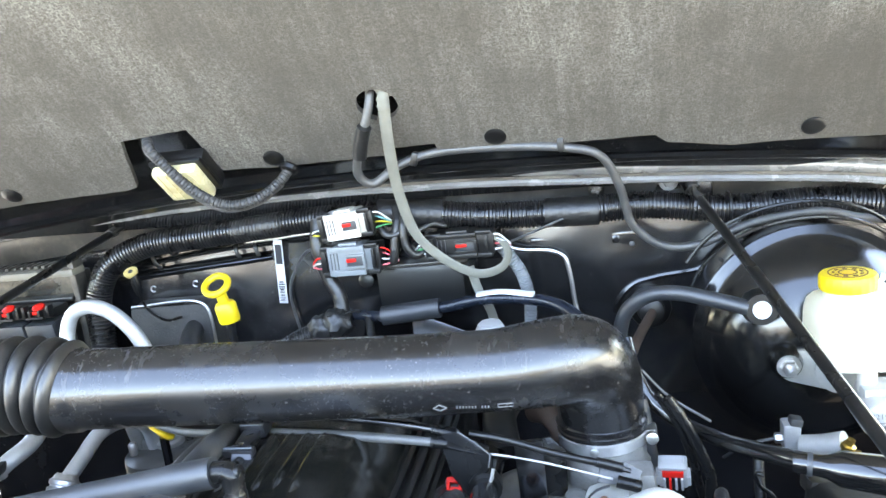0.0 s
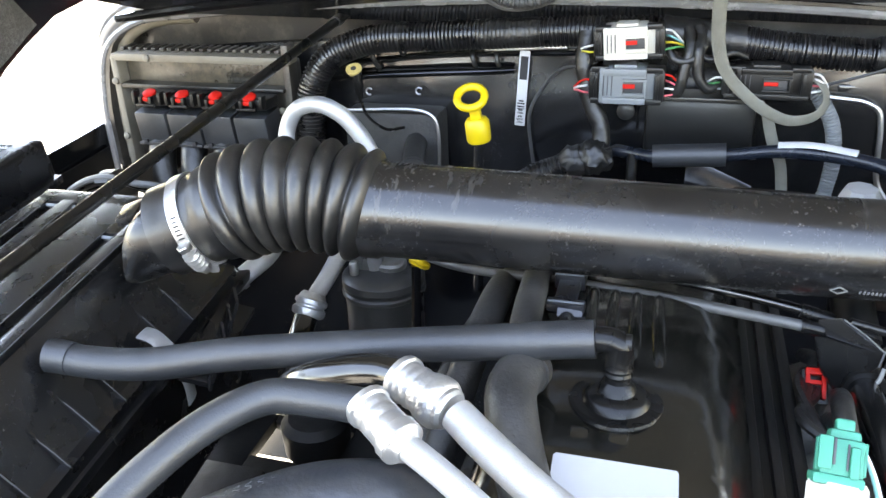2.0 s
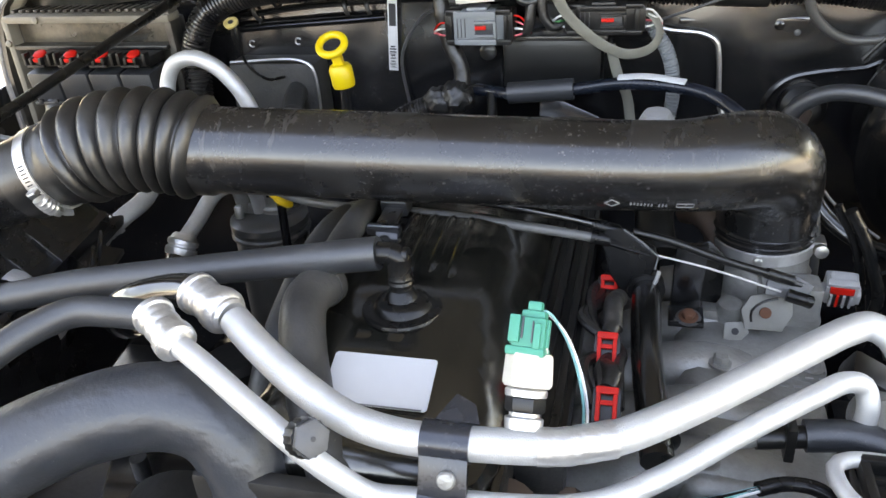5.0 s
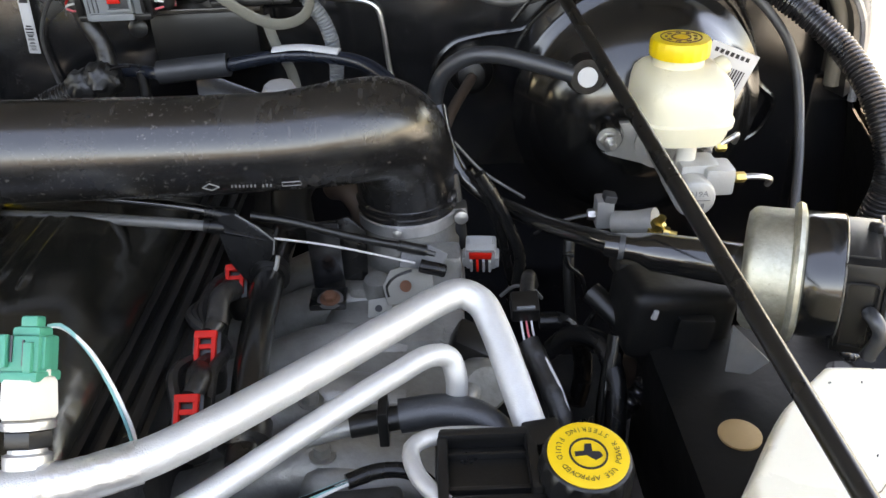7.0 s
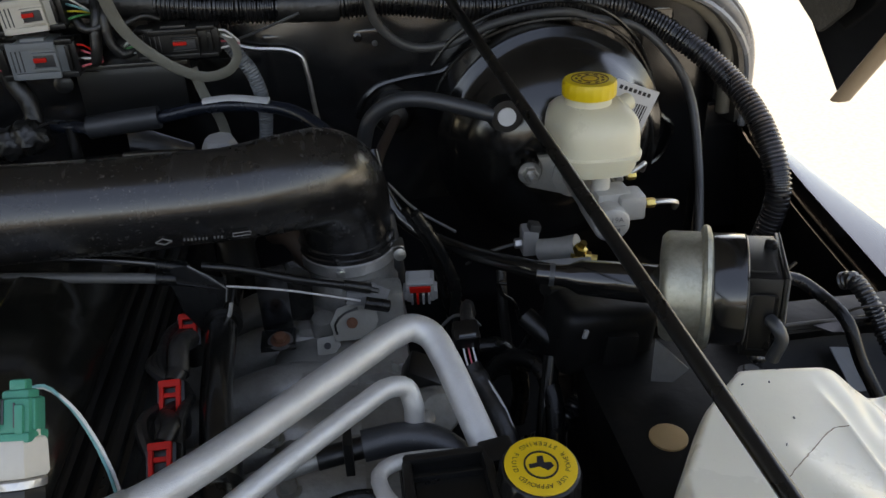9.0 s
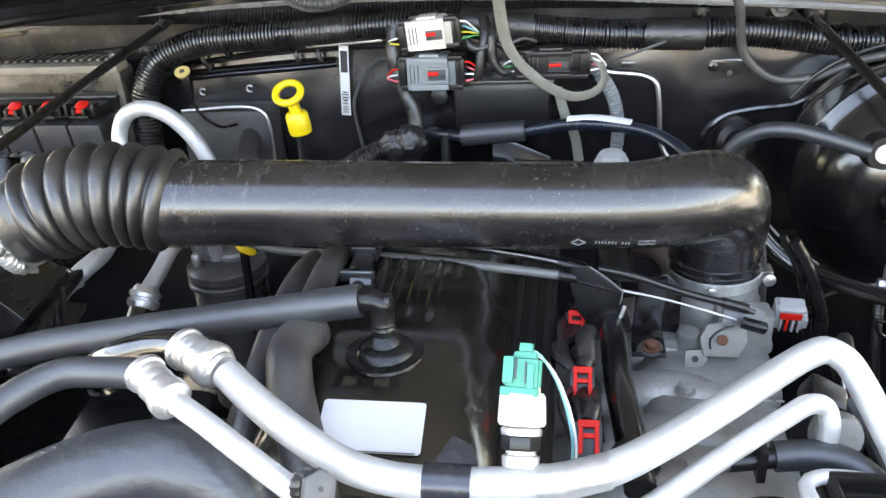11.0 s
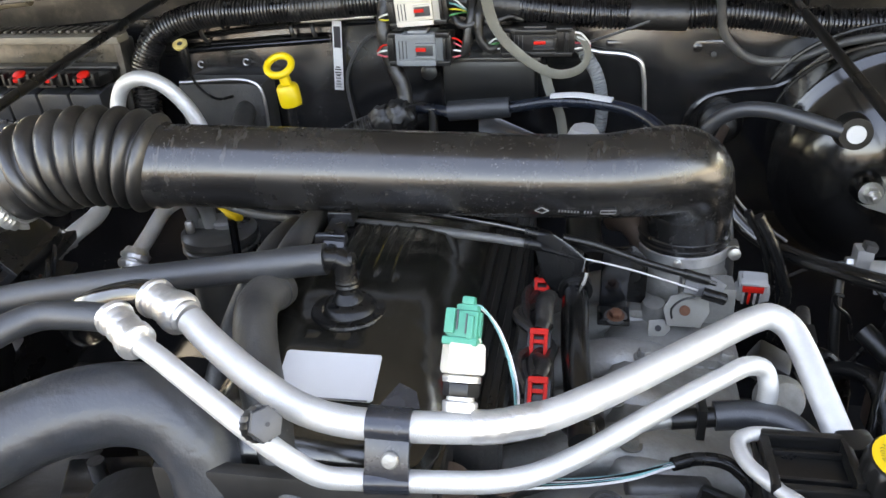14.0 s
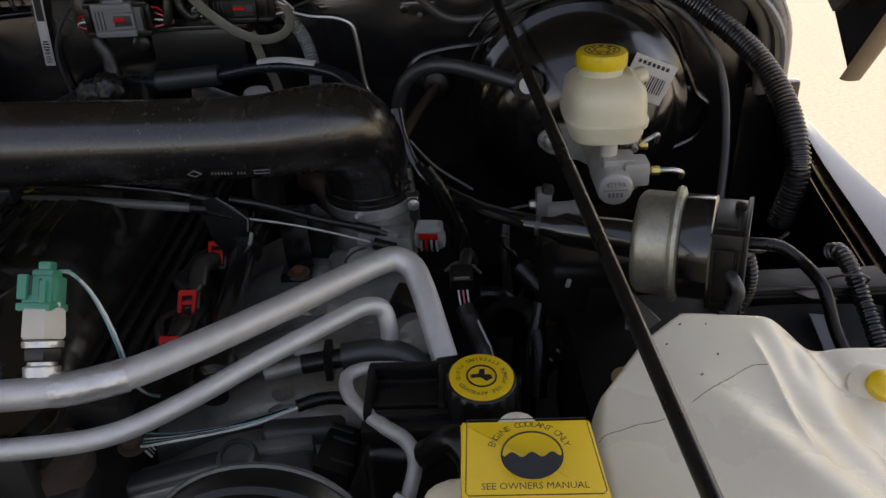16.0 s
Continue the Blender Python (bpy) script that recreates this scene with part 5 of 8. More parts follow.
def throttle():
    t = thing("throttle_assembly", "cast aluminium throttle body with cable lever", "throttle body", (0.29, 0.088, 0.845))
    part("barrel", lathe([(0.045, 0), (0.0455, 0.028), (0.0425, 0.034), (0.0425, 0.052)], (0.292, 0.0995, 0.846), n=36), "cast_alu", t)
    part("flange", box((0.290, 0.085, 0.852), (0.10, 0.10, 0.014), 0.006), "cast_alu", t)
    part("motor_housing", lathe([(0.0115, -0.03), (0.0115, 0.000), (0.0100, 0.004), (0.0060, 0.005)], (0.2640, 0.040, 0.8620), (0, -0.15, 1), n=24), "cast_alu", t)
    part("boss", box((0.312, 0.046, 0.872), (0.05, 0.03, 0.034), 0.006), "cast_alu", t)
    plate_ = part("lever_plate", prism([(-0.018, -0.014), (0.012, -0.016), (0.021, -0.002), (0.020, 0.014), (0.004, 0.018), (-0.014, 0.014), (-0.021, 0.002)], 0.003, pose(0.292, 0.020, 0.8705, 62, 0, 6), 0.0008), "pale_alu", t, "pale cable lever plate")
    part("hole_plug", lathe([(0.0048, 0), (0.0048, 0.0018), (0.002, 0.0022)], (0.290, 0.0175, 0.8720), (0, -0.88, 0.47), n=16), "rust", plate_, "rusty oval stud")
    ear = part("ear", prism([(-0.010, -0.006), (0.004, -0.009), (0.012, -0.002), (0.010, 0.008), (-0.008, 0.008)], 0.0025, pose(0.267, 0.012, 0.8545, 62, 0, 12), 0.0008), "pale_alu", t, "small pale lug with a hole")
    part("ear_hole", lathe([(0.0030, 0), (0.0030, 0.0006)], (0.267, 0.0106, 0.8555), (0, -0.88, 0.47), n=14), "ink", ear)
    part("stud", lathe([(0.007, -0.02), (0.007, 0.004), (0.0055, 0.005), (0.0055, 0.014), (0.0045, 0.016)], (0.255, 0.074, 0.834), (0, -0.2, 1), n=16), "steel", t)
    part("stud_head", lathe([(0.0045, 0), (0.0040, 0.002)], (0.255, 0.0708, 0.850), (0, -0.2, 1), n=12), "rust", t, "rusty stud head")
    lever = part("lever", prism([(-0.020, -0.006), (0.014, -0.010), (0.02, 0.004), (0.004, 0.012), (-0.018, 0.008)], 0.003, pose(0.306, 0.018, 0.897, 60, 8, 10), 0.0008), "cast_dark", t, "cable lever")
    part("cable_end", sweep([(0.303, 0.010, 0.896), (0.309, 0.009, 0.8945), (0.315, 0.009, 0.893), (0.322, 0.010, 0.890)], 0.0056, n=10), "rubber_black", lever)
    part("cable_loop", sweep([(0.296, 0.006, 0.894), (0.284, 0.002, 0.892), (0.276, 0.0, 0.884), (0.277, 0.0, 0.874)], 0.0011, n=6), "black_plastic", lever)
    part("guard", prism([(-0.020, -0.030), (0.016, -0.034), (0.018, 0.010), (0.004, 0.024), (-0.014, 0.020)], 0.004, pose(0.240, 0.052, 0.893, 78, 0, 4), 0.001), "rubber_black", t, "black quarter-round guard plate")
throttle()

def sensor(name, c, label, mat="light_grey_plastic", s=1.0, tab="red", rot=(20, 0, -6)):
    t = thing(name, label, "connector", (c[0], c[1], c[2] - 0.02))
    m = pose(*c, *rot)
    g = box((0, 0, 0), (0.026 * s, 0.02 * s, 0.022 * s), 0.002)
    g.join(box((0, -0.002, 0.010 * s), (0.020 * s, 0.016 * s, 0.012 * s), 0.002))
    part("shell", g.moved(m), mat, t)
    part("tab", box((0, -0.0098 * s, 0.0085 * s), (0.019 * s, 0.004, 0.0075 * s), 0.001).moved(m), tab, t, "red lock tab")
    part("socket", box((0, -0.0097 * s, -0.0035 * s), (0.018 * s, 0.0016, 0.0150 * s), 0.0004).moved(m), "ink", t, "dark open socket")
    for k in range(4):
        part("rib", box(((k - 1.5) * 0.0052 * s, -0.0112 * s, -0.0035 * s), (0.0022, 0.004, 0.0145 * s), 0.0005).moved(m), mat if k != 1 else tab, t)
    part("brow", box((0, -0.0085, 0.0165 * s), (0.024 * s, 0.007, 0.003), 0.001).moved(m), mat, t)
    for k in (-1, 1):
        part("side_lug", box((k * 0.0135 * s, -0.004, -0.002), (0.004, 0.012 * s, 0.012 * s), 0.001).moved(m), mat, t)
    return t
sensor("sensor_connector", (0.354, 0.056, 0.878), "pale grey sensor plug with a red lock")

# ---------------- intake manifold ----------------
def manifold():
    t = thing("intake_manifold", "dusty cast aluminium intake manifold beside the engine", "manifold", (0.25, -0.05, 0.72))
    part("plenum", box((0.275, -0.01, 0.805), (0.12, 0.32, 0.075), 0.026, (0, 8, 0), seg=4), "cast_alu", t)
    part("deck", box((0.285, 0.055, 0.838), (0.105, 0.16, 0.02), 0.008), "cast_alu", t)
    for y in (-0.20, -0.135, -0.075, -0.015, 0.05, 0.115):
        part("runner", sweep([(0.285, y, 0.822), (0.24, y, 0.832), (0.20, y, 0.824), (0.15, y, 0.80), (0.11, y, 0.79)], 0.024, n=18, step=0.012), "cast_alu", t)
    for q in ((0.252, -0.04, 0.858), (0.225, -0.10, 0.856), (0.238, -0.148, 0.852), (0.255, 0.052, 0.850), (0.325, -0.02, 0.846)):
        bolt("bolt", q, (0.05, 0, 1), 0.0062, 0.008, "copper_brown" if q[1] > 0 else "cast_alu", t)
    for x in (0.30, 0.31, 0.32, 0.33):
        for y in (-0.038, -0.050):
            part("cast_mark", box((x, y, 0.8492), (0.006, 0.0022, 0.0008), 0), "light_grey_plastic", t)
    part("web", box((0.23, -0.245, 0.80), (0.14, 0.05, 0.06), 0.014, seg=3), "cast_alu", t)
manifold()

# ---------------- coil rail, injectors, fuel rail ----------------
cr = thing("coil_rail", "ribbed black ignition coil rail along the engine", "coil rail", (0.125, -0.02, 0.885))
part("base", box((0.1185, -0.03, 0.895), (0.053, 0.36, 0.022), 0.004), "black_plastic", cr)
for k in range(4):
    part("rib", box((0.098 + 0.013 * k, -0.03, 0.9075), (0.0065, 0.36, 0.010), 0.002), "black_plastic", cr)
part("end", box((0.122, -0.215, 0.895), (0.05, 0.02, 0.03), 0.004), "old_rubber", cr)

def injector(x, y, z):
    t = thing("injector_plug", "black fuel injector plug with a bright red lock clip", "connector", (x, y, z - 0.03), group="injector plugs")
    m = pose(x, y, z, 42, 0, 0)
    part("body", lathe([(0.008, -0.034), (0.010, -0.024), (0.010, -0.010)], (x, y, z), n=16), "black_plastic", t)
    part("shell", box((0, -0.002, -0.010), (0.019, 0.026, 0.018), 0.002).moved(m), "black_plastic", t)
    c = part("lock_clip", box((0, 0.0085, 0.001), (0.0145, 0.0050, 0.005), 0.001).moved(m), "red", t, "bright red lock clip")
    for k in (-1, 1):
        part("leg", box((k * 0.0055, -0.002, 0.001), (0.0030, 0.020, 0.0042), 0.0008).moved(m), "red", c)
    part("bridge", box((0, 0.0005, 0.0005), (0.009, 0.0032, 0.0036), 0.0006).moved(m), "red", c)
    part("boot", sweep([(x, y + 0.012, z + 0.002), (x + 0.003, y + 0.025, z + 0.004), (x - 0.004, y + 0.045, z - 0.004)], 0.0062, n=10, radius=lambda s, l: 1 + 0.15 * noise.noise(Vector((s * 150, x * 10, y * 10)))), "cloth_tape", t)
for q in ((0.161, -0.010, 0.903), (0.165, -0.112, 0.916), (0.1685, -0.174, 0.916)):
    injector(*q)
wl = thing("injector_loom", "bundle of black taped injector wires", "wiring harness", (0.155, -0.05, 0.89))
for o in range(3):
    part("lead", sweep([(0.158 + 0.005 * o, 0.02, 0.893), (0.148 + 0.006 * o, -0.02, 0.905 - 0.003 * o), (0.152 - 0.004 * o, -0.07, 0.912), (0.162 + 0.006 * o, -0.10, 0.906), (0.150 + 0.012 * o, -0.135, 0.914), (0.160 + 0.008 * o, -0.165, 0.905)], 0.0042, n=8), "cloth_tape", wl)
part("shrink_tube", sweep([(0.170, -0.048, 0.918), (0.167, -0.07, 0.926), (0.168, -0.092, 0.918)], 0.0075, n=12), "cloth_tape", wl, "dull dark sleeve")

fr = thing("fuel_rail", "black fuel rail tube with a sleeved end", "fuel rail", (0.195, -0.17, 0.88))
part("tube", sweep([(0.190, 0.06, 0.905), (0.191, -0.03, 0.910), (0.193, -0.10, 0.906), (0.199, -0.165, 0.900)], 0.0115, n=16), "gloss_black", fr)
part("sleeve", sweep([(0.190, -0.012, 0.911), (0.191, -0.022, 0.9105)], 0.0150, n=16), "black_plastic", fr)
part("fitting", lathe([(0.013, 0), (0.016, 0.003), (0.016, 0.018), (0.011, 0.022), (0.011, 0.034)], (0.199, -0.165, 0.900), (0.1, -1, -0.2), n=20), "black_plastic", fr)

# ---------------- throttle cables ----------------
cb = thing("throttle_cable", "pair of grey throttle cables clipped over the engine", "cable", (-0.19, 0.10, 0.91))
part("sheath", sweep([(-0.21, 0.12, 0.93), (-0.188, 0.10, 0.927), (-0.146, 0.078, 0.927), (-0.09, 0.05, 0.937), (-0.03, 0.020, 0.951), (0.037, 0.008, 0.953), (0.107, -0.002, 0.951), (0.163, -0.006, 0.946)], 0.0043, n=10), "light_cable", cb)
part("sheath", sweep([(-0.21, 0.14, 0.945), (-0.15, 0.10, 0.945), (-0.09, 0.065, 0.952), (-0.02, 0.035, 0.963), (0.06, 0.02, 0.962), (0.13, 0.008, 0.957), (0.168, 0.002, 0.951)], 0.0040, n=10), "gloss_black", cb)
part("print_bar", sweep([(-0.003, 0.0285, 0.9660), (0.035, 0.021, 0.9655)], 0.0011, n=5), "light_grey_plastic", cb)
part("ferrule", sweep([(0.145, -0.0048, 0.9480), (0.166, -0.0060, 0.9452)], 0.0056, n=10), "rubber_black", cb)
part("ferrule", sweep([(0.145, 0.005, 0.955), (0.166, 0.002, 0.951)], 0.0056, n=10), "rubber_black", cb)
part("core", sweep([(0.176, -0.008, 0.940), (0.235, 0.004, 0.921), (0.299, 0.014, 0.896)], 0.0010, n=6), "dull_alu", cb, "bright bare cable core")
part("sheath", sweep([(0.178, 0.002, 0.951), (0.205, 0.004, 0.944), (0.250, 0.010, 0.925), (0.292, 0.016, 0.910)], 0.0034, n=10), "black_plastic", cb)
part("core", sweep([(0.285, 0.015, 0.913), (0.315, 0.020, 0.900)], 0.0022, n=6), "black_plastic", cb)
part("ferrule", sweep([(0.286, 0.016, 0.912), (0.308, 0.019, 0.904)], 0.0046, n=10), "black_plastic", cb)

ck = thing("cable_clip", "black plastic clip holding the throttle cables", "clip", (-0.03, 0.002, 0.93))
part("clip", box((-0.0245, 0.010, 0.9635), (0.024, 0.022, 0.014), 0.002, (10, 0, 0)), "clip_black", ck)
part("arm", box((-0.0240, -0.013, 0.9610), (0.017, 0.042, 0.005), 0.0015, (4, 0, 0)), "clip_black", ck)
part("jaw", box((-0.0230, -0.034, 0.9600), (0.029, 0.009, 0.008), 0.002, (12, 0, 0)), "clip_black", ck)
part("leg", box((-0.0190, -0.044, 0.9480), (0.019, 0.006, 0.030), 0.0015, (-38, 0, 4)), "clip_black", ck)
part("worn_edge", box((-0.0230, -0.0368, 0.9645), (0.027, 0.0014, 0.0014), 0.0004, (12, 0, 0)), "grey_plastic", ck, "thin pale edge line")
part("worn_edge", box((-0.0245, -0.0010, 0.9690), (0.022, 0.0012, 0.0012), 0.0004, (10, 0, 0)), "grey_plastic", ck, "thin pale edge line")

cbk = thing("cable_bracket", "glossy black folded cable bracket beside the throttle", "bracket", (0.175, -0.01, 0.90))
rim_ = [(0.156, -0.006, 0.955), (0.170, -0.010, 0.960), (0.199, -0.019, 0.942), (0.197, -0.021, 0.931), (0.181, -0.021, 0.901), (0.174, -0.019, 0.903), (0.161, -0.013, 0.919), (0.155, -0.008, 0.941)]
part("plate", loft([[(x, y + 0.004, z - 0.003) for x, y, z in rim_], rim_, [(0.177 + (x - 0.177) * 0.93, y - 0.001, 0.93 + (z - 0.93) * 0.93) for x, y, z in rim_]]), "rubber_black", cbk, "folded glossy black plate", angle=12)
part("worn_edge", sweep([(0.171, -0.0118, 0.9600), (0.186, -0.0160, 0.9512), (0.1985, -0.0208, 0.9420), (0.1965, -0.0225, 0.9310)], 0.0007, n=6, smooth=False), "edge_grey", cbk, "thin pale edge line")
part("flange", prism([(-0.018, 0), (0.018, -0.018), (0.018, -0.03), (-0.018, -0.016)], 0.003, pose(0.176, 0.002, 0.955, 30, 0, 10), 0.001), "rubber_black", cbk)
part("edge_rod", sweep([(0.200, -0.023, 0.930), (0.198, -0.025, 0.922), (0.189, -0.026, 0.905), (0.183, -0.027, 0.876)], 0.0017, n=8), "cast_alu", cbk)

# ---------------- air conditioning pipes ----------------
def crimp(t, a, b, r, mat="bright_alu"):
    a, b = np.array(a), np.array(b)
    L = np.linalg.norm(b - a)
    prof = lambda s, l: 1.0 + (0.12 if s < 0.15 * l or s > 0.8 * l else 0.0) - (0.06 if 0.3 < s / l < 0.38 or 0.52 < s / l < 0.6 else 0)
    return part("crimp", sweep([tuple(a), tuple((a + b) / 2), tuple(b)], r, n=18, step=0.0012, radius=prof), mat, t, "crimped bright aluminium ferrule")

def ac_large():
    t = thing("suction_pipe", "thick bright aluminium air conditioning pipe with a bent run", "pipe", (0.09, -0.272, 0.94))
    big = [(-0.054, -0.2285, 0.9955), (-0.034, -0.2435, 0.9905), (0.000, -0.262, 0.9785), (0.030, -0.2705, 0.9655), (0.056, -0.273, 0.960), (0.090, -0.273, 0.959), (0.150, -0.266, 0.9585), (0.178, -0.254, 0.9585), (0.205, -0.232, 0.957), (0.250, -0.187, 0.953), (0.300, -0.135, 0.949), (0.318, -0.118, 0.948),
           (0.332, -0.110, 0.9475), (0.344, -0.114, 0.943), (0.352, -0.130, 0.934), (0.361, -0.158, 0.918), (0.369, -0.184, 0.902), (0.374, -0.198, 0.888), (0.377, -0.205, 0.865)]
    part("tube", sweep([(x, y, z + 0.002) for x, y, z in big], 0.0097, n=22, step=0.003), "aluminium", t)
    crimp(t, (-0.092, -0.2065, 1.0000), (-0.068, -0.2200, 0.9982), 0.0127)
    part("collar", lathe([(0.0105, 0), (0.0138, 0.0015), (0.0149, 0.0035), (0.0149, 0.0085), (0.0140, 0.0105), (0.0118, 0.0120), (0.0118, 0.0145), (0.0100, 0.0165)], (-0.072, -0.2175, 0.9984), (0.9, -0.5, -0.1), n=28), "bright_alu", t, "rounded end collar")
    part("rubber_section", sweep([(-0.086, -0.2095, 0.9995), (-0.099, -0.2025, 0.9985), (-0.1204, -0.1975, 0.9935), (-0.1472, -0.195, 0.984), (-0.168, -0.190, 0.971), (-0.190, -0.170, 0.945), (-0.220, -0.12, 0.905), (-0.255, -0.04, 0.872), (-0.276, 0.018, 0.866), (-0.278, 0.045, 0.880)], 0.0112, n=16), "gloss_black", t, "shiny black rubber hose")
    part("fitting", lathe([(0.0105, -0.003), (0.0150, -0.001), (0.0162, 0.002), (0.0162, 0.006), (0.0140, 0.0075), (0.0140, 0.009), (0.0158, 0.0105), (0.0158, 0.0145), (0.0135, 0.016), (0.0125, 0.019), (0.0100, 0.022)], (-0.2785, 0.043, 0.876), (0.15, 0.55, 0.8), n=28), "bright_alu", t, "ringed aluminium hose fitting")
    part("tube", sweep([(-0.276, 0.052, 0.887), (-0.270, 0.075, 0.900), (-0.266, 0.11, 0.914), (-0.268, 0.17, 0.90), (-0.275, 0.21, 0.87), (-0.28, 0.225, 0.83)], 0.0085, n=16), "dull_alu", t)
    part("weld_bead", sweep([(0.136, -0.2687, 0.9607), (0.150, -0.266, 0.9605), (0.168, -0.2590, 0.9605), (0.176, -0.2555, 0.9605)], 0.0105, n=18, step=0.002, radius=lambda s, l: 1 + 0.05 * noise.noise(Vector((s * 260, 2, 0)))), "bright_alu", t, "rough grey braze mark")
    # switch on the pipe
    c = Vector((0.128, -0.262, 0.966)); ax = Vector((0.01, 0.52, 0.70)).normalized()
    sw_ = part("pressure_switch", lathe([(0.0105, 0), (0.0108, 0.006), (0.0085, 0.007), (0.0085, 0.009)], c, ax, n=20), "bright_alu", t, "zinc base of a pressure switch")
    part("hex", hex_nut(c + ax * 0.009, ax, 0.0112, 0.009), "black_plastic", sw_)
    part("ring", lathe([(0.0115, 0), (0.0118, 0.002), (0.0118, 0.0035), (0.0105, 0.0045)], c + ax * 0.0175, ax, n=24), "bright_alu", sw_)
    part("hex", lathe([(0.0125, 0), (0.0138, 0.002), (0.0132, 0.0165), (0.0120, 0.0185), (0.0100, 0.0190), (0.0100, 0.0220)], c + ax * 0.0225, ax, n=6), "white_plastic", sw_, "pale hexagonal switch body")
    return t
ac_large()

sp = thing("switch_plug", "teal green electrical plug with two thin wires", "connector", (0.126, -0.257, 1.012))
m = Matrix.Translation(Vector((0.128, -0.262, 0.966)) + Vector((0.01, 0.52, 0.70)).normalized() * 0.0515) @ Euler((radians(-36.6), 0, radians(-4))).to_matrix().to_4x4()
g = box((0, 0, 0), (0.0185, 0.018, 0.018), 0.002).join(box((0.001, 0, 0.010), (0.0135, 0.012, 0.006), 0.002)).join(box((0.001, 0, 0.0150), (0.008, 0.008, 0.006), 0.0015))
part("shell", g.moved(m), "green", sp)
part("latch", box((-0.0075, -0.0102, 0.002), (0.006, 0.004, 0.015), 0.001).moved(m), "green", sp)
for k in (-1, 1):
    part("side_rib", box((k * 0.0095, -0.003, 0.001), (0.0022, 0.006, 0.015), 0.0006).moved(m), "green", sp)
part("latch_slot", box((-0.0035, -0.0092, 0.003), (0.0013, 0.0012, 0.012), 0.0003).moved(m), "hose_rubber", sp)
part("latch_slot", box((0.0022, -0.0092, 0.001), (0.0010, 0.0012, 0.012), 0.0003).moved(m), "hose_rubber", sp)
part("latch", box((0.005, -0.0100, -0.001), (0.004, 0.003, 0.014), 0.001).moved(m), "green", sp)
part("skirt", box((-0.001, 0, -0.0098), (0.0215, 0.0215, 0.0050), 0.0015).moved(m), "green", sp)
for k, wm in enumerate(("wire_teal", "wire_white")):
    part("wire", sweep([(0.130, -0.213, 1.010), (0.135, -0.211, 1.009 - 0.001 * k), (0.144 + 0.0008 * k, -0.2125, 0.997), (0.152 + 0.0015 * k, -0.217, 0.978), (0.157 + 0.002 * k, -0.221, 0.953), (0.157 + 0.002 * k, -0.220, 0.930), (0.156, -0.20, 0.90), (0.155, -0.18, 0.88)], 0.0010, n=6), wm, sp)

def ac_small():
    t = thing("liquid_pipe", "slim bright aluminium air conditioning pipe beside the thick one", "pipe", (0.08, -0.276, 0.91))
    p = [(-0.076, -0.262, 1.0035), (-0.050, -0.275, 0.998), (-0.020, -0.289, 0.987), (0.015, -0.301, 0.969), (0.035, -0.302, 0.953), (0.050, -0.298, 0.939), (0.068, -0.291, 0.932), (0.095, -0.288, 0.931), (0.150, -0.282, 0.931), (0.172, -0.274, 0.931), (0.200, -0.254, 0.932), (0.250, -0.209, 0.935), (0.292, -0.173, 0.937),
         (0.312, -0.157, 0.937), (0.323, -0.153, 0.932), (0.327, -0.156, 0.920), (0.327, -0.156, 0.905), (0.326, -0.150, 0.888)]
    part("tube", sweep([(x, y, z + 0.001) for x, y, z in p], 0.0068, n=18, step=0.003), "aluminium", t)
    crimp(t, (-0.098, -0.245, 1.0085), (-0.072, -0.2640, 1.0030), 0.0112)
    part("collar", lathe([(0.0085, 0), (0.0118, 0.001), (0.0118, 0.004), (0.0090, 0.006), (0.0072, 0.009)], (-0.0745, -0.2622, 1.0036), (0.79, -0.58, -0.18), n=24), "bright_alu", t)
    part("rubber_section", sweep([(-0.096, -0.246, 1.008), (-0.1233, -0.2464, 1.0085), (-0.1525, -0.248, 1.0065), (-0.1752, -0.266, 1.001), (-0.1929, -0.2916, 0.992), (-0.2094, -0.323, 0.978), (-0.2207, -0.3503, 0.962), (-0.2262, -0.363, 0.95), (-0.2202, -0.4230, 0.9200)], 0.0096, n=16), "hose_rubber", t, "dull black rubber hose")
    port = Vector((0.0118, -0.2955, 0.9735)); ax = Vector((0.643, -0.558, 0.525)).normalized()
    s = part("service_port", lathe([(0.0075, -0.01), (0.0075, 0.004), (0.0095, 0.005), (0.0095, 0.009)], port, ax, n=18), "aluminium", t)
    knurl = lambda k: 0.0110 if k % 2 else 0.0103
    m_ = Matrix.Translation(port + ax * 0.008) @ axes(ax)
    secs = [[m_ @ Vector((knurl(j) * sc * math.cos(2 * math.pi * j / 36), knurl(j) * sc * math.sin(2 * math.pi * j / 36), h)) for j in range(36)] for sc, h in ((1, 0), (1, 0.010), (0.93, 0.012))]
    cap = part("cap", loft(secs), "black_plastic", s, "ribbed black service cap")
    part("cap_hex", hex_nut(port + ax * 0.0195, ax, 0.0100, 0.006), "grey_cap", cap, "worn grey hexagonal top")
    part("cap_hole", lathe([(0.0014, 0), (0.0014, 0.0005)], port + ax * 0.0256, ax, n=10), "ink", cap)
ac_small()

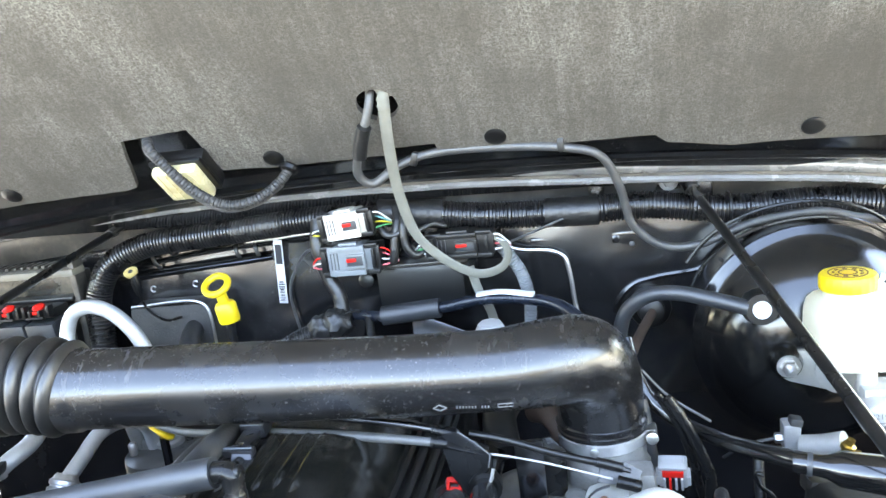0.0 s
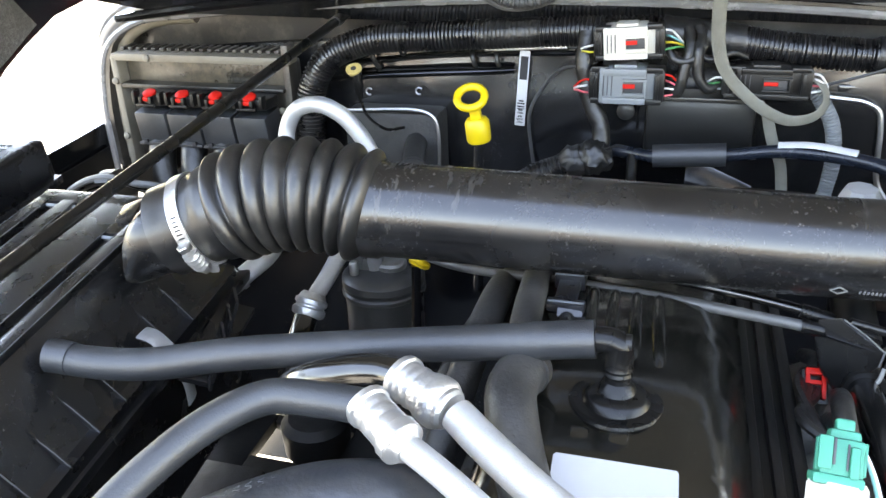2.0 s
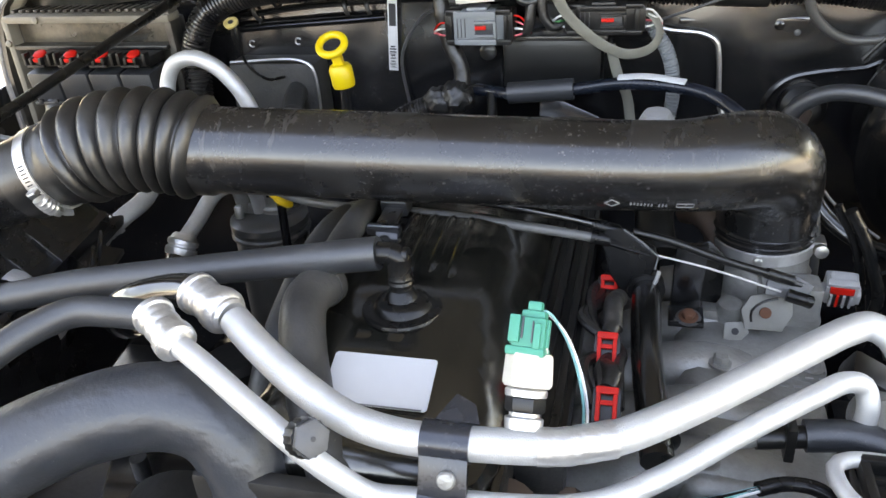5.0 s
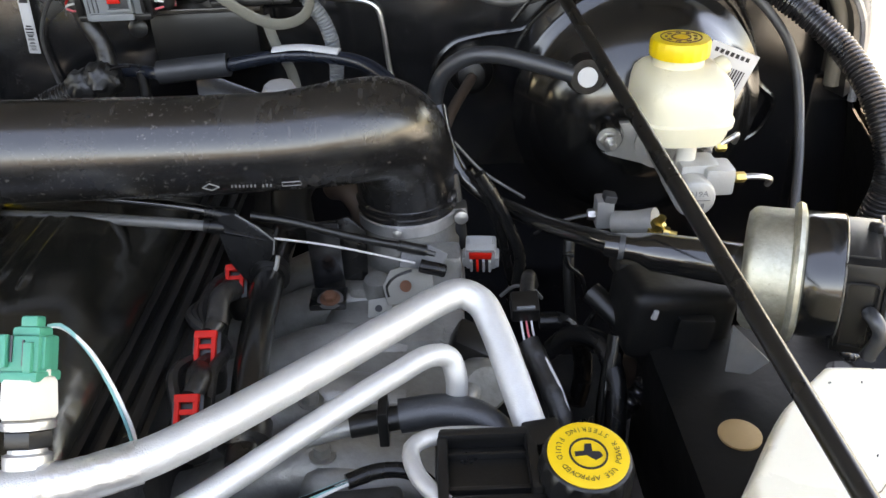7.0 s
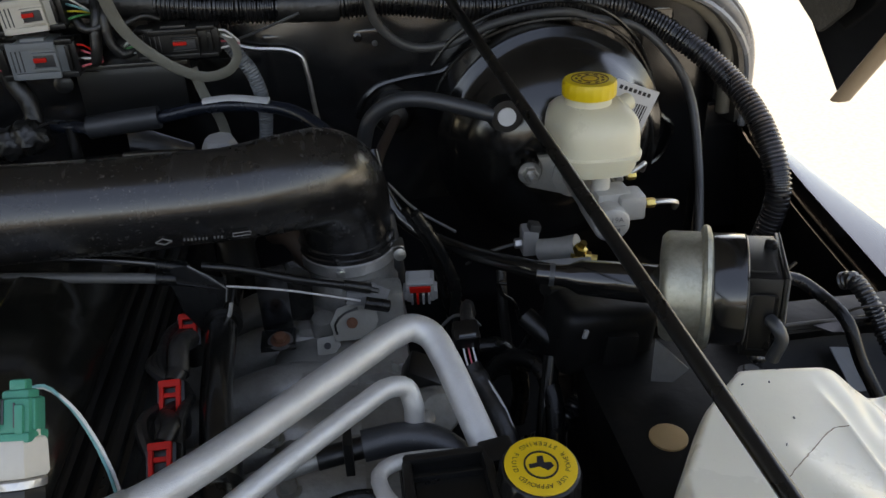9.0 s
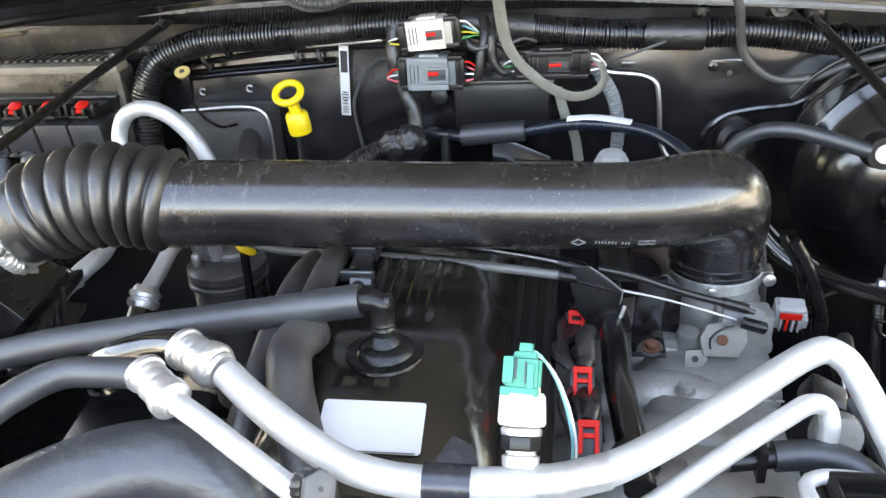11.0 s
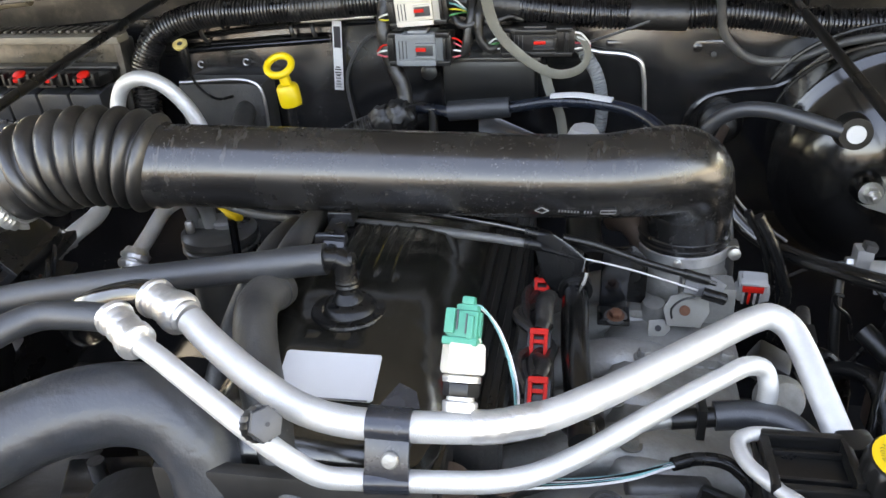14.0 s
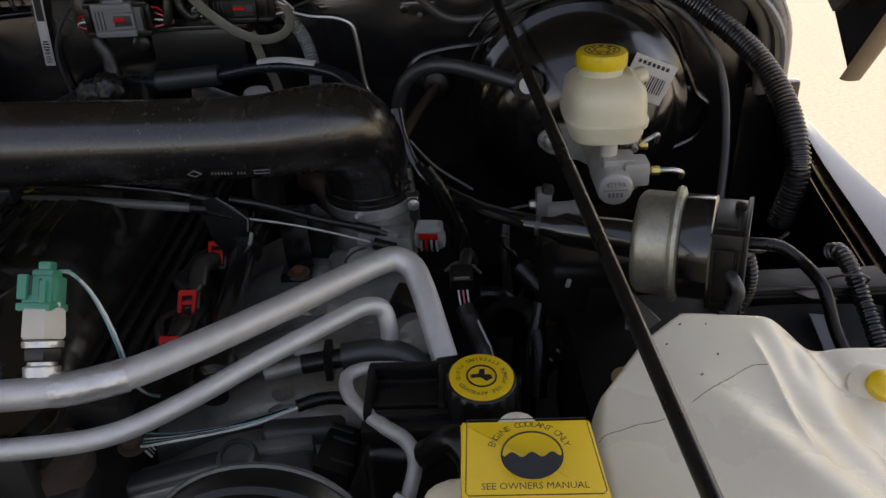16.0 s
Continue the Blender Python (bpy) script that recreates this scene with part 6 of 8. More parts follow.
pb = thing("pipe_bracket", "black clamp bracket joining the two aluminium pipes", "bracket", (0.088, -0.28, 0.905))
part("saddle", sweep([(0.0745, -0.273, 0.9612), (0.1015, -0.273, 0.9610)], 0.0114, n=24, step=0.006), "blue_steel", pb)
part("saddle", sweep([(0.0740, -0.2900, 0.9322), (0.1010, -0.2873, 0.9320)], 0.0084, n=20, step=0.006), "blue_steel", pb)
part("strap", box((0.088, -0.2870, 0.9485), (0.0270, 0.004, 0.026), 0.001, (-25, 0, 0)), "blue_steel", pb)
part("tab", prism([(-0.014, 0), (0.012, 0), (0.008, 0.012), (-0.004, 0.018)], 0.003, pose(0.092, -0.262, 0.966, 20, 0, 0), 0.0006), "blue_steel", pb)
part("bolt", lathe([(0.0052, 0), (0.0052, 0.0024), (0.0042, 0.0036), (0.0015, 0.0040)], (0.0905, -0.2890, 0.9490), (0, -1, 0.45), n=18), "cast_alu", pb)

lp = thing("evaporator_pipe", "looped bright aluminium pipe behind the bellows", "pipe", (-0.34, 0.25, 0.9))
part("tube", sweep([(-0.3560, 0.028, 0.8990), (-0.3400, 0.050, 0.9120), (-0.3310, 0.080, 0.9195), (-0.340, 0.12, 0.929), (-0.372, 0.20, 0.945), (-0.388, 0.245, 0.968), (-0.388, 0.255, 0.992), (-0.374, 0.255, 1.014), (-0.348, 0.255, 1.022), (-0.322, 0.255, 1.013), (-0.302, 0.256, 0.993), (-0.288, 0.256, 0.970), (-0.280, 0.258, 0.940), (-0.278, 0.262, 0.90)], 0.0095, n=18), "aluminium", lp)
crimp(lp, (-0.3570, 0.0265, 0.8980), (-0.3440, 0.0440, 0.9085), 0.0100)
part("nut", hex_nut((-0.3640, 0.0180, 0.8915), (0.6, 0.55, 0.5), 0.0090, 0.010), "steel", lp)
part("fitting", lathe([(0.0105, 0), (0.0115, 0.003), (0.0115, 0.010), (0.010, 0.012)], (-0.279, 0.260, 0.925), (0.05, 0.1, -1), n=18), "dull_alu", lp)

ac = thing("accumulator", "dull dark grey canister with a rolled lid and pipes", "canister", (-0.272, 0.230, 0.62))
part("shell", lathe([(0.040, 0), (0.0465, 0.008), (0.0465, 0.180), (0.0475, 0.184)], (-0.272, 0.230, 0.622), n=44), "accumulator_paint", ac)
part("lid", lathe([(0.0475, 0), (0.0500, 0.002), (0.0500, 0.006), (0.0480, 0.008), (0.0480, 0.012), (0.0495, 0.014), (0.0490, 0.022), (0.0440, 0.027), (0.030, 0.030), (0.012, 0.031)], (-0.272, 0.230, 0.806), n=44), "accumulator_paint", ac, "rolled grey lid")
part("lid_boss", lathe([(0.018, 0), (0.0185, 0.006), (0.016, 0.009), (0.010, 0.010)], (-0.262, 0.232, 0.836), n=28), "cast_alu", ac)
part("valve", lathe([(0.0055, 0), (0.0055, 0.014), (0.004, 0.016)], (-0.298, 0.205, 0.836), n=12), "steel", ac)
part("port_block", box((-0.290, 0.226, 0.843), (0.026, 0.022, 0.018), 0.006), "cast_alu", ac)
part("pipe", sweep([(-0.298, 0.222, 0.84), (-0.300, 0.215, 0.88), (-0.302, 0.21, 0.92)], 0.0095, n=14), "cast_alu", ac)
part("pipe", sweep([(-0.276, 0.226, 0.84), (-0.277, 0.222, 0.88), (-0.28, 0.22, 0.92)], 0.007, n=14), "cast_alu", ac)

yt = thing("oil_dipstick", "yellow looped oil dipstick handle under the tube", "dipstick", (-0.19, 0.11, 0.85))
part("handle", sweep([(-0.200, 0.108, 0.922), (-0.190, 0.102, 0.919), (-0.180, 0.100, 0.914), (-0.177, 0.106, 0.908), (-0.186, 0.112, 0.906), (-0.196, 0.114, 0.91)], 0.0040, n=8), "yellow", yt)
part("tube", sweep([(-0.19, 0.112, 0.905), (-0.195, 0.12, 0.80), (-0.18, 0.12, 0.70)], 0.005, n=8), "black_paint", yt)

# ---------------- hoses ----------------
rh = thing("radiator_hose", "thick dull black upper radiator hose bending downwards", "hose", (-0.05, -0.27, 0.80))
part("tube", sweep([(-0.285, -0.46, 0.885), (-0.235, -0.375, 0.915), (-0.186, -0.318, 0.938), (-0.140, -0.282, 0.950), (-0.095, -0.263, 0.953), (-0.066, -0.259, 0.944), (-0.047, -0.263, 0.920), (-0.038, -0.269, 0.884), (-0.033, -0.276, 0.83)], 0.0275, n=28, step=0.006, radius=lambda s, l: 1 + 0.012 * noise.noise(Vector((s * 40, 5, 2)))), "woven_hose", rh)
ticks = G()
hose_line = spline([(-0.285, -0.46, 0.885), (-0.235, -0.375, 0.915), (-0.186, -0.318, 0.938), (-0.140, -0.282, 0.950), (-0.095, -0.263, 0.953)], 0.0055)
for k, (a_, b_) in enumerate(zip(hose_line[4:-4], hose_line[5:-3])):
    for r_ in range(3):
        along = (Vector(b_) - Vector(a_)).normalized()
        up_ = (Vector((0, 0, 1)) - along * along.z).normalized()
        side_ = along.cross(up_)
        ang = 0.10 + 0.10 * r_
        o_ = Vector(a_) + (up_ * math.cos(ang) - side_ * math.sin(ang)) * 0.0271
        ticks.join(sweep([tuple(o_ - along * 0.0016 + side_ * 0.0008 * (-1) ** r_), tuple(o_ + along * 0.0016 - side_ * 0.0008 * (-1) ** r_)], 0.00042, n=5))
part("moulded_print", ticks, "woven_hose", rh, "faint moulded braid marks")
hh = thing("heater_hose", "dusty grey heater hose with moulded lettering bars", "hose", (-0.01, -0.30, 0.80))
part("tube", sweep([(-0.034, -0.136, 0.969), (-0.037, -0.152, 0.9715), (-0.038, -0.166, 0.9705), (-0.034, -0.182, 0.965), (-0.026, -0.203, 0.953), (-0.012, -0.230, 0.938), (0.006, -0.256, 0.920), (0.026, -0.281, 0.895), (0.045, -0.31, 0.855), (0.06, -0.33, 0.80)], 0.0158, n=22, step=0.005), "old_rubber", hh)
part("inlet_hose", sweep([(-0.060, 0.12, 0.915), (-0.056, 0.05, 0.945), (-0.050, -0.02, 0.962), (-0.045, -0.08, 0.967), (-0.038, -0.120, 0.969), (-0.034, -0.142, 0.9695)], 0.0112, n=18, step=0.005), "old_rubber", hh, "narrower dusty hose joining the elbow")
part("elbow_band", sweep([(-0.0335, -0.134, 0.969), (-0.0345, -0.142, 0.970)], 0.0166, n=22), "old_rubber", hh)
for k in range(4):
    part("print_bar", box((-0.0155 + 0.0060 * k, -0.2318 - 0.0115 * k, 0.9518 - 0.0078 * k), (0.0014 if k % 2 else 0.005, 0.0050, 0.0008), 0.0002, (40, 18, 28)), "light_grey_plastic", hh)
h3 = thing("coolant_hose", "dusty grey coolant hose beside the valve cover", "hose", (-0.08, -0.1, 0.8))
part("tube", sweep([(-0.085, 0.13, 0.89), (-0.086, 0.05, 0.928), (-0.084, -0.02, 0.940), (-0.088, -0.08, 0.925), (-0.096, -0.14, 0.88), (-0.10, -0.18, 0.80)], 0.0125, n=18), "old_rubber", h3)
h4 = thing("coolant_hose", "dusty grey coolant hose running under the cable clip", "hose", (-0.10, -0.1, 0.8))
part("tube", sweep([(-0.090, 0.14, 0.86), (-0.105, 0.05, 0.885), (-0.112, -0.02, 0.880), (-0.125, -0.09, 0.84), (-0.13, -0.14, 0.76)], 0.0145, n=18), "old_rubber", h4)

bl = thing("vacuum_line", "blackish blue vacuum hose with a white paper tag and grey sleeve", "hose", (0.026, 0.31, 0.95))
part("tube", sweep([(-0.030, 0.335, 0.962), (0.008, 0.320, 0.963), (0.026, 0.31, 0.964), (0.099, 0.31, 0.970), (0.153, 0.305, 0.979), (0.209, 0.29, 0.981), (0.248, 0.27, 0.978), (0.278, 0.24, 0.966), (0.30, 0.205, 0.952), (0.31, 0.17, 0.92)], 0.0072, n=14), "blue_hose", bl)
part("sleeve", sweep([(0.024, 0.31, 0.9645), (0.060, 0.310, 0.9675), (0.100, 0.31, 0.9705)], 0.0125, n=16), "hose_rubber", bl, "dull grey rubber sleeve")
part("tag", sweep([(0.150, 0.3035, 0.9865), (0.180, 0.297, 0.9900), (0.222, 0.282, 0.9885)], 0.0052, n=8, flat=0.35, up=(0, -0.4, 1)), "paper", bl, "white paper tag")
part("nipple", sweep([(0.002, 0.320, 0.963), (0.002, 0.318, 0.945), (0.002, 0.318, 0.92)], 0.006, n=10), "black_plastic", bl)
gc = thing("grey_plug", "pale grey cap behind the intake tube", "cap", (0.19, 0.10, 0.98))
part("cap", lathe([(0.016, 0), (0.016, 0.016), (0.012, 0.024), (0.004, 0.026)], (0.192, 0.11, 0.992), (0, -0.1, 1), n=8), "light_grey_plastic", gc)
part("stem", sweep([(0.192, 0.11, 0.99), (0.192, 0.11, 0.90)], 0.008, n=12), "black_plastic", gc)
part("lead", sweep([(0.18, 0.115, 1.0), (0.14, 0.13, 0.997), (0.10, 0.15, 0.99)], 0.004, n=8), "black_plastic", gc)

bs = thing("manifold_bracket", "flat black bracket strap beside the throttle body", "bracket", (0.225, 0.03, 0.86))
part("strap", box((0.226, 0.030, 0.895), (0.026, 0.005, 0.075), 0.0015, (12, 0, 6)), "black_paint", bs)
part("foot", box((0.226, 0.018, 0.862), (0.030, 0.026, 0.006), 0.0015), "black_paint", bs)
part("washer", lathe([(0.0105, 0), (0.0108, 0.0012), (0.0060, 0.0020)], (0.228, 0.012, 0.8645), (0, -0.2, 1), n=24), "cast_dark", bs)
bolt("bolt", (0.228, 0.012, 0.866), (0, -0.2, 1), 0.0058, 0.006, "rust", bs)
cn = thing("vacuum_fitting", "brown copper elbow behind the throttle body", "fitting", (0.25, 0.10, 0.86))
part("elbow", sweep([(0.225, 0.13, 0.91), (0.238, 0.115, 0.915), (0.252, 0.10, 0.905), (0.256, 0.095, 0.88)], 0.013, n=14), "copper_brown", cn)
part("cuff", sweep([(0.205, 0.12, 0.935), (0.195, 0.08, 0.93), (0.20, 0.05, 0.905)], 0.017, n=14), "black_plastic", cn)

# ---------------- brake booster and master cylinder ----------------
def booster():
    c = (0.533, 0.395, 0.915)
    t = thing("brake_booster", "large glossy black round brake booster on the firewall", "brake booster", (0.533, 0.40, 0.79))
    prof = [(0.085, 0), (0.118, 0.012), (0.124, 0.05), (0.124, 0.105), (0.128, 0.108), (0.128, 0.118), (0.1235, 0.1205), (0.119, 0.124), (0.113, 0.133), (0.104, 0.147), (0.092, 0.160), (0.076, 0.171), (0.058, 0.179), (0.040, 0.184)]
    part("shell", lathe(prof, c, (0, -1, 0), n=64), "gloss_black", t)
    part("rim", lathe([(0.128, 0), (0.1315, 0.002), (0.1315, 0.008), (0.128, 0.010)], (0.533, 0.288, 0.915), (0, -1, 0), n=64, close=False), "gloss_black", t)
    for dx, dz in ((-0.046, 0.004), (0.046, -0.004)):
        part("boss", lathe([(0.017, 0), (0.016, 0.012), (0.013, 0.018)], (0.533 + dx, 0.208, 0.915 + dz), (0, -1, 0), n=20), "gloss_black", t)
        bolt("nut", (0.533 + dx, 0.190, 0.915 + dz), (0, -1, 0), 0.0085, 0.009, "steel", t)
        part("stud", lathe([(0.004, 0), (0.004, 0.010), (0.003, 0.011)], (0.533 + dx, 0.181, 0.915 + dz), (0, -1, 0), n=12), "steel", t)
    v = part("check_valve", lathe([(0.019, 0), (0.019, 0.006), (0.0175, 0.012), (0.0165, 0.020)], (0.464, 0.218, 0.978), (0, -1, 0.1), n=28), "black_plastic", t, "rubber-seated vacuum valve")
    part("spot", lathe([(0.0095, 0), (0.0095, 0.002)], (0.464, 0.198, 0.980), (0, -1, 0.1), n=22), "bright_spot", v, "white round spot")
    lm_ = pose(0.596, 0.206, 0.978, 0, 22, 0)
    lab = part("label", box((0, 0, 0), (0.050, 0.0012, 0.046), 0.0003).moved(lm_), "paper", t, "white printed label")
    for k in range(9):
        part("print_bar", box((-0.004 + 0.0028 * k, -0.0009, -0.004), (0.0014 if k % 2 else 0.0007, 0.0006, 0.018), 0).moved(lm_), "ink", lab)
    for k in range(7):
        part("print_bar", box((-0.018 + 0.0055 * k, -0.0009, 0.0165), (0.0034, 0.0006, 0.0040), 0).moved(lm_), "ink", lab)
booster()

def master():
    t = thing("brake_master_cylinder", "cast brake master cylinder with a cloudy fluid reservoir", "master cylinder", (0.537, 0.13, 0.89))
    part("body", lathe([(0.026, 0), (0.026, 0.006), (0.0165, 0.008), (0.0165, 0.070), (0.0176, 0.072), (0.0180, 0.122), (0.0168, 0.125), (0.0155, 0.126)], (0.541, 0.205, 0.908), (0, -1, 0), n=30), "cast_pale", t, "pale cast aluminium body")
    part("flange", prism([(-0.056, -0.010), (-0.046, -0.016), (0.0, -0.030), (0.046, -0.016), (0.056, -0.010), (0.056, 0.010), (0.044, 0.018), (-0.044, 0.018), (-0.056, 0.010)], 0.008, pose(0.536, 0.203, 0.912, 90, 0, 0), 0.002), "cast_pale", t)
    part("outlet_block", box((0.564, 0.103, 0.918), (0.026, 0.028, 0.025), 0.004), "cast_pale", t)
    part("outlet_block", box((0.548, 0.112, 0.924), (0.034, 0.030, 0.016), 0.004), "cast_pale", t)
    part("end_mark", letters("4219A", 0.0076).moved(pose(0.5410, 0.0786, 0.9135, 90, 0, 0)), "faint_ink", t)
    part("end_line", box((0.5410, 0.0788, 0.9075), (0.024, 0.0008, 0.0006), 0), "faint_ink", t)
    for k in range(4):
        part("end_bar", box((0.5350 + 0.004 * k, 0.0788, 0.9022), (0.0028, 0.0008, 0.0048), 0), "faint_ink", t)
    for q in (((0.580, 0.100, 0.918), (0.600, 0.098, 0.919), (0.612, 0.102, 0.914), (0.615, 0.112, 0.904)), ((0.578, 0.150, 0.925), (0.592, 0.150, 0.934), (0.600, 0.16, 0.932), (0.602, 0.17, 0.92))):
        u = part("brake_pipe", sweep(q, 0.0028, n=8), "steel", t)
        part("union", hex_nut(q[0], (1, 0, 0), 0.0048, 0.009), "brass", u)
    for y in (0.115, 0.165):
        part("neck", lathe([(0.0085, 0), (0.0085, 0.030)], (0.539, y, 0.918), n=18), "white_plastic", t)
    # reservoir
    secs = []
    for z, w, d in ((0.9440, 0.026, 0.034), (0.9465, 0.0355, 0.0455), (0.9540, 0.0380, 0.0490), (0.9615, 0.0385, 0.0495), (0.9620, 0.0418, 0.0525), (0.9665, 0.0424, 0.0531), (0.9685, 0.0404, 0.0510), (0.980, 0.0401, 0.0503), (0.989, 0.0394, 0.0490), (0.9965, 0.0378, 0.0460), (1.0025, 0.0335, 0.0395), (1.008, 0.0255, 0.0280)):
        ring = []
        for j in range(40):
            a = 2 * math.pi * j / 40
            e = 0.54
            ring.append((0.537 + w * math.copysign(abs(math.cos(a)) ** e, math.cos(a)), 0.148 + d * math.copysign(abs(math.sin(a)) ** e, math.sin(a)), z))
        secs.append(ring)
    rs = part("reservoir", loft(secs), "fluid_plastic", t, "cloudy yellowish plastic reservoir", angle=28)
    part("reservoir_neck", lathe([(0.022, 0), (0.022, 0.014)], (0.532, 0.146, 1.005), n=28), "fluid_plastic", t)
    cap = []
    for sc, z in ((0.0250, 1.0155), (0.0257, 1.017), (0.0257, 1.0275), (0.0242, 1.0300), (0.0215, 1.0305)):
        cap.append([(0.532 + (sc - (0.0012 if j % 3 == 0 and 1.0165 < z < 1.029 else 0)) * math.cos(2 * math.pi * j / 60), 0.146 + (sc - (0.0012 if j % 3 == 0 and 1.0165 < z < 1.029 else 0)) * math.sin(2 * math.pi * j / 60), z) for j in range(60)])
    cp = part("cap", loft(cap), "yellow_bright", t, "bright yellow ribbed cap")
    part("spout", sweep([(0.560, 0.160, 0.990), (0.574, 0.168, 0.994), (0.582, 0.172, 0.996)], 0.009, n=12), "fluid_plastic", rs)
    part("cap_ring", lathe([(0.0175, 0), (0.0175, 0.0008), (0.0166, 0.0008), (0.0166, 0)], (0.532, 0.146, 1.0303), n=36, close=False), "rust", cp)
    part("cap_ring", lathe([(0.0085, 0), (0.0085, 0.0008), (0.0074, 0.0008), (0.0074, 0)], (0.532, 0.146, 1.0303), n=30, close=False), "rust", cp)
    for k in range(9):
        a = radians(40 * k + 6)
        part("cap_print", box((0.532 + 0.0125 * math.cos(a), 0.146 + 0.0125 * math.sin(a), 1.0308), (0.004, 0.0022, 0.0006), 0, (0, 0, math.degrees(a) + 90)), "rust", cp)
    part("cap_mark", lathe([(0.006, 0), (0.006, 0.0010)], (0.532, 0.146, 1.0303), n=20), "yellow", cp)
master()

cv = thing("proportioning_valve", "small metal brake valve block with a brass fitting", "valve", (0.49, 0.14, 0.86))
part("block", box((0.478, 0.150, 0.8620), (0.017, 0.020, 0.030), 0.003), "dull_alu", cv)
part("block_cap", box((0.482, 0.146, 0.8790), (0.012, 0.014, 0.008), 0.002, (0, 12, 0)), "cast_dark", cv)
part("union", hex_nut((0.470, 0.148, 0.8600), (-1, 0, 0), 0.0055, 0.008), "steel", cv)
part("body", sweep([(0.486, 0.138, 0.8560), (0.502, 0.128, 0.8600), (0.520, 0.117, 0.8670)], 0.0125, n=18, step=0.003, radius=lambda s_, l: 0.85 + 0.2 * s_ / l), "cast_pale", cv)
part("brass_fitting", lathe([(0.0064, 0), (0.0070, 0.004), (0.0046, 0.005), (0.0046, 0.008), (0.0070, 0.009), (0.0070, 0.014), (0.0038, 0.015), (0.0038, 0.021)], (0.516, 0.108, 0.8600), (0.25, -0.25, 0.9), n=6), "brass", cv, "brass fitting")
part("brass_fitting", lathe([(0.0058, 0), (0.0062, 0.005), (0.0040, 0.006), (0.0040, 0.012)], (0.524, 0.104, 0.8620), (0.9, -0.35, -0.1), n=6), "brass", cv, "brass fitting")
part("pipe", sweep([(0.466, 0.148, 0.8600), (0.448, 0.146, 0.8580), (0.430, 0.15, 0.8500), (0.415, 0.17, 0.8280)], 0.0018, n=8), "cast_dark", cv)
part("plate", box((0.495, 0.078, 0.870), (0.052, 0.020, 0.003), 0.0008, (8, -6, -14)), "light_grey_plastic", cv, "pale sheet-metal shield")

bw = thing("booster_wires", "pair of thin black wires arching over the booster", "wire", (0.41, 0.33, 0.95))
for k in range(2):
    arc = [(0.533 + (0.139 + 0.010 * k) * math.cos(radians(a)), 0.300 + 0.03 * k + 0.015 * math.sin(radians(3 * a)), 0.915 + (0.139 + 0.012 * k) * math.sin(radians(a))) for a in range(160 - 12 * k, 14, -12)]
    part("wire", sweep(arc, 0.0026, n=8), "rubber_black", bw)

vh = thing("booster_hose", "curved black vacuum hose to the brake booster", "hose", (0.32, 0.25, 0.93))
part("tube", sweep([(0.315, 0.24, 0.90), (0.318, 0.25, 0.94), (0.328, 0.245, 0.972), (0.352, 0.235, 0.992), (0.380, 0.226, 0.996), (0.415, 0.216, 0.990), (0.452, 0.204, 0.981)], 0.0084, n=16), "hose_rubber", vh)

# ---------------- evaporative purge canister and its hose ----------------
def purge():
    t = thing("pump_canister", "round pump with a zinc-plated shell and black plastic end", "pump", (0.58, -0.03, 0.85))
    ax = Vector((0.92, -0.37, 0.05)).normalized()
    o = Vector((0.5294, -0.0610, 0.9300))
    part("shell", lathe([(0.027, 0), (0.038, 0.001), (0.0415, 0.004), (0.0428, 0.007), (0.0428, 0.031)], o, ax, n=44), "zinc_gold", t, "dull zinc-plated steel shell")
    part("rim", lathe([(0.0430, 0), (0.0470, 0.0012), (0.0484, 0.0035), (0.0470, 0.0065), (0.0425, 0.008)], o + ax * 0.029, ax, n=44), "zinc_gold", t)
    part("drum", lathe([(0.0420, 0), (0.0428, 0.002), (0.0428, 0.022), (0.0418, 0.024)], o + ax * 0.037, ax, n=44), "gloss_black", t)
    m = Matrix.Translation(o + ax * 0.073 + Vector((0, 0, -0.004))) @ axes(ax)
    part("end_box", box((0, 0.0, 0), (0.066, 0.068, 0.028), 0.003).moved(m), "black_plastic", t)
    part("end_lip", box((0, 0.0, 0.0125), (0.0695, 0.0715, 0.003), 0.001).moved(m), "black_plastic", t)
    part("end_panel", box((-0.0335, -0.004, -0.003), (0.003, 0.050, 0.018), 0.0012).moved(m), "black_plastic", t)
    part("end_panel", box((0.0, 0.0345, -0.002), (0.050, 0.003, 0.018), 0.0012).moved(m), "black_plastic", t)
    ring_ = [(-0.0355, 0.0234 * a - 0.002, -0.0095 + b * 0.018) for a, b in ((-1, 0), (0.9, 0), (1, 0.08), (1, 0.9), (0.9, 1), (-1, 1), (-1, 0))]
    part("panel_bead", sweep([tuple(m @ Vector(q)) for q in ring_], 0.0009, n=6, smooth=False), "black_plastic", t, "raised bead round the end panel")
    part("lip_edge", sweep([tuple(m @ Vector(q)) for q in ((-0.0352, -0.035, 0.0142), (-0.0352, 0.0360, 0.0142), (0.034, 0.0360, 0.0142))], 0.0006, n=5, smooth=False), "edge_grey", t, "thin pale edge line")
    part("drum_edge", lathe([(0.0420, 0), (0.0432, 0.0006), (0.0420, 0.0014)], o + ax * 0.0600, ax, n=44), "steel", t, "bright edge line")
    e0 = m @ Vector((-0.036, -0.012, 0.004)) + Vector((0, 0, 0.014))
    part("elbow", sweep([tuple(e0), tuple(e0 + Vector((0, -0.009, 0.000))), tuple(e0 + Vector((0.003, -0.013, -0.008))), tuple(e0 + Vector((-0.001, -0.012, -0.026)))], 0.0048, n=12, step=0.002), "hose_rubber", t)
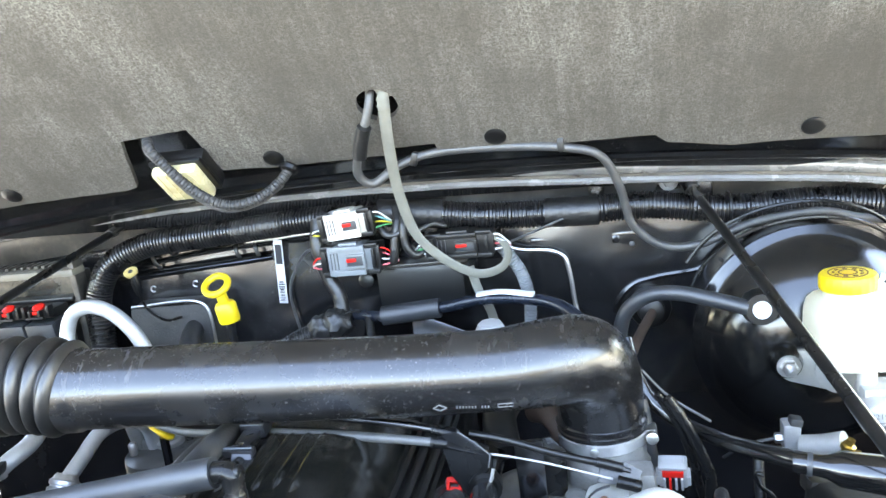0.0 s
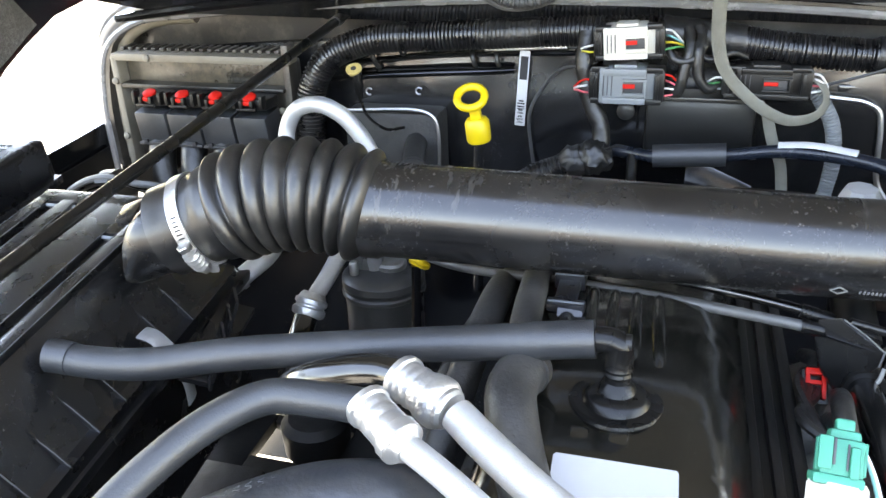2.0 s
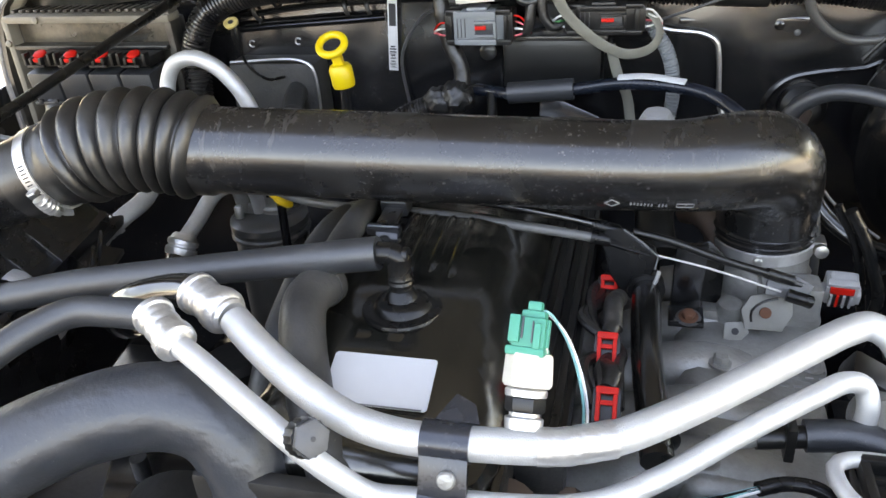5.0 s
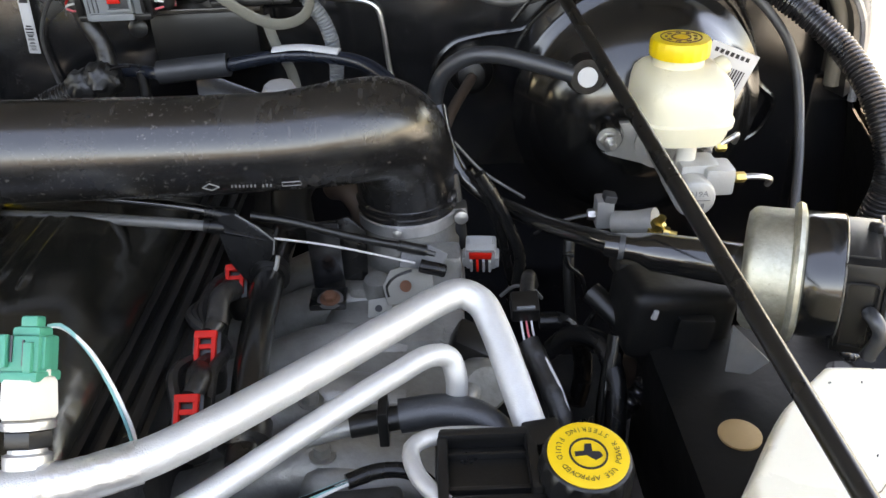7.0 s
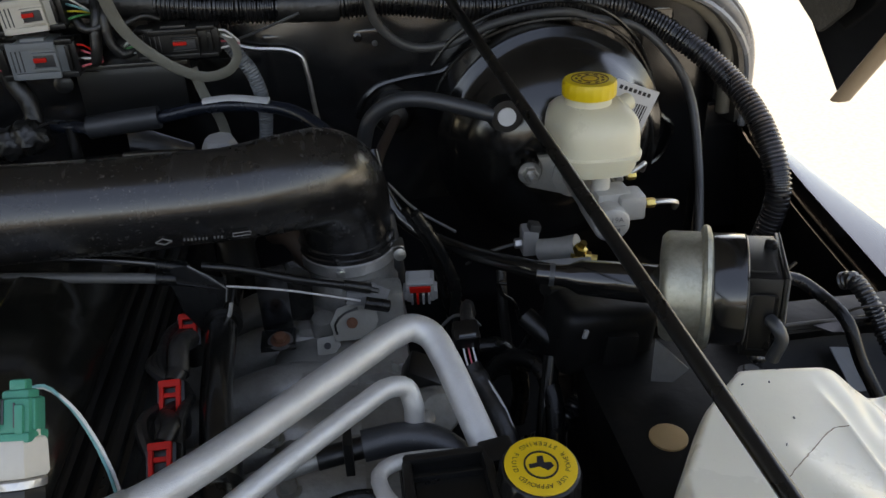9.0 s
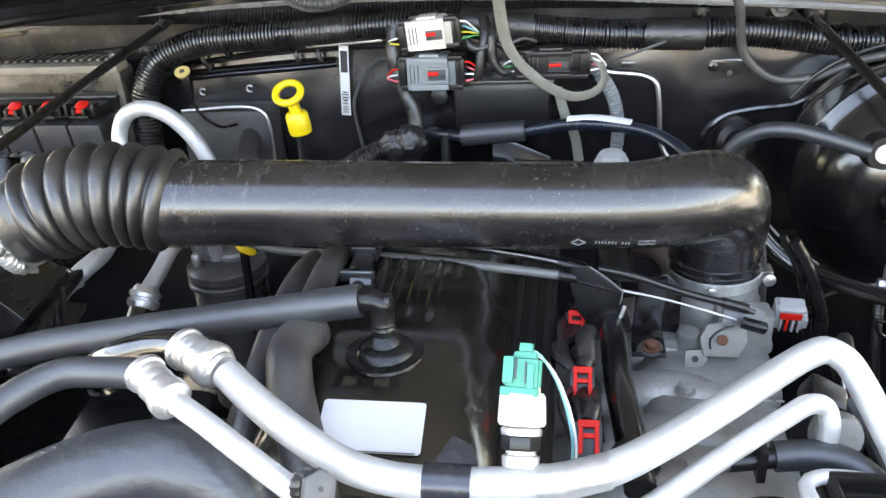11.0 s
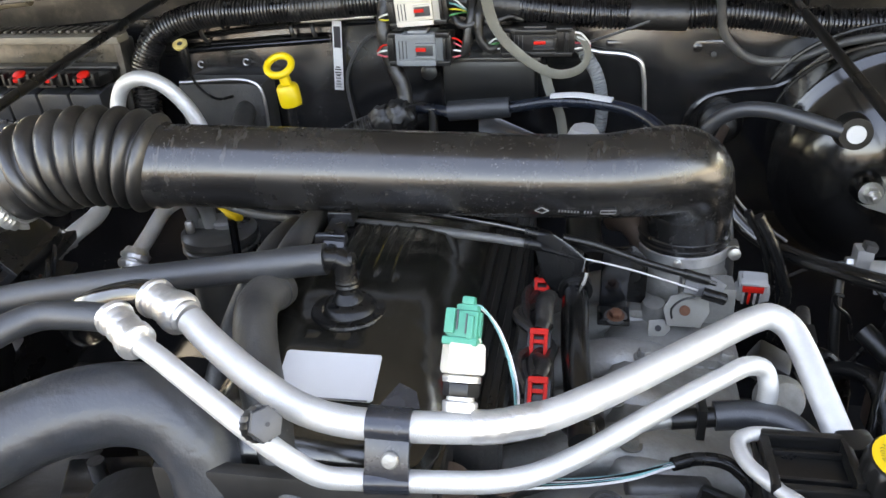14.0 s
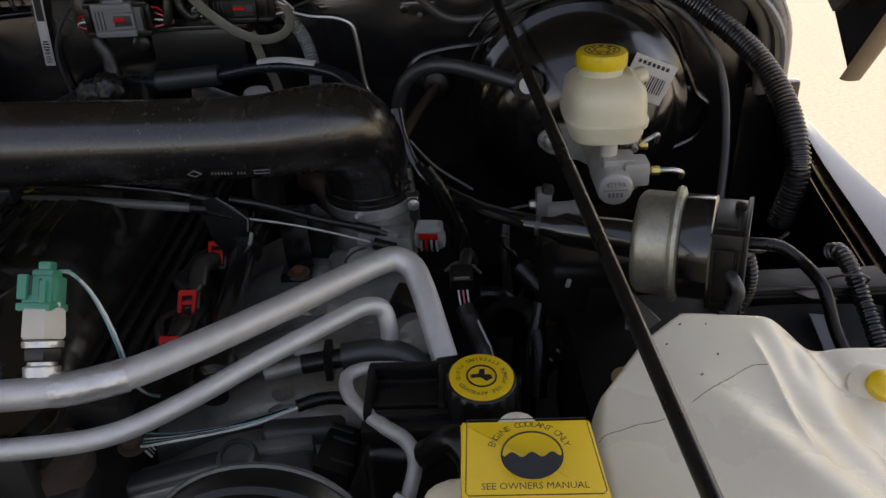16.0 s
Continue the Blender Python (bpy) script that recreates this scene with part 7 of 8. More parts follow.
    part("screw", lathe([(0.0045, 0), (0.0045, 0.005), (0.003, 0.006)], tuple(m @ Vector((0.012, 0.035, 0.006))), (0, 0, 1), n=12), "black_plastic", t)
    cone_axis = (Vector((0.536, -0.060, 0.9285)) - Vector((0.4583, -0.0385, 0.9335))).normalized()
    part("cone", lathe([(0.0080, -0.020), (0.0085, -0.002), (0.0088, 0.000), (0.0092, 0.004), (0.0140, 0.014), (0.0150, 0.045), (0.0156, 0.060), (0.0156, 0.078)], (0.4583, -0.0385, 0.9335), cone_axis, n=28), "gloss_black", t)
    part("seam", lathe([(0.0092, -0.010), (0.0096, -0.008), (0.0092, -0.006)], (0.4583, -0.0385, 0.9335), cone_axis, n=20), "hose_rubber", t)
    part("bracket", loft([[(0.5195, -0.088, 0.8985), (0.5480, -0.092, 0.8690), (0.536, -0.092, 0.858), (0.5190, -0.090, 0.860)], [(0.5203, -0.0855, 0.898), (0.5488, -0.0895, 0.8685), (0.5368, -0.0895, 0.8575), (0.5198, -0.0875, 0.8595)]]), "dull_sheet", t, "plain grey sheet-metal bracket")
purge()
ph = thing("purge_hose", "black rubber hose from the elbow to the pump", "hose", (0.35, 0.12, 0.88))
part("tube", sweep([(0.322, 0.15, 0.975), (0.327, 0.135, 0.950), (0.340, 0.122, 0.922), (0.366, 0.108, 0.902), (0.396, 0.072, 0.902), (0.420, 0.025, 0.915), (0.438, -0.010, 0.926), (0.458, -0.0375, 0.9335)], 0.0076, n=14), "gloss_black", ph)
part("thin_wire", sweep([(0.335, 0.14, 0.945), (0.36, 0.14, 0.915), (0.40, 0.14, 0.885)], 0.0015, n=6), "grey_cable", ph)
part("stub", sweep([(0.328, 0.105, 0.93), (0.333, 0.10, 0.89), (0.335, 0.10, 0.86)], 0.0095, n=12), "hose_rubber", ph)

# ---------------- tower, tan plug, harness lumps ----------------
tw = thing("shock_tower", "black painted bracket top with a round tan plug", "bracket", (0.54, -0.09, 0.70))
part("box", box((0.548, -0.115, 0.787), (0.15, 0.19, 0.13), 0.012), "dull_black", tw)
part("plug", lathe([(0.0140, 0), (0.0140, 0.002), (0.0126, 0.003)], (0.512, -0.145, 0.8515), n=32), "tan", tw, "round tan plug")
part("post", box((0.500, -0.04, 0.80), (0.03, 0.03, 0.16), 0.006, (0, 6, 0)), "dull_black", tw)
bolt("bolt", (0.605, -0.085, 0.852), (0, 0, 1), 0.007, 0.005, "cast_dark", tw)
part("upright", box((0.545, 0.06, 0.78), (0.06, 0.012, 0.18), 0.004), "dull_black", tw)

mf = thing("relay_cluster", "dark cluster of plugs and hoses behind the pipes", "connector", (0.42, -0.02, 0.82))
part("block", box((0.497, -0.018, 0.866), (0.085, 0.060, 0.062), 0.014, (0, 6, 8), seg=4), "dull_black", mf)
part("hose", sweep([(0.440, 0.005, 0.868), (0.455, -0.012, 0.858), (0.47, -0.03, 0.85), (0.480, -0.04, 0.83)], 0.0095, n=12), "black_plastic", mf)
part("hose", sweep([(0.405, 0.01, 0.80), (0.425, 0.0, 0.828), (0.445, -0.022, 0.836), (0.452, -0.05, 0.82), (0.448, -0.08, 0.78)], 0.0085, n=12), "rubber_black", mf)
part("cable", sweep([(0.44, 0.03, 0.905), (0.452, 0.018, 0.900), (0.462, 0.012, 0.88), (0.455, 0.02, 0.85), (0.44, 0.02, 0.82)], 0.0028, n=8), "rubber_black", mf)
part("plug", box((0.470, 0.004, 0.893), (0.030, 0.022, 0.014), 0.003, (0, 8, 10)), "black_plastic", mf)
part("white_tab", box((0.476, -0.052, 0.884), (0.004, 0.003, 0.008), 0.001, (0, 15, 0)), "light_grey_plastic", mf)
part("conduit", sweep([(0.430, 0.06, 0.90), (0.428, 0.045, 0.86), (0.432, 0.03, 0.80)], 0.0048, n=10, step=0.0012, radius=corrugated(0.0036, 0.03)), "black_plastic", mf)
part("conduit", sweep([(0.50, -0.02, 0.842), (0.478, -0.045, 0.815), (0.45, -0.06, 0.79), (0.43, -0.05, 0.77)], 0.008, n=10, step=0.0015, radius=corrugated(0.004, 0.07)), "loom_plastic", mf)
part("rod", sweep([(0.455, -0.03, 0.85), (0.443, -0.06, 0.79), (0.44, -0.08, 0.70)], 0.0075, n=10), "gloss_black", mf)
part("copper_plate", box((0.470, 0.0, 0.79), (0.03, 0.02, 0.04), 0.003), "copper_brown", mf)

pk = thing("oil_sender_plug", "black wiring plug with pale wires behind the pipe", "connector", (0.385, -0.05, 0.86))
part("shell", box((0.3835, -0.019, 0.873), (0.022, 0.02, 0.016), 0.003, (20, 0, 0)), "black_plastic", pk)
part("slot", box((0.3835, -0.0285, 0.8775), (0.014, 0.002, 0.005), 0.0005, (20, 0, 0)), "grey_plastic", pk)
for k, wm in enumerate(("wire_white", "wire_pink", "wire_white")):
    part("wire", sweep([(0.380 + 0.004 * k, -0.024, 0.866), (0.381 + 0.004 * k, -0.032, 0.858), (0.384 + 0.004 * k, -0.042, 0.846)], 0.0009, n=6), wm, pk)
part("boot", sweep([(0.385, -0.036, 0.852), (0.392, -0.052, 0.842), (0.402, -0.080, 0.826), (0.412, -0.11, 0.79)], 0.0085, n=12, radius=lambda s_, l: 1 + 0.12 * noise.noise(Vector((s_ * 120, 3, 3)))), "cloth_tape", pk)
part("lead", sweep([(0.394, -0.048, 0.850), (0.404, -0.072, 0.838), (0.410, -0.088, 0.824)], 0.0016, n=6), "wire_white", pk)
part("loom", sweep([(0.386, -0.012, 0.878), (0.390, 0.012, 0.880), (0.395, 0.03, 0.86)], 0.006, n=10), "cloth_tape", pk)

hc = thing("hose_cluster", "black hoses and taped leads hanging beside the throttle body", "hose", (0.40, 0.04, 0.80))
part("hose", sweep([(0.4024, 0.03, 0.8216), (0.4195, 0.03, 0.8207), (0.4331, 0.03, 0.8082), (0.4415, 0.03, 0.7844), (0.4433, 0.03, 0.7583), (0.4401, 0.03, 0.7279)], 0.0085, n=14), "rubber_black", hc)
part("taped_lead", sweep([(0.3538, 0.07, 0.9453), (0.3676, 0.07, 0.9215), (0.3798, 0.07, 0.8919), (0.3887, 0.07, 0.8636), (0.3876, 0.07, 0.8394), (0.3822, 0.07, 0.8113)], 0.0055, n=10, radius=lambda s_, l: 1 + 0.12 * noise.noise(Vector((s_ * 140, 2, 5)))), "rubber_black", hc)
part("taped_lead", sweep([(0.3455, 0.08, 0.9451), (0.363, 0.08, 0.9137), (0.3733, 0.08, 0.8808), (0.3804, 0.08, 0.8435), (0.3881, 0.08, 0.8102)], 0.0042, n=10, radius=lambda s_, l: 1 + 0.12 * noise.noise(Vector((s_ * 140, 6, 1)))), "rubber_black", hc)
part("lead", sweep([(0.4302, 0.04, 0.8811), (0.4237, 0.04, 0.8834), (0.4266, 0.04, 0.8709), (0.4371, 0.04, 0.861), (0.4449, 0.04, 0.835)], 0.0020, n=8), "rubber_black", hc)
part("lead", sweep([(0.368, 0.02, 0.8565), (0.3795, 0.02, 0.8661), (0.3929, 0.02, 0.8636), (0.4024, 0.02, 0.8527)], 0.0016, n=8), "grey_cable", hc)
part("ringed_plug", lathe([(0.0105, 0), (0.0125, 0.002), (0.0125, 0.006), (0.0105, 0.007), (0.0105, 0.010), (0.0125, 0.011), (0.0125, 0.016), (0.0095, 0.018)], (0.3529, -0.075, 0.8744), (-0.5, -0.7, 0.3), n=24), "gloss_black", hc, "ringed glossy black plug")

dh = thing("vacuum_connector", "black and grey hose joint with a plastic clip", "hose", (0.30, -0.165, 0.88))
part("hose", sweep([(0.292, -0.165, 0.899), (0.318, -0.164, 0.901), (0.338, -0.168, 0.899), (0.356, -0.178, 0.888), (0.37, -0.19, 0.87)], 0.0105, n=14), "hose_rubber", dh)
part("joint", sweep([(0.262, -0.170, 0.897), (0.292, -0.166, 0.899)], 0.0075, n=12), "black_plastic", dh)
part("clip", box((0.2825, -0.1685, 0.899), (0.006, 0.018, 0.026), 0.001), "black_plastic", dh)
part("tube", sweep([(0.235, -0.176, 0.894), (0.262, -0.170, 0.897)], 0.0060, n=12), "cast_alu", dh)
bc = thing("sensor_elbow", "grey elbow sensor with a black plug behind the slim pipe", "connector", (0.34, -0.10, 0.88))
part("plug", box((0.338, -0.103, 0.902), (0.028, 0.024, 0.022), 0.004, (10, 25, -10)), "black_plastic", bc)
part("drum", lathe([(0.016, 0), (0.018, 0.003), (0.018, 0.014), (0.014, 0.02)], (0.342, -0.118, 0.884), (0.2, -0.8, 0.4), n=22), "cast_alu", bc)
part("stub", sweep([(0.338, -0.128, 0.888), (0.334, -0.142, 0.892), (0.328, -0.150, 0.886)], 0.007, n=12), "cast_alu", bc)

# ---------------- power steering reservoir ----------------
def steering():
    t = thing("power_steering_reservoir", "black power steering reservoir with a yellow-topped cap", "reservoir", (0.37, -0.22, 0.80))
    part("tank", box((0.352, -0.222, 0.850), (0.075, 0.075, 0.085), 0.010, seg=3), "black_plastic", t)
    lid_ = part("lid", box((0.346, -0.222, 0.9010), (0.066, 0.066, 0.012), 0.003), "black_plastic", t, "recessed lid with a raised rim")
    for c_, d_ in (((0.343, -0.1985, 0.911), (0.056, 0.006, 0.012)), ((0.343, -0.2435, 0.908), (0.056, 0.006, 0.010)), ((0.3175, -0.221, 0.910), (0.006, 0.050, 0.011)), ((0.3665, -0.219, 0.911), (0.006, 0.044, 0.012))):
        part("rim", box(c_, d_, 0.0018), "black_plastic", lid_)
    part("rib", box((0.342, -0.209, 0.9085), (0.044, 0.003, 0.005), 0.001), "black_plastic", lid_)
    part("rib", box((0.342, -0.234, 0.9085), (0.044, 0.003, 0.005), 0.001), "black_plastic", lid_)
    part("strap_block", box((0.374, -0.200, 0.910), (0.022, 0.020, 0.014), 0.003, (0, 0, 10)), "black_plastic", t)
    c, ax = Vector((0.391, -0.2295, 0.896)), Vector((0.04, -0.10, 1)).normalized()
    m = Matrix.Translation(c) @ axes(ax)
    part("neck", lathe([(0.022, -0.05), (0.024, 0.0), (0.0265, 0.002), (0.0265, 0.006)], c, ax, n=32), "black_plastic", t)
    secs = [[m @ Vector(((r - (0.001 if j % 4 < 2 and 0.008 < h < 0.03 else 0)) * math.cos(2 * math.pi * j / 64), (r - (0.001 if j % 4 < 2 and 0.008 < h < 0.03 else 0)) * math.sin(2 * math.pi * j / 64), h)) for j in range(64)] for r, h in ((0.0240, 0.007), (0.0252, 0.009), (0.0246, 0.028), (0.0226, 0.0335), (0.0212, 0.0345))]
    cap = part("cap", loft(secs), "black_plastic", t, "black screw cap with a yellow disc")
    md = m @ Matrix.Translation((0, 0, 0.0346))
    part("disc", lathe([(0.0210, 0), (0.0210, 0.0009), (0.0203, 0.0012)], md.translation, ax, n=48), "yellow", cap, "yellow printed disc")
    up = Matrix.Translation((0, 0, 0.0018))
    turn = lambda g, a: g.moved(md @ up @ pose(0, 0, 0, 0, 0, a))
    part("ring", lathe([(0.0100, 0), (0.0100, 0.0006), (0.0090, 0.0006), (0.0090, 0)], md.translation + ax * 0.0012, ax, n=36, close=False), "ink", cap)
    part("print", turn(inward_letters("POWER STEERING FLUID", 0.0042, 0.0155, -112, 112), 62), "ink", cap, "words: POWER STEERING FLUID")
    part("print", turn(arc_letters("USE APPROVED", 0.0042, 0.0155, 56, -56), -118), "ink", cap, "words: USE APPROVED")
    ic = prism([(-0.007, 0.002), (-0.003, 0.0045), (0.001, 0.001), (0.007, 0.0015), (0.007, -0.0012), (0.002, -0.0015), (0.001, -0.006), (-0.0025, -0.006), (-0.002, -0.001), (-0.006, -0.0008)], 0.0006, Matrix.Identity(4))
    part("symbol", turn(ic, 160), "ink", cap)
    p = [(0.352, -0.188, 0.902), (0.330, -0.193, 0.909), (0.309, -0.199, 0.913), (0.3005, -0.207, 0.9135), (0.303, -0.222, 0.911), (0.315, -0.238, 0.909), (0.3305, -0.2528, 0.9075), (0.343, -0.262, 0.905), (0.3485, -0.272, 0.899), (0.345, -0.284, 0.886), (0.337, -0.296, 0.866)]
    pp = thing("steering_pipe", "bent pale metal pipe beside the steering reservoir", "pipe", (0.337, -0.285, 0.85))
    part("tube", sweep(p, 0.0050, n=14), "dull_alu", pp)
    part("nut", hex_nut((0.3435, -0.2870, 0.8825), (-0.45, -0.65, -0.75), 0.0098, 0.017), "steel", pp, "bright hexagonal pipe nut")
    part("hose", sweep([(0.356, -0.275, 0.905), (0.375, -0.285, 0.925), (0.385, -0.30, 0.915), (0.37, -0.33, 0.88)], 0.010, n=12), "rubber_black", pp)
steering()

# ---------------- alternator, pulley and shroud ----------------
al = thing("alternator", "dusty grey cast alternator body with a black plug", "alternator", (0.25, -0.21, 0.70))
part("case", lathe([(0.040, 0), (0.052, 0.008), (0.054, 0.05), (0.046, 0.07), (0.03, 0.075)], (0.250, -0.165, 0.770), (0.05, -1, 0.0), n=32), "cast_dark", al)
part("body", box((0.244, -0.222, 0.833), (0.060, 0.056, 0.044), 0.009, (-8, 0, 8), seg=3), "cast_dark", al)
part("top_band", box((0.246, -0.212, 0.856), (0.050, 0.011, 0.008), 0.002, (0, 0, 8)), "cast_alu", al)
part("top_band", box((0.246, -0.232, 0.853), (0.046, 0.007, 0.006), 0.002, (0, 0, 8)), "cast_dark", al)
part("boss", lathe([(0.016, 0), (0.0155, 0.030), (0.013, 0.036), (0.006, 0.038)], (0.2165, -0.228, 0.822), (0.05, -0.35, 1), n=22), "cast_dark", al)
part("boss", lathe([(0.009, 0), (0.009, 0.05), (0.006, 0.054)], (0.226, -0.262, 0.795), (0, -0.3, 1), n=16), "black_plastic", al)
part("brace", box((0.182, -0.226, 0.848), (0.082, 0.020, 0.012), 0.004, (-10, -6, 12), seg=3), "cast_dark", al)
part("brace", box((0.172, -0.241, 0.846), (0.050, 0.006, 0.008), 0.002, (-10, -6, 12)), "cast_alu", al, "pale cast brace edge")
part("shoulder", box((0.262, -0.196, 0.850), (0.062, 0.020, 0.026), 0.007, (-10, 6, 10), seg=3), "cast_dark", al)
part("boss", lathe([(0.0150, 0), (0.0150, 0.022), (0.0135, 0.026), (0.0105, 0.027), (0.0100, 0.024)], (0.220, -0.215, 0.838), (-0.05, -0.45, 1), n=26), "cast_dark", al)
pg = part("plug", box((0.2885, -0.220, 0.846), (0.027, 0.046, 0.034), 0.003, (0, 14, -12)), "black_plastic", al, "black plug with slots")
for k in range(4):
    part("slot_rib", box((0.2915 + 0.0030 * (k % 2), -0.204 - 0.010 * k, 0.8625 - 0.001 * k), (0.017, 0.003, 0.004), 0.0008, (0, 14, -12)), "hose_rubber", pg)
part("post", sweep([(0.316, -0.232, 0.80), (0.317, -0.236, 0.850), (0.316, -0.238, 0.872)], 0.0060, n=12), "black_plastic", al)
for k, wm in enumerate(("wire_teal", "hose_rubber", "rubber_black", "wire_white", "rubber_black", "wire_teal", "rubber_black", "wire_white")):
    w = 0.0017 * (k - 3.5)
    part("wire", sweep([(0.150, -0.200 - w, 0.845), (0.152, -0.214 - w, 0.868), (0.1625, -0.2285 - w, 0.882), (0.1835, -0.2325 - w, 0.885 + 0.0006 * k), (0.212, -0.2275 - 0.8 * w, 0.886 + 0.0005 * k), (0.237, -0.2175 - 0.5 * w, 0.886 + 0.0006 * (k % 3)), (0.258, -0.206 - 0.3 * w, 0.886), (0.276, -0.1975 - 0.3 * w, 0.886)], 0.0010, n=6), wm, al)
part("sleeve", sweep([(0.262, -0.2035, 0.886), (0.280, -0.1960, 0.886), (0.2993, -0.1965, 0.884), (0.316, -0.205, 0.872), (0.326, -0.212, 0.85)], 0.0048, n=12, radius=lambda s_, l: 1 + 0.08 * noise.noise(Vector((s_ * 150, 1, 7)))), "rubber_black", al, "black wire sleeve")

ip = thing("belt_pulley", "black round belt pulley at the front of the engine", "pulley", (0.262, -0.335, 0.82))
part("disc", lathe([(0.020, 0.0), (0.058, 0.001), (0.0635, 0.003), (0.0645, 0.006), (0.0630, 0.009), (0.0630, 0.020), (0.0645, 0.023), (0.062, 0.026)], (0.262, -0.320, 0.885), (0.02, -1, 0.05), n=48), "black_plastic", ip)
part("rim", lathe([(0.0640, 0), (0.0655, 0.001), (0.0655, 0.003), (0.0640, 0.004)], (0.262, -0.3245, 0.8852), (0.02, -1, 0.05), n=48, close=False), "cast_dark", ip, "thin grey rim")
fn = thing("fan_shroud", "black plastic fan shroud ring at the front of the engine", "fan shroud", (0.10, -0.42, 0.6))
part("shell", loft([[(0.12 + r * math.cos(a), y, 0.66 + r * 0.88 * math.sin(a)) for a in np.linspace(0, 2 * math.pi, 40, endpoint=False)] for r, y in ((0.178, -0.36), (0.20, -0.42), (0.24, -0.50), (0.232, -0.50), (0.19, -0.42), (0.168, -0.36))], caps=False), "black_plastic", fn)
tb_ = thing("thermostat_housing", "rusty thermostat housing with corroded bolts", "thermostat housing", (0.10, -0.30, 0.84))
part("housing", box((0.105, -0.265, 0.855), (0.06, 0.05, 0.06), 0.014, seg=3), "engine_grime", tb_)
part("outlet", lathe([(0.02, 0), (0.024, 0.006), (0.022, 0.02)], (0.112, -0.255, 0.880), (0.1, -0.2, 1), n=20), "copper_brown", tb_)
bolt("bolt", (0.092, -0.212, 0.882), (0, -0.2, 1), 0.0085, 0.010, "rust", tb_, "rusty bolt")
bolt("bolt", (0.150, -0.225, 0.876), (0, -0.2, 1), 0.0075, 0.009, "copper_brown", tb_)
bolt("bolt", (0.060, -0.33, 0.858), (0, -0.2, 1), 0.0085, 0.010, "rust", tb_, "rusty bolt")
part("ear", box((0.045, -0.335, 0.856), (0.04, 0.016, 0.006), 0.002, (0, 10, 30)), "steel", tb_)
cm = thing("compressor", "black finned compressor below the radiator hose", "compressor", (-0.12, -0.30, 0.75))
part("case", lathe([(0.05, 0), (0.06, 0.006), (0.06, 0.08), (0.045, 0.09)], (-0.11, -0.24, 0.815), (0.1, -1, 0.1), n=32), "engine_grime", cm)
for k in range(9):
    a = radians(40 + 12 * k)
    part("fin", box((-0.11 + 0.055 * math.cos(a), -0.30, 0.815 + 0.055 * math.sin(a)), (0.004, 0.05, 0.014), 0.001, (0, 90 - math.degrees(a), 0)), "black_plastic", cm)
rb = part("bracket", box((-0.032, -0.299, 0.8955), (0.056, 0.013, 0.004), 0.001, (0, -8, 42)), "rust", cm, "rusty channel bracket")
for o in (-1, 1):
    part("bracket_edge", box((0, 0.0068 * o, 0.0014), (0.056, 0.0016, 0.0050), 0.0004).moved(pose(-0.032, -0.299, 0.8960, 0, -8, 42)), "dusty_rail", rb, "pale weathered edge")
part("bracket_slot", box((0.004, 0, 0.0024), (0.030, 0.0035, 0.0016), 0.0004).moved(pose(-0.032, -0.299, 0.8960, 0, -8, 42)), "ink", rb)
part("mount", box((-0.19, -0.19, 0.80), (0.07, 0.05, 0.012), 0.003, (10, 8, 20)), "black_paint", cm)
part("mount_stud", lathe([(0.007, 0), (0.007, 0.02)], (-0.195, -0.19, 0.806), n=12), "old_rubber", cm)

# ---------------- coolant bottle and washer tank ----------------
def coolant():
    t = thing("coolant_bottle", "cloudy white coolant bottle with a square yellow cap", "bottle", (0.40, -0.40, 0.75))
    part("bottle", box((0.405, -0.395, 0.870), (0.105, 0.13, 0.17), 0.028, (0, 0, 0), seg=5), "tank_plastic", t)
    part("neck", lathe([(0.026, 0), (0.026, 0.03)], (0.410, -0.372, 0.945), n=28), "tank_plastic", t)
    part("nub", lathe([(0.013, 0), (0.013, 0.014), (0.010, 0.019), (0.004, 0.020)], (0.408, -0.318, 0.948), n=20), "tank_plastic", t)
    m = Matrix.Translation((0.4105, -0.3660, 0.9915)) @ Euler((radians(28), 0, radians(-1))).to_matrix().to_4x4()
    cap = part("cap", prism([(-0.0325, -0.0200), (0.0350, -0.0200), (0.0362, -0.0185), (0.0298, 0.0188), (0.0284, 0.0200), (-0.0320, 0.0200), (-0.0330, 0.0188), (-0.0338, -0.0188)], 0.014, m @ Matrix.Translation((0, 0, -0.0071)), 0.0022), "yellow", t, "square yellow cap with black print")
    up = lambda g, x=0, y=0, z=0.0004: g.moved(m @ Matrix.Translation((x, y, z)))
    part("print", up(arc_letters("ENGINE COOLANT ONLY", 0.0047, 0.0176, 166, 14).moved(Matrix.Diagonal((1.04, 0.80, 1, 1))), -0.0010, 0.0010), "ink", cap, "words: ENGINE COOLANT ONLY")
    part("print", up(letters("SEE OWNERS MANUAL", 0.0052).moved(Matrix.Diagonal((0.92, 0.82, 1, 1))), 0.0005, -0.0140), "ink", cap, "words: SEE OWNERS MANUAL")
    ringc = [(0.0142 * math.cos(a), 0.0110 * math.sin(a), 0) for a in np.linspace(0, 2 * math.pi, 41)]
    part("symbol_ring", up(sweep(ringc, 0.00045, n=6, smooth=False, caps=False), 0, 0.0005), "ink", cap)
    half = [(0.0140 * math.cos(a), 0.0108 * math.sin(a)) for a in np.linspace(math.pi, 2 * math.pi, 24)]
    wave = [(x, 0.0012 * math.cos(x / 0.014 * math.pi * 3)) for x in np.linspace(0.0140, -0.0140, 25)]
    part("symbol_water", up(prism(half + wave[1:-1], 0.0006, Matrix.Identity(4)), 0, 0.0005, 0.0010), "ink", cap)
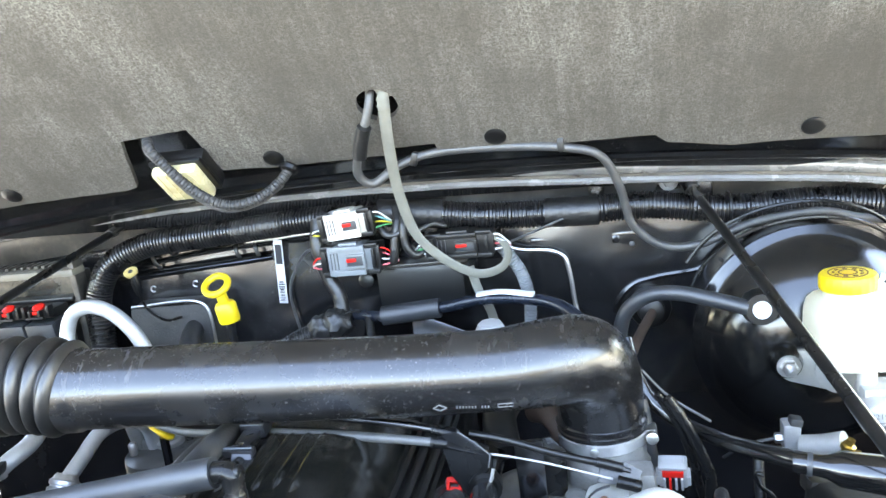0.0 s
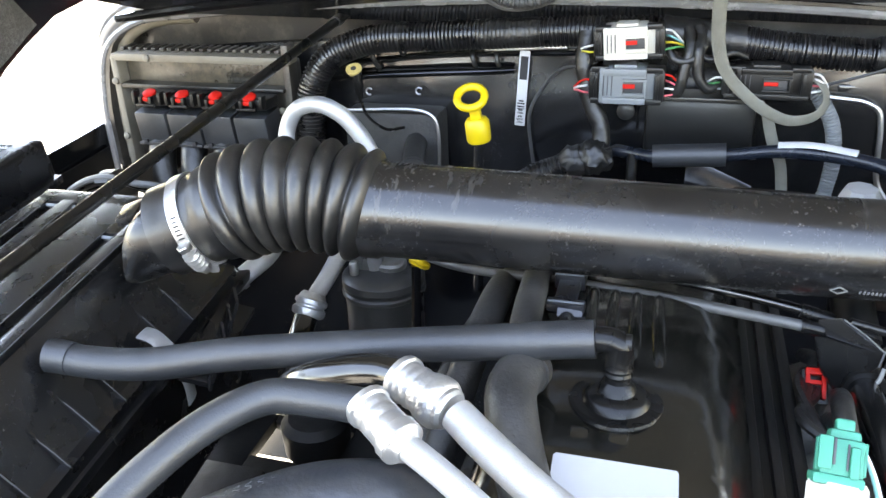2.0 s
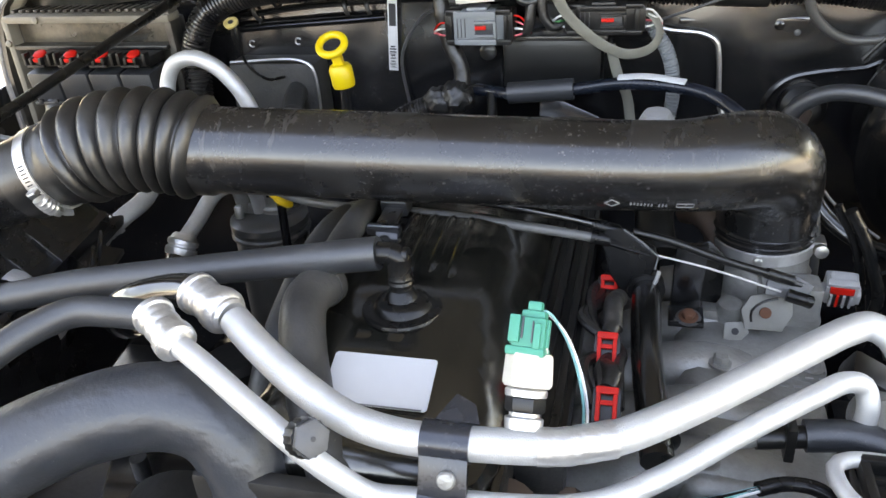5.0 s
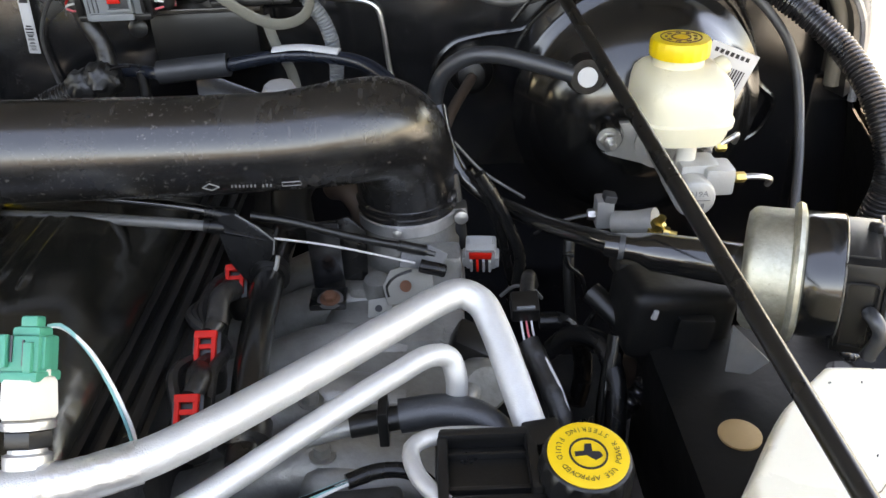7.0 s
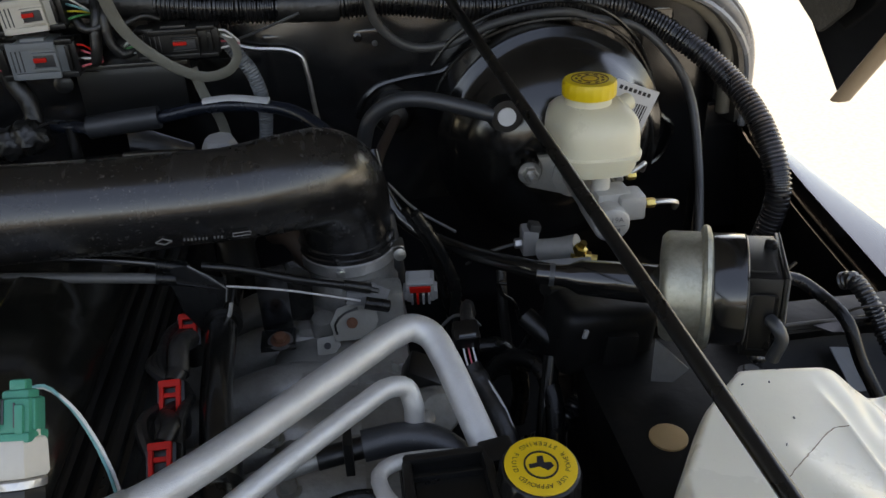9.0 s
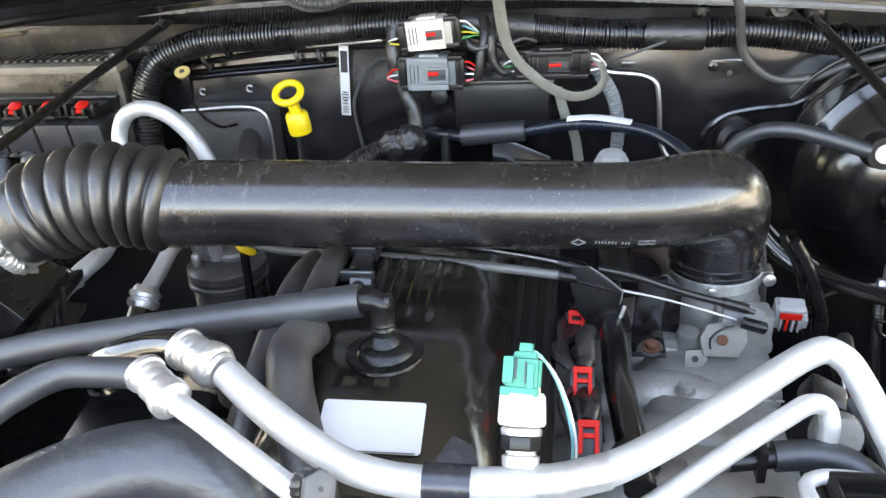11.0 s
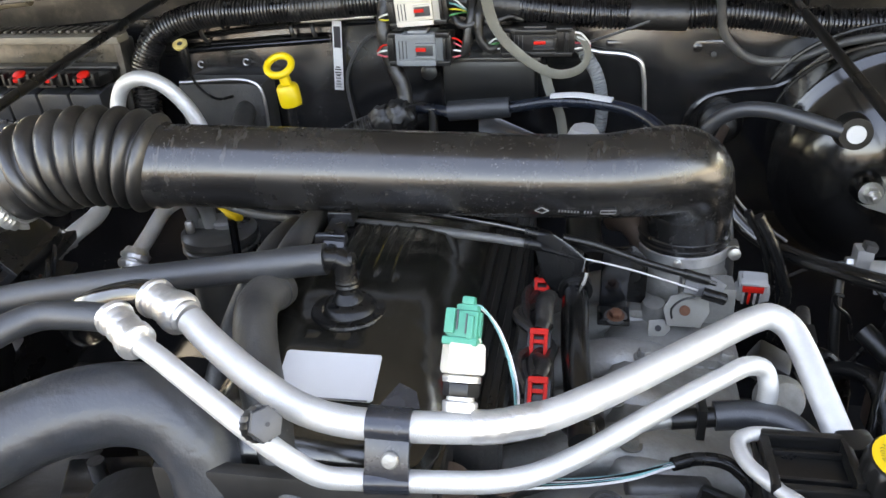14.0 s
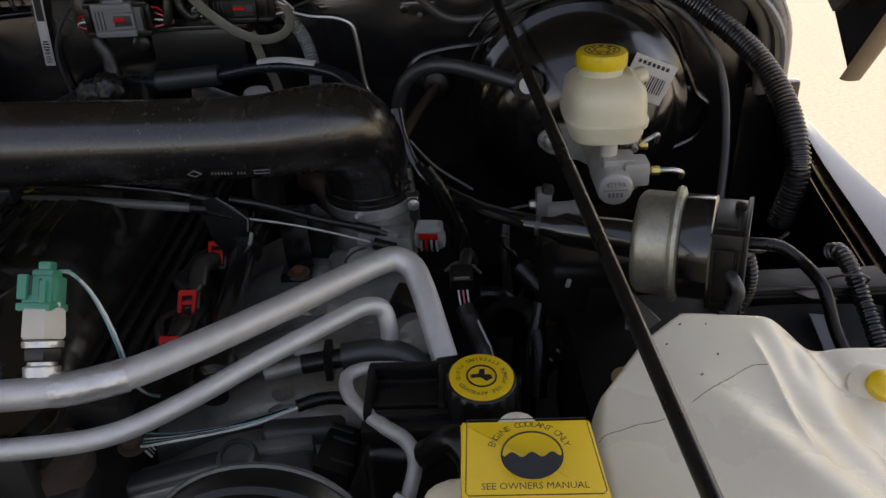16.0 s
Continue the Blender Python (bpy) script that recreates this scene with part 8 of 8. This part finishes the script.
    edge_ = [(-0.0300, 0.0178, 0), (0.0265, 0.0178, 0), (0.0328, -0.0165, 0), (0.0312, -0.0180, 0), (-0.0300, -0.0180, 0), (-0.0313, -0.0165, 0), (-0.0300, 0.0178, 0)]
    part("border", up(sweep(edge_, 0.0003, n=5, smooth=False)), "ink", cap)
coolant()

def washer():
    t = thing("washer_tank", "large cloudy white moulded washer fluid tank", "tank", (0.62, -0.30, 0.60))
    nx, ny = 190, 170
    x0, x1, y0, y1 = 0.436, 0.765, -0.60, -0.1765
    def top(x, y):
        sig = lambda q: 1 / (1 + math.exp(-max(-40, min(40, q))))
        left = float(np.interp(y, (-0.60, -0.30, -0.262, -0.212, -0.180), (0.438, 0.443, 0.452, 0.487, 0.524)))
        e, b = (x - left) / 0.016, (-0.1765 - y) / 0.010
        step = 0.611 - 0.10 * (y + 0.21)
        d = x - step
        h = 0.9405 - 0.034 * sig(d / 0.009) + 0.002 * math.exp(-((d + 0.014) / 0.013) ** 2) - 0.004 * math.exp(-((d - 0.020) / 0.013) ** 2)
        q = x - 0.560 + 0.5 * (y + 0.33)
        h += 0.004 * math.exp(-(q / 0.018) ** 2) * sig((-0.250 - y) / 0.014) - 0.006 * sig((q - 0.030) / 0.014) * sig((-0.27 - y) / 0.016) * sig(-d / 0.01)
        h -= 0.012 * sig((x - 0.665 - 0.2 * (y + 0.2)) / 0.006) * sig((-0.225 - y) / 0.01)
        fold = sig((-0.222 - y) / 0.006) * sig((y + 0.300) / 0.014)
        xr = 0.5735 + 0.06 * (y + 0.25) ** 2
        h += fold * (0.0042 * math.exp(-abs(x - xr) / 0.0030) - 0.0095 * sig((x - xr - 0.003) / 0.0020) * sig(-d / 0.006))
        x2 = 0.605 + 0.05 * (y + 0.20)
        f2 = sig((-0.196 - y) / 0.005) * sig((y + 0.238) / 0.006)
        h += f2 * (0.0035 * math.exp(-((x - x2 - 0.012) / 0.012) ** 2) - 0.0030 * math.exp(-((x - x2 + 0.004) / 0.006) ** 2))
        h += 0.003 * noise.noise(Vector((x * 16, y * 16, 1)))
        s = lambda q: 0 if q <= 0 else (1 if q >= 1 else math.sqrt(1 - (1 - q) ** 2))
        return 0.70 + (h - 0.70) * s(e) ** 0.6 * s(b) ** 0.6
    v = [(x0 + (x1 - x0) * i / nx, y0 + (y1 - y0) * j / ny, 0) for j in range(ny + 1) for i in range(nx + 1)]
    v = [(x, y, top(x, y)) for x, y, _ in v]
    f = [[j * (nx + 1) + i, j * (nx + 1) + i + 1, (j + 1) * (nx + 1) + i + 1, (j + 1) * (nx + 1) + i] for j in range(ny) for i in range(nx)]
    g = G().add(v, f)
    rim = [i for i in range(nx + 1)] + [(j + 1) * (nx + 1) - 1 for j in range(1, ny + 1)] + [ny * (nx + 1) + i for i in range(nx - 1, -1, -1)] + [j * (nx + 1) for j in range(ny - 1, 0, -1)]
    o = len(g.v)
    g.v += [(g.v[i][0], g.v[i][1], 0.55) for i in rim]
    n = len(rim)
    g.f += [[rim[k], rim[(k + 1) % n], o + (k + 1) % n, o + k] for k in range(n)]
    g.f.append([o + k for k in range(n)])
    part("body", g, "tank_plastic", t, angle=70)
    for run in (((0.4555, -0.3036), (0.4624, -0.300), (0.469, -0.2977), (0.4811, -0.2926), (0.4884, -0.2914), (0.4961, -0.2888)), ((0.5153, -0.2768), (0.5296, -0.2665), (0.5449, -0.2545), (0.5583, -0.2446), (0.5661, -0.2417), (0.5720, -0.2427))):
        line = [(x + 0.0004 * noise.noise(Vector((x * 700, 0, 0))), y + 0.0006 * noise.noise(Vector((x * 600, 3, 0))), 0) for x, y, _ in spline([(a, b, 0) for a, b in run], 0.002)]
        part("seam", sweep([(x, y, top(x, y)) for x, y, _ in line], 0.00042, n=6, step=0.002, radius=lambda s_, l: 0.75 + 0.6 * noise.noise(Vector((s_ * 220, l, 1)))), "tank_dirt", t, "dirty brown mould seam")
    for x, y, a in ((0.5282, -0.1987, 20), (0.5457, -0.1988, 70), (0.5144, -0.2192, 40), (0.5439, -0.2319, 80), (0.5576, -0.1867, 0), (0.5274, -0.2534, 55)):
        part("dirt_fleck", box((x, y, top(x, y) + 0.0003), (0.0015, 0.0007, 0.0007), 0.0001, (0, 0, a)), "ink", t)
    part("filler_plug", lathe([(0.009, 0), (0.0105, 0.002), (0.0105, 0.010), (0.007, 0.013), (0.003, 0.0135)], (0.6555, -0.2300, 0.9060), (0, -0.5, 1), n=16), "yellow", t, "small yellow plug")
    part("filler_collar", lathe([(0.020, -0.02), (0.020, 0), (0.014, 0.004)], (0.6555, -0.2300, 0.9060), (0, -0.5, 1), n=24), "tank_plastic", t)
washer()

rw = thing("fender_loom", "black cable and ribbed loom dropping beside the inner fender", "wiring harness", (0.735, -0.08, 0.78))
part("cable", sweep([(0.632, -0.025, 0.902), (0.646, -0.030, 0.904), (0.665, -0.032, 0.901), (0.680, -0.042, 0.892), (0.6890, -0.0700, 0.884), (0.697, -0.091, 0.8535), (0.707, -0.119, 0.823), (0.708, -0.15, 0.79)], 0.0056, n=12), "rubber_black", rw)
part("loom", sweep([(0.7150, -0.022, 0.888), (0.7180, -0.030, 0.893), (0.7225, -0.046, 0.886), (0.730, -0.068, 0.8625), (0.737, -0.1135, 0.828), (0.742, -0.17, 0.804)], 0.0074, n=12, step=0.0012, radius=corrugated(0.004, 0.08)), "loom_plastic", rw, angle=25)
part("tie", sweep([(0.712 + 0.020 * math.cos(a), -0.062 - 0.004 * math.sin(a), 0.882 + 0.009 * math.sin(a)) for a in np.linspace(0, 6.2, 18)], 0.0012, n=6), "black_plastic", rw)
part("branch", sweep([(0.618, -0.078, 0.922), (0.622, -0.082, 0.906), (0.623, -0.080, 0.888), (0.620, -0.074, 0.866)], 0.0050, n=10, step=0.0012, radius=corrugated(0.0036, 0.09)), "loom_plastic", rw)
part("branch", sweep([(0.590, -0.092, 0.888), (0.598, -0.098, 0.878), (0.606, -0.094, 0.874), (0.614, -0.086, 0.876)], 0.0040, n=10, step=0.0012, radius=corrugated(0.0036, 0.09)), "loom_plastic", rw)
part("wire", sweep([(0.640, 0.00, 0.886), (0.660, -0.004, 0.880), (0.672, 0.004, 0.882), (0.690, 0.012, 0.890)], 0.0018, n=6), "black_plastic", rw)

wh = thing("wheelhouse_panel", "glossy black curved wheelhouse panel with a folded flange", "panel", (0.68, -0.08, 0.76))
def wheelhouse():
    secs = []
    for i in range(15):
        x = 0.612 + 0.150 * i / 14
        sag = 0.010 * math.cos(math.pi * (i / 14 - 0.45)) - 0.006
        prof = [(-0.012, 0.860), (-0.018, 0.8690), (-0.046, 0.8702), (-0.052, 0.8690), (-0.0535, 0.8655), (-0.050, 0.8600), (-0.046, 0.850), (-0.050, 0.840), (-0.064, 0.828), (-0.090, 0.816), (-0.130, 0.806), (-0.20, 0.798)]
        rim = [(x, y, z + sag * min(1, max(0, (0.862 - z) / 0.03))) for y, z in prof]
        secs.append(rim + [(px_, py_, pz_ - 0.004) for px_, py_, pz_ in rim[::-1]])
    part("panel", loft(secs), "dull_black", wh, angle=35)
    part("flange_edge", sweep([(0.622, -0.0535, 0.8705), (0.66, -0.0535, 0.8712), (0.70, -0.0530, 0.8705), (0.735, -0.0520, 0.8695)], 0.0016, n=8), "panel_grey", wh, "worn folded edge")
    part("corner_tab", prism([(0, 0), (0.030, 0.004), (0.034, -0.012), (0.012, -0.010)], 0.002, pose(0.672, -0.0560, 0.8700, 10, 0, 0)), "panel_grey", wh)
    part("label", loft([[(0.6886, -0.060, 0.8477), (0.7060, -0.060, 0.8451), (0.7120, -0.091, 0.8225), (0.6960, -0.091, 0.8230)], [(0.6886, -0.0605, 0.8487), (0.7060, -0.0605, 0.8461), (0.7120, -0.0915, 0.8235), (0.6960, -0.0915, 0.8240)]]), "grey_plastic", wh, "pale blue-grey sticker")
wheelhouse()

# ---------------- air box ----------------
AB = Matrix.Translation((-0.378, 0.008, 0.9990)) @ Euler((radians(8.5), 0, 0)).to_matrix().to_4x4()
def airbox():
    t = thing("air_box", "black plastic air filter box with a ribbed lid", "air box", (-0.43, -0.2, 0.70))
    L = 0.328
    pt = lambda x, y, z: AB @ Vector((x, y, z))
    def ring(y, top, k):
        pr = [(-0.160, -0.085), (-0.160, -0.074), (-0.154, -0.072), (-0.148, -0.05), (-0.142, -0.012 + top), (-0.136, top - 0.004), (-0.06, top - 0.003), (-0.004, top - 0.004), (0.004, top - 0.012), (0.018, -0.050), (0.032, -0.072), (0.040, -0.074), (0.040, -0.085)]
        return [pt(-0.06 + (x + 0.06) * k, y, min(z, top)) for x, z in pr]
    rows = [ring(0.012, -0.06, 0.96), ring(0.006, -0.015, 0.985), ring(-0.004, -0.002, 1.0), ring(-0.05, 0, 1), ring(-0.2, 0, 1), ring(-L + 0.03, 0, 1), ring(-L + 0.012, -0.006, 0.99), ring(-L, -0.03, 0.97), ring(-L - 0.012, -0.072, 0.965)]
    lid = part("lid", loft(rows), "airbox_plastic", t, "ribbed glossy black lid", angle=32)
    # raised lands between long grooves
    for x0, x1 in ((-0.132, -0.1175), (-0.1045, -0.0895), (-0.0765, -0.0295), (-0.0165, -0.004)):
        part("lid_rib", box(((x0 + x1) / 2, -L / 2, -0.0020), (x1 - x0, L - 0.030, 0.010), 0.0012).moved(AB), "airbox_plastic", lid)
        # Thin worn line along both edges of the land.
        for x in (x0, x1):
            part("worn_edge", sweep([pt(x, -0.030, 0.0026), pt(x, -L / 2, 0.0027), pt(x, -L + 0.030, 0.0026)], 0.00045, n=5, step=0.05), "edge_grey", lid)
    part("lid_rib", box((-0.068, -0.010, -0.0020), (0.128, 0.020, 0.010), 0.0025).moved(AB), "airbox_plastic", lid)
    part("lid_rib", box((-0.068, -L + 0.014, -0.0020), (0.128, 0.022, 0.010), 0.0025).moved(AB), "airbox_plastic", lid)
    part("lid_rib", box((-0.023, -0.038, -0.0020), (0.020, 0.046, 0.010), 0.0025).moved(AB), "airbox_plastic", lid)
    # Groove ends in grey plastic: their reflection is put into the colour.
    for x, y in ((-0.111, -0.0225), (-0.083, -0.0225), (-0.023, -0.0635)):
        part("rib_end", box((x, y, -0.0008), (0.013, 0.003, 0.005), 0.0008, (35, 0, 0)).moved(AB), "grey_plastic", lid)
    for k in range(8):
        y = -0.070 - 0.033 * k
        gs = part("gusset", prism([(0, 0), (0.026, -0.034), (0.0, -0.034)], 0.002, AB @ pose(0.014, y, -0.040, 90, 0, 0)), "airbox_plastic", lid)
        # The highlight on the gusset's edge, painted as a pale line.
        part("worn_edge", sweep([pt(0.0175 + 0.002 * (k % 3), y, -0.0440 - 0.003 * (k % 3)), pt(0.030, y, -0.0600), pt(0.040, y, -0.0730)], 0.0005, n=5), "edge_grey", gs)
    for k in range(5):
        part("gusset", box((-0.122 + 0.030 * k, -L - 0.012, -0.048), (0.0025, 0.026, 0.046), 0.0006).moved(AB), "airbox_plastic", lid)
    part("front_ledge", box((-0.060, -L - 0.012, -0.074), (0.195, 0.044, 0.006), 0.0015).moved(AB), "airbox_plastic", lid)
    part("lower_box", box((-0.060, -L / 2, -0.160), (0.174, L + 0.02, 0.14), 0.012).moved(AB), "airbox_plastic", t)
    part("flange", box((-0.060, -L / 2, -0.090), (0.208, L + 0.050, 0.010), 0.003).moved(AB), "airbox_plastic", t)
    for y in (-0.118, -0.290):
        part("spring_clip", sweep([pt(0.028, y, -0.050), pt(0.037, y, -0.052), pt(0.050, y, -0.068), pt(0.057, y, -0.092), pt(0.055, y, -0.118)], 0.0085, n=10, flat=0.18, step=0.004, up=(1, 0, 1)), "dull_alu", t, "bent steel spring clip")
    # outlet neck towards the bellows
    secs = []
    for x, y0, z0, hy, hz, e in ((-0.366, -0.060, 0.996, 0.033, 0.029, 0.75), (-0.363, -0.060, 0.9965, 0.038, 0.034, 0.75), (-0.356, -0.061, 0.999, 0.039, 0.0360, 0.8), (-0.348, -0.0615, 1.002, 0.038, 0.0365, 0.9), (-0.340, -0.0620, 1.0045, 0.0355, 0.0355, 1.0), (-0.328, -0.061, 1.008, 0.035, 0.035, 1.0)):
        secs.append([(x + 0.3 * (z0 - 0.97) + 0.010 * math.sin(a), y0 + hy * math.copysign(abs(math.cos(a)) ** e, math.cos(a)), z0 + hz * math.copysign(abs(math.sin(a)) ** e, math.sin(a))) for a in np.linspace(0, 2 * math.pi, 40, endpoint=False)])
    part("outlet", loft(secs), "airbox_plastic", t, angle=50)
    part("outlet_lug", box((-0.364, -0.066, 1.020), (0.020, 0.024, 0.008), 0.003, (12, -20, 10)), "airbox_plastic", t)
    for k in range(4):
        part("box_bracket", box((-0.312 + 0.006 * k, -0.030 - 0.022 * k, 0.918 - 0.004 * k), (0.003, 0.030, 0.030), 0.0008, (0, 20, 35)), "airbox_plastic", t)
    part("box_bracket", box((-0.315, -0.055, 0.900), (0.030, 0.10, 0.006), 0.001, (8, 12, 8)), "airbox_plastic", t)
airbox()

# ---------------- fuse box ----------------
def fuse_box():
    t = thing("fuse_box", "black power fuse box with a rounded lid", "fuse box", (-0.668, 0.0, 0.80))
    F = Matrix.Translation((-0.668, 0.134, 1.0055)) @ Euler((radians(6.7), 0, 0)).to_matrix().to_4x4()
    part("lid", box((0, -0.152, -0.025), (0.092, 0.305, 0.050), 0.009, seg=3).moved(F), "airbox_plastic", t, "glossy black lid")
    part("base", box((0, -0.152, -0.115), (0.086, 0.295, 0.13), 0.008).moved(F), "black_plastic", t)
    part("skirt", box((0, -0.152, -0.052), (0.098, 0.312, 0.010), 0.003).moved(F), "airbox_plastic", t)
    part("latch", box((0.050, -0.26, -0.062), (0.014, 0.05, 0.035), 0.004).moved(F), "black_plastic", t)
    part("latch", box((0.012, 0.006, -0.045), (0.04, 0.014, 0.035), 0.004).moved(F), "black_plastic", t)
    part("cable_end", sweep([(-0.628, 0.036, 0.944), (-0.624, 0.040, 0.938), (-0.622, 0.044, 0.928)], 0.0034, n=8), "orange", t, "small orange cable end")
    for r_ in range(4):
        for k in range(6):
            part("print_bar", box((-0.024 + 0.009 * k, -0.055 + 0.010 * r_, 0.0004), (0.006, 0.0022, 0.0008), 0).moved(F), "faint_ink", t)
fuse_box()
fp = thing("fuse_box_bracket", "dark brown bracket rail beside the fuse box", "bracket", (-0.62, 0.25, 0.92))
part("rail", box((-0.606, 0.255, 0.915), (0.012, 0.15, 0.030), 0.004, (6, 0, -12)), "brown_paint", fp)
bcab = thing("cable_bundle", "grey and black cables looping behind the air box", "cable", (-0.50, 0.07, 0.90))
for k, cm_ in enumerate(("light_cable", "rubber_black", "grey_cable", "rubber_black", "light_cable")):
    o = 0.0062 * k
    part("cable", sweep([(-0.570, 0.075 + o, 0.930), (-0.5420, 0.062 + o, 0.972 - 0.3 * o), (-0.5167, 0.060 + o, 0.9880 - 0.5 * o), (-0.4895, 0.060 + o, 0.9950 - 0.6 * o), (-0.4569, 0.062 + 0.8 * o, 0.9900 - 0.7 * o), (-0.430, 0.064 + 0.8 * o, 0.9870 - 0.8 * o), (-0.408, 0.070 + o, 0.970), (-0.395, 0.080 + o, 0.93)], 0.0036, n=8), cm_, bcab)
part("tape", sweep([(-0.500, 0.070, 0.9900), (-0.485, 0.070, 0.9915)], 0.0150, n=12, flat=0.5, up=(0, 0, 1)), "cloth_tape", bcab)

# ---------------- engine control module ----------------
def ecu():
    t = thing("control_module", "dusty aluminium engine control module with four plugs", "control module", (-0.54, 0.36, 0.88))
    y = 0.352
    part("case", box((-0.546, y + 0.012, 0.965), (0.246, 0.03, 0.165), 0.005), "dusty_paint", t)
    part("top_rail", box((-0.544, y - 0.008, 1.051), (0.254, 0.03, 0.010), 0.003, (0, 0, 0)), "dusty_rail", t, "pale dusty top flange")
    for k in range(21):
        part("fin", box((-0.664 + 0.0118 * k, y + 0.010, 1.0585), (0.006, 0.03, 0.004), 0.001), "dusty_paint", t)
    part("side_rail", box((-0.668, y - 0.008, 0.970), (0.010, 0.03, 0.165), 0.003), "dusty_rail", t)
    part("side_rail", box((-0.424, y - 0.004, 0.985), (0.010, 0.024, 0.17), 0.003), "dusty_paint", t)
    part("panel", box((-0.543, y + 0.001, 1.031), (0.236, 0.010, 0.030), 0.003), "ecu_plate", t, "dark inset plate, brown with dust")
    part("ledge", box((-0.545, y - 0.012, 1.014), (0.236, 0.022, 0.006), 0.002), "black_plastic", t)
    for x, z in ((-0.615, 1.051), (-0.668, 1.02), (-0.668, 0.945), (-0.655, 0.905), (-0.430, 0.99)):
        part("screw", lathe([(0.0045, 0), (0.0045, 0.003), (0.0025, 0.004)], (x, y - 0.024, z), (0, -1, 0.2), n=14), "dusty_rail", t)
    return t
ecu()
def module_plug(x):
    t = thing("module_plug", "black module plug with a red lock tab", "connector", (x, 0.31, 0.95), group="module plugs")
    part("lever", box((x, 0.312, 1.005), (0.041, 0.036, 0.014), 0.004), "black_plastic", t)
    part("shell", box((x, 0.308, 0.972), (0.0445, 0.042, 0.046), 0.004, (8, 0, 0)), "hose_rubber", t)
    part("tab", lathe([(0.0078, 0), (0.0088, 0.0015), (0.0084, 0.0035), (0.0060, 0.0052), (0.002, 0.0058)], (x - 0.002, 0.298, 1.0125), (0, -0.35, 1), n=20), "red", t, "rounded red lock tab")
    part("tab_foot", box((x - 0.002, 0.2885, 1.0090), (0.008, 0.005, 0.005), 0.001), "red", t)
    for o in (-0.0085, 0.0055):
        part("tab_guard", box((x + o, 0.2875, 1.0075), (0.004, 0.007, 0.010), 0.001), "black_plastic", t)
    part("tab_guard", box((x - 0.0015, 0.2855, 1.0020), (0.026, 0.005, 0.003), 0.0008), "black_plastic", t)
    for o in (-0.012, 0.012):
        part("shell_notch", box((x + o, 0.2862, 0.9535), (0.006, 0.004, 0.006), 0.0008), "ink", t)
    part("lip", box((x, 0.288, 0.951), (0.0445, 0.006, 0.004), 0.001), "hose_rubber", t)
    part("latch", box((x - 0.019, 0.292, 1.010), (0.004, 0.012, 0.016), 0.001), "black_plastic", t)
    part("latch", box((x + 0.018, 0.292, 1.010), (0.004, 0.012, 0.016), 0.001), "black_plastic", t)
    part("loom", sweep([(x, 0.305, 0.950), (x + 0.004, 0.29, 0.925), (x + 0.012, 0.28, 0.89), (x + 0.02, 0.28, 0.84)], 0.017, n=14), "cloth_tape", t)
    return t
for x in (-0.596, -0.549, -0.502, -0.455):
    module_plug(x)
lb = thing("barcode_label", "white barcode label below the module plugs", "label", (-0.49, 0.29, 0.90))
part("sheet", box((-0.488, 0.268, 0.922), (0.045, 0.0015, 0.040), 0.0004, (-20, 0, 0)), "paper", lb)
for k in range(10):
    part("print_bar", box((-0.507 + 0.0042 * k, 0.2665, 0.920), (0.0012 if k % 3 else 0.0022, 0.0008, 0.026), 0, (-20, 0, 0)), "ink", lb)
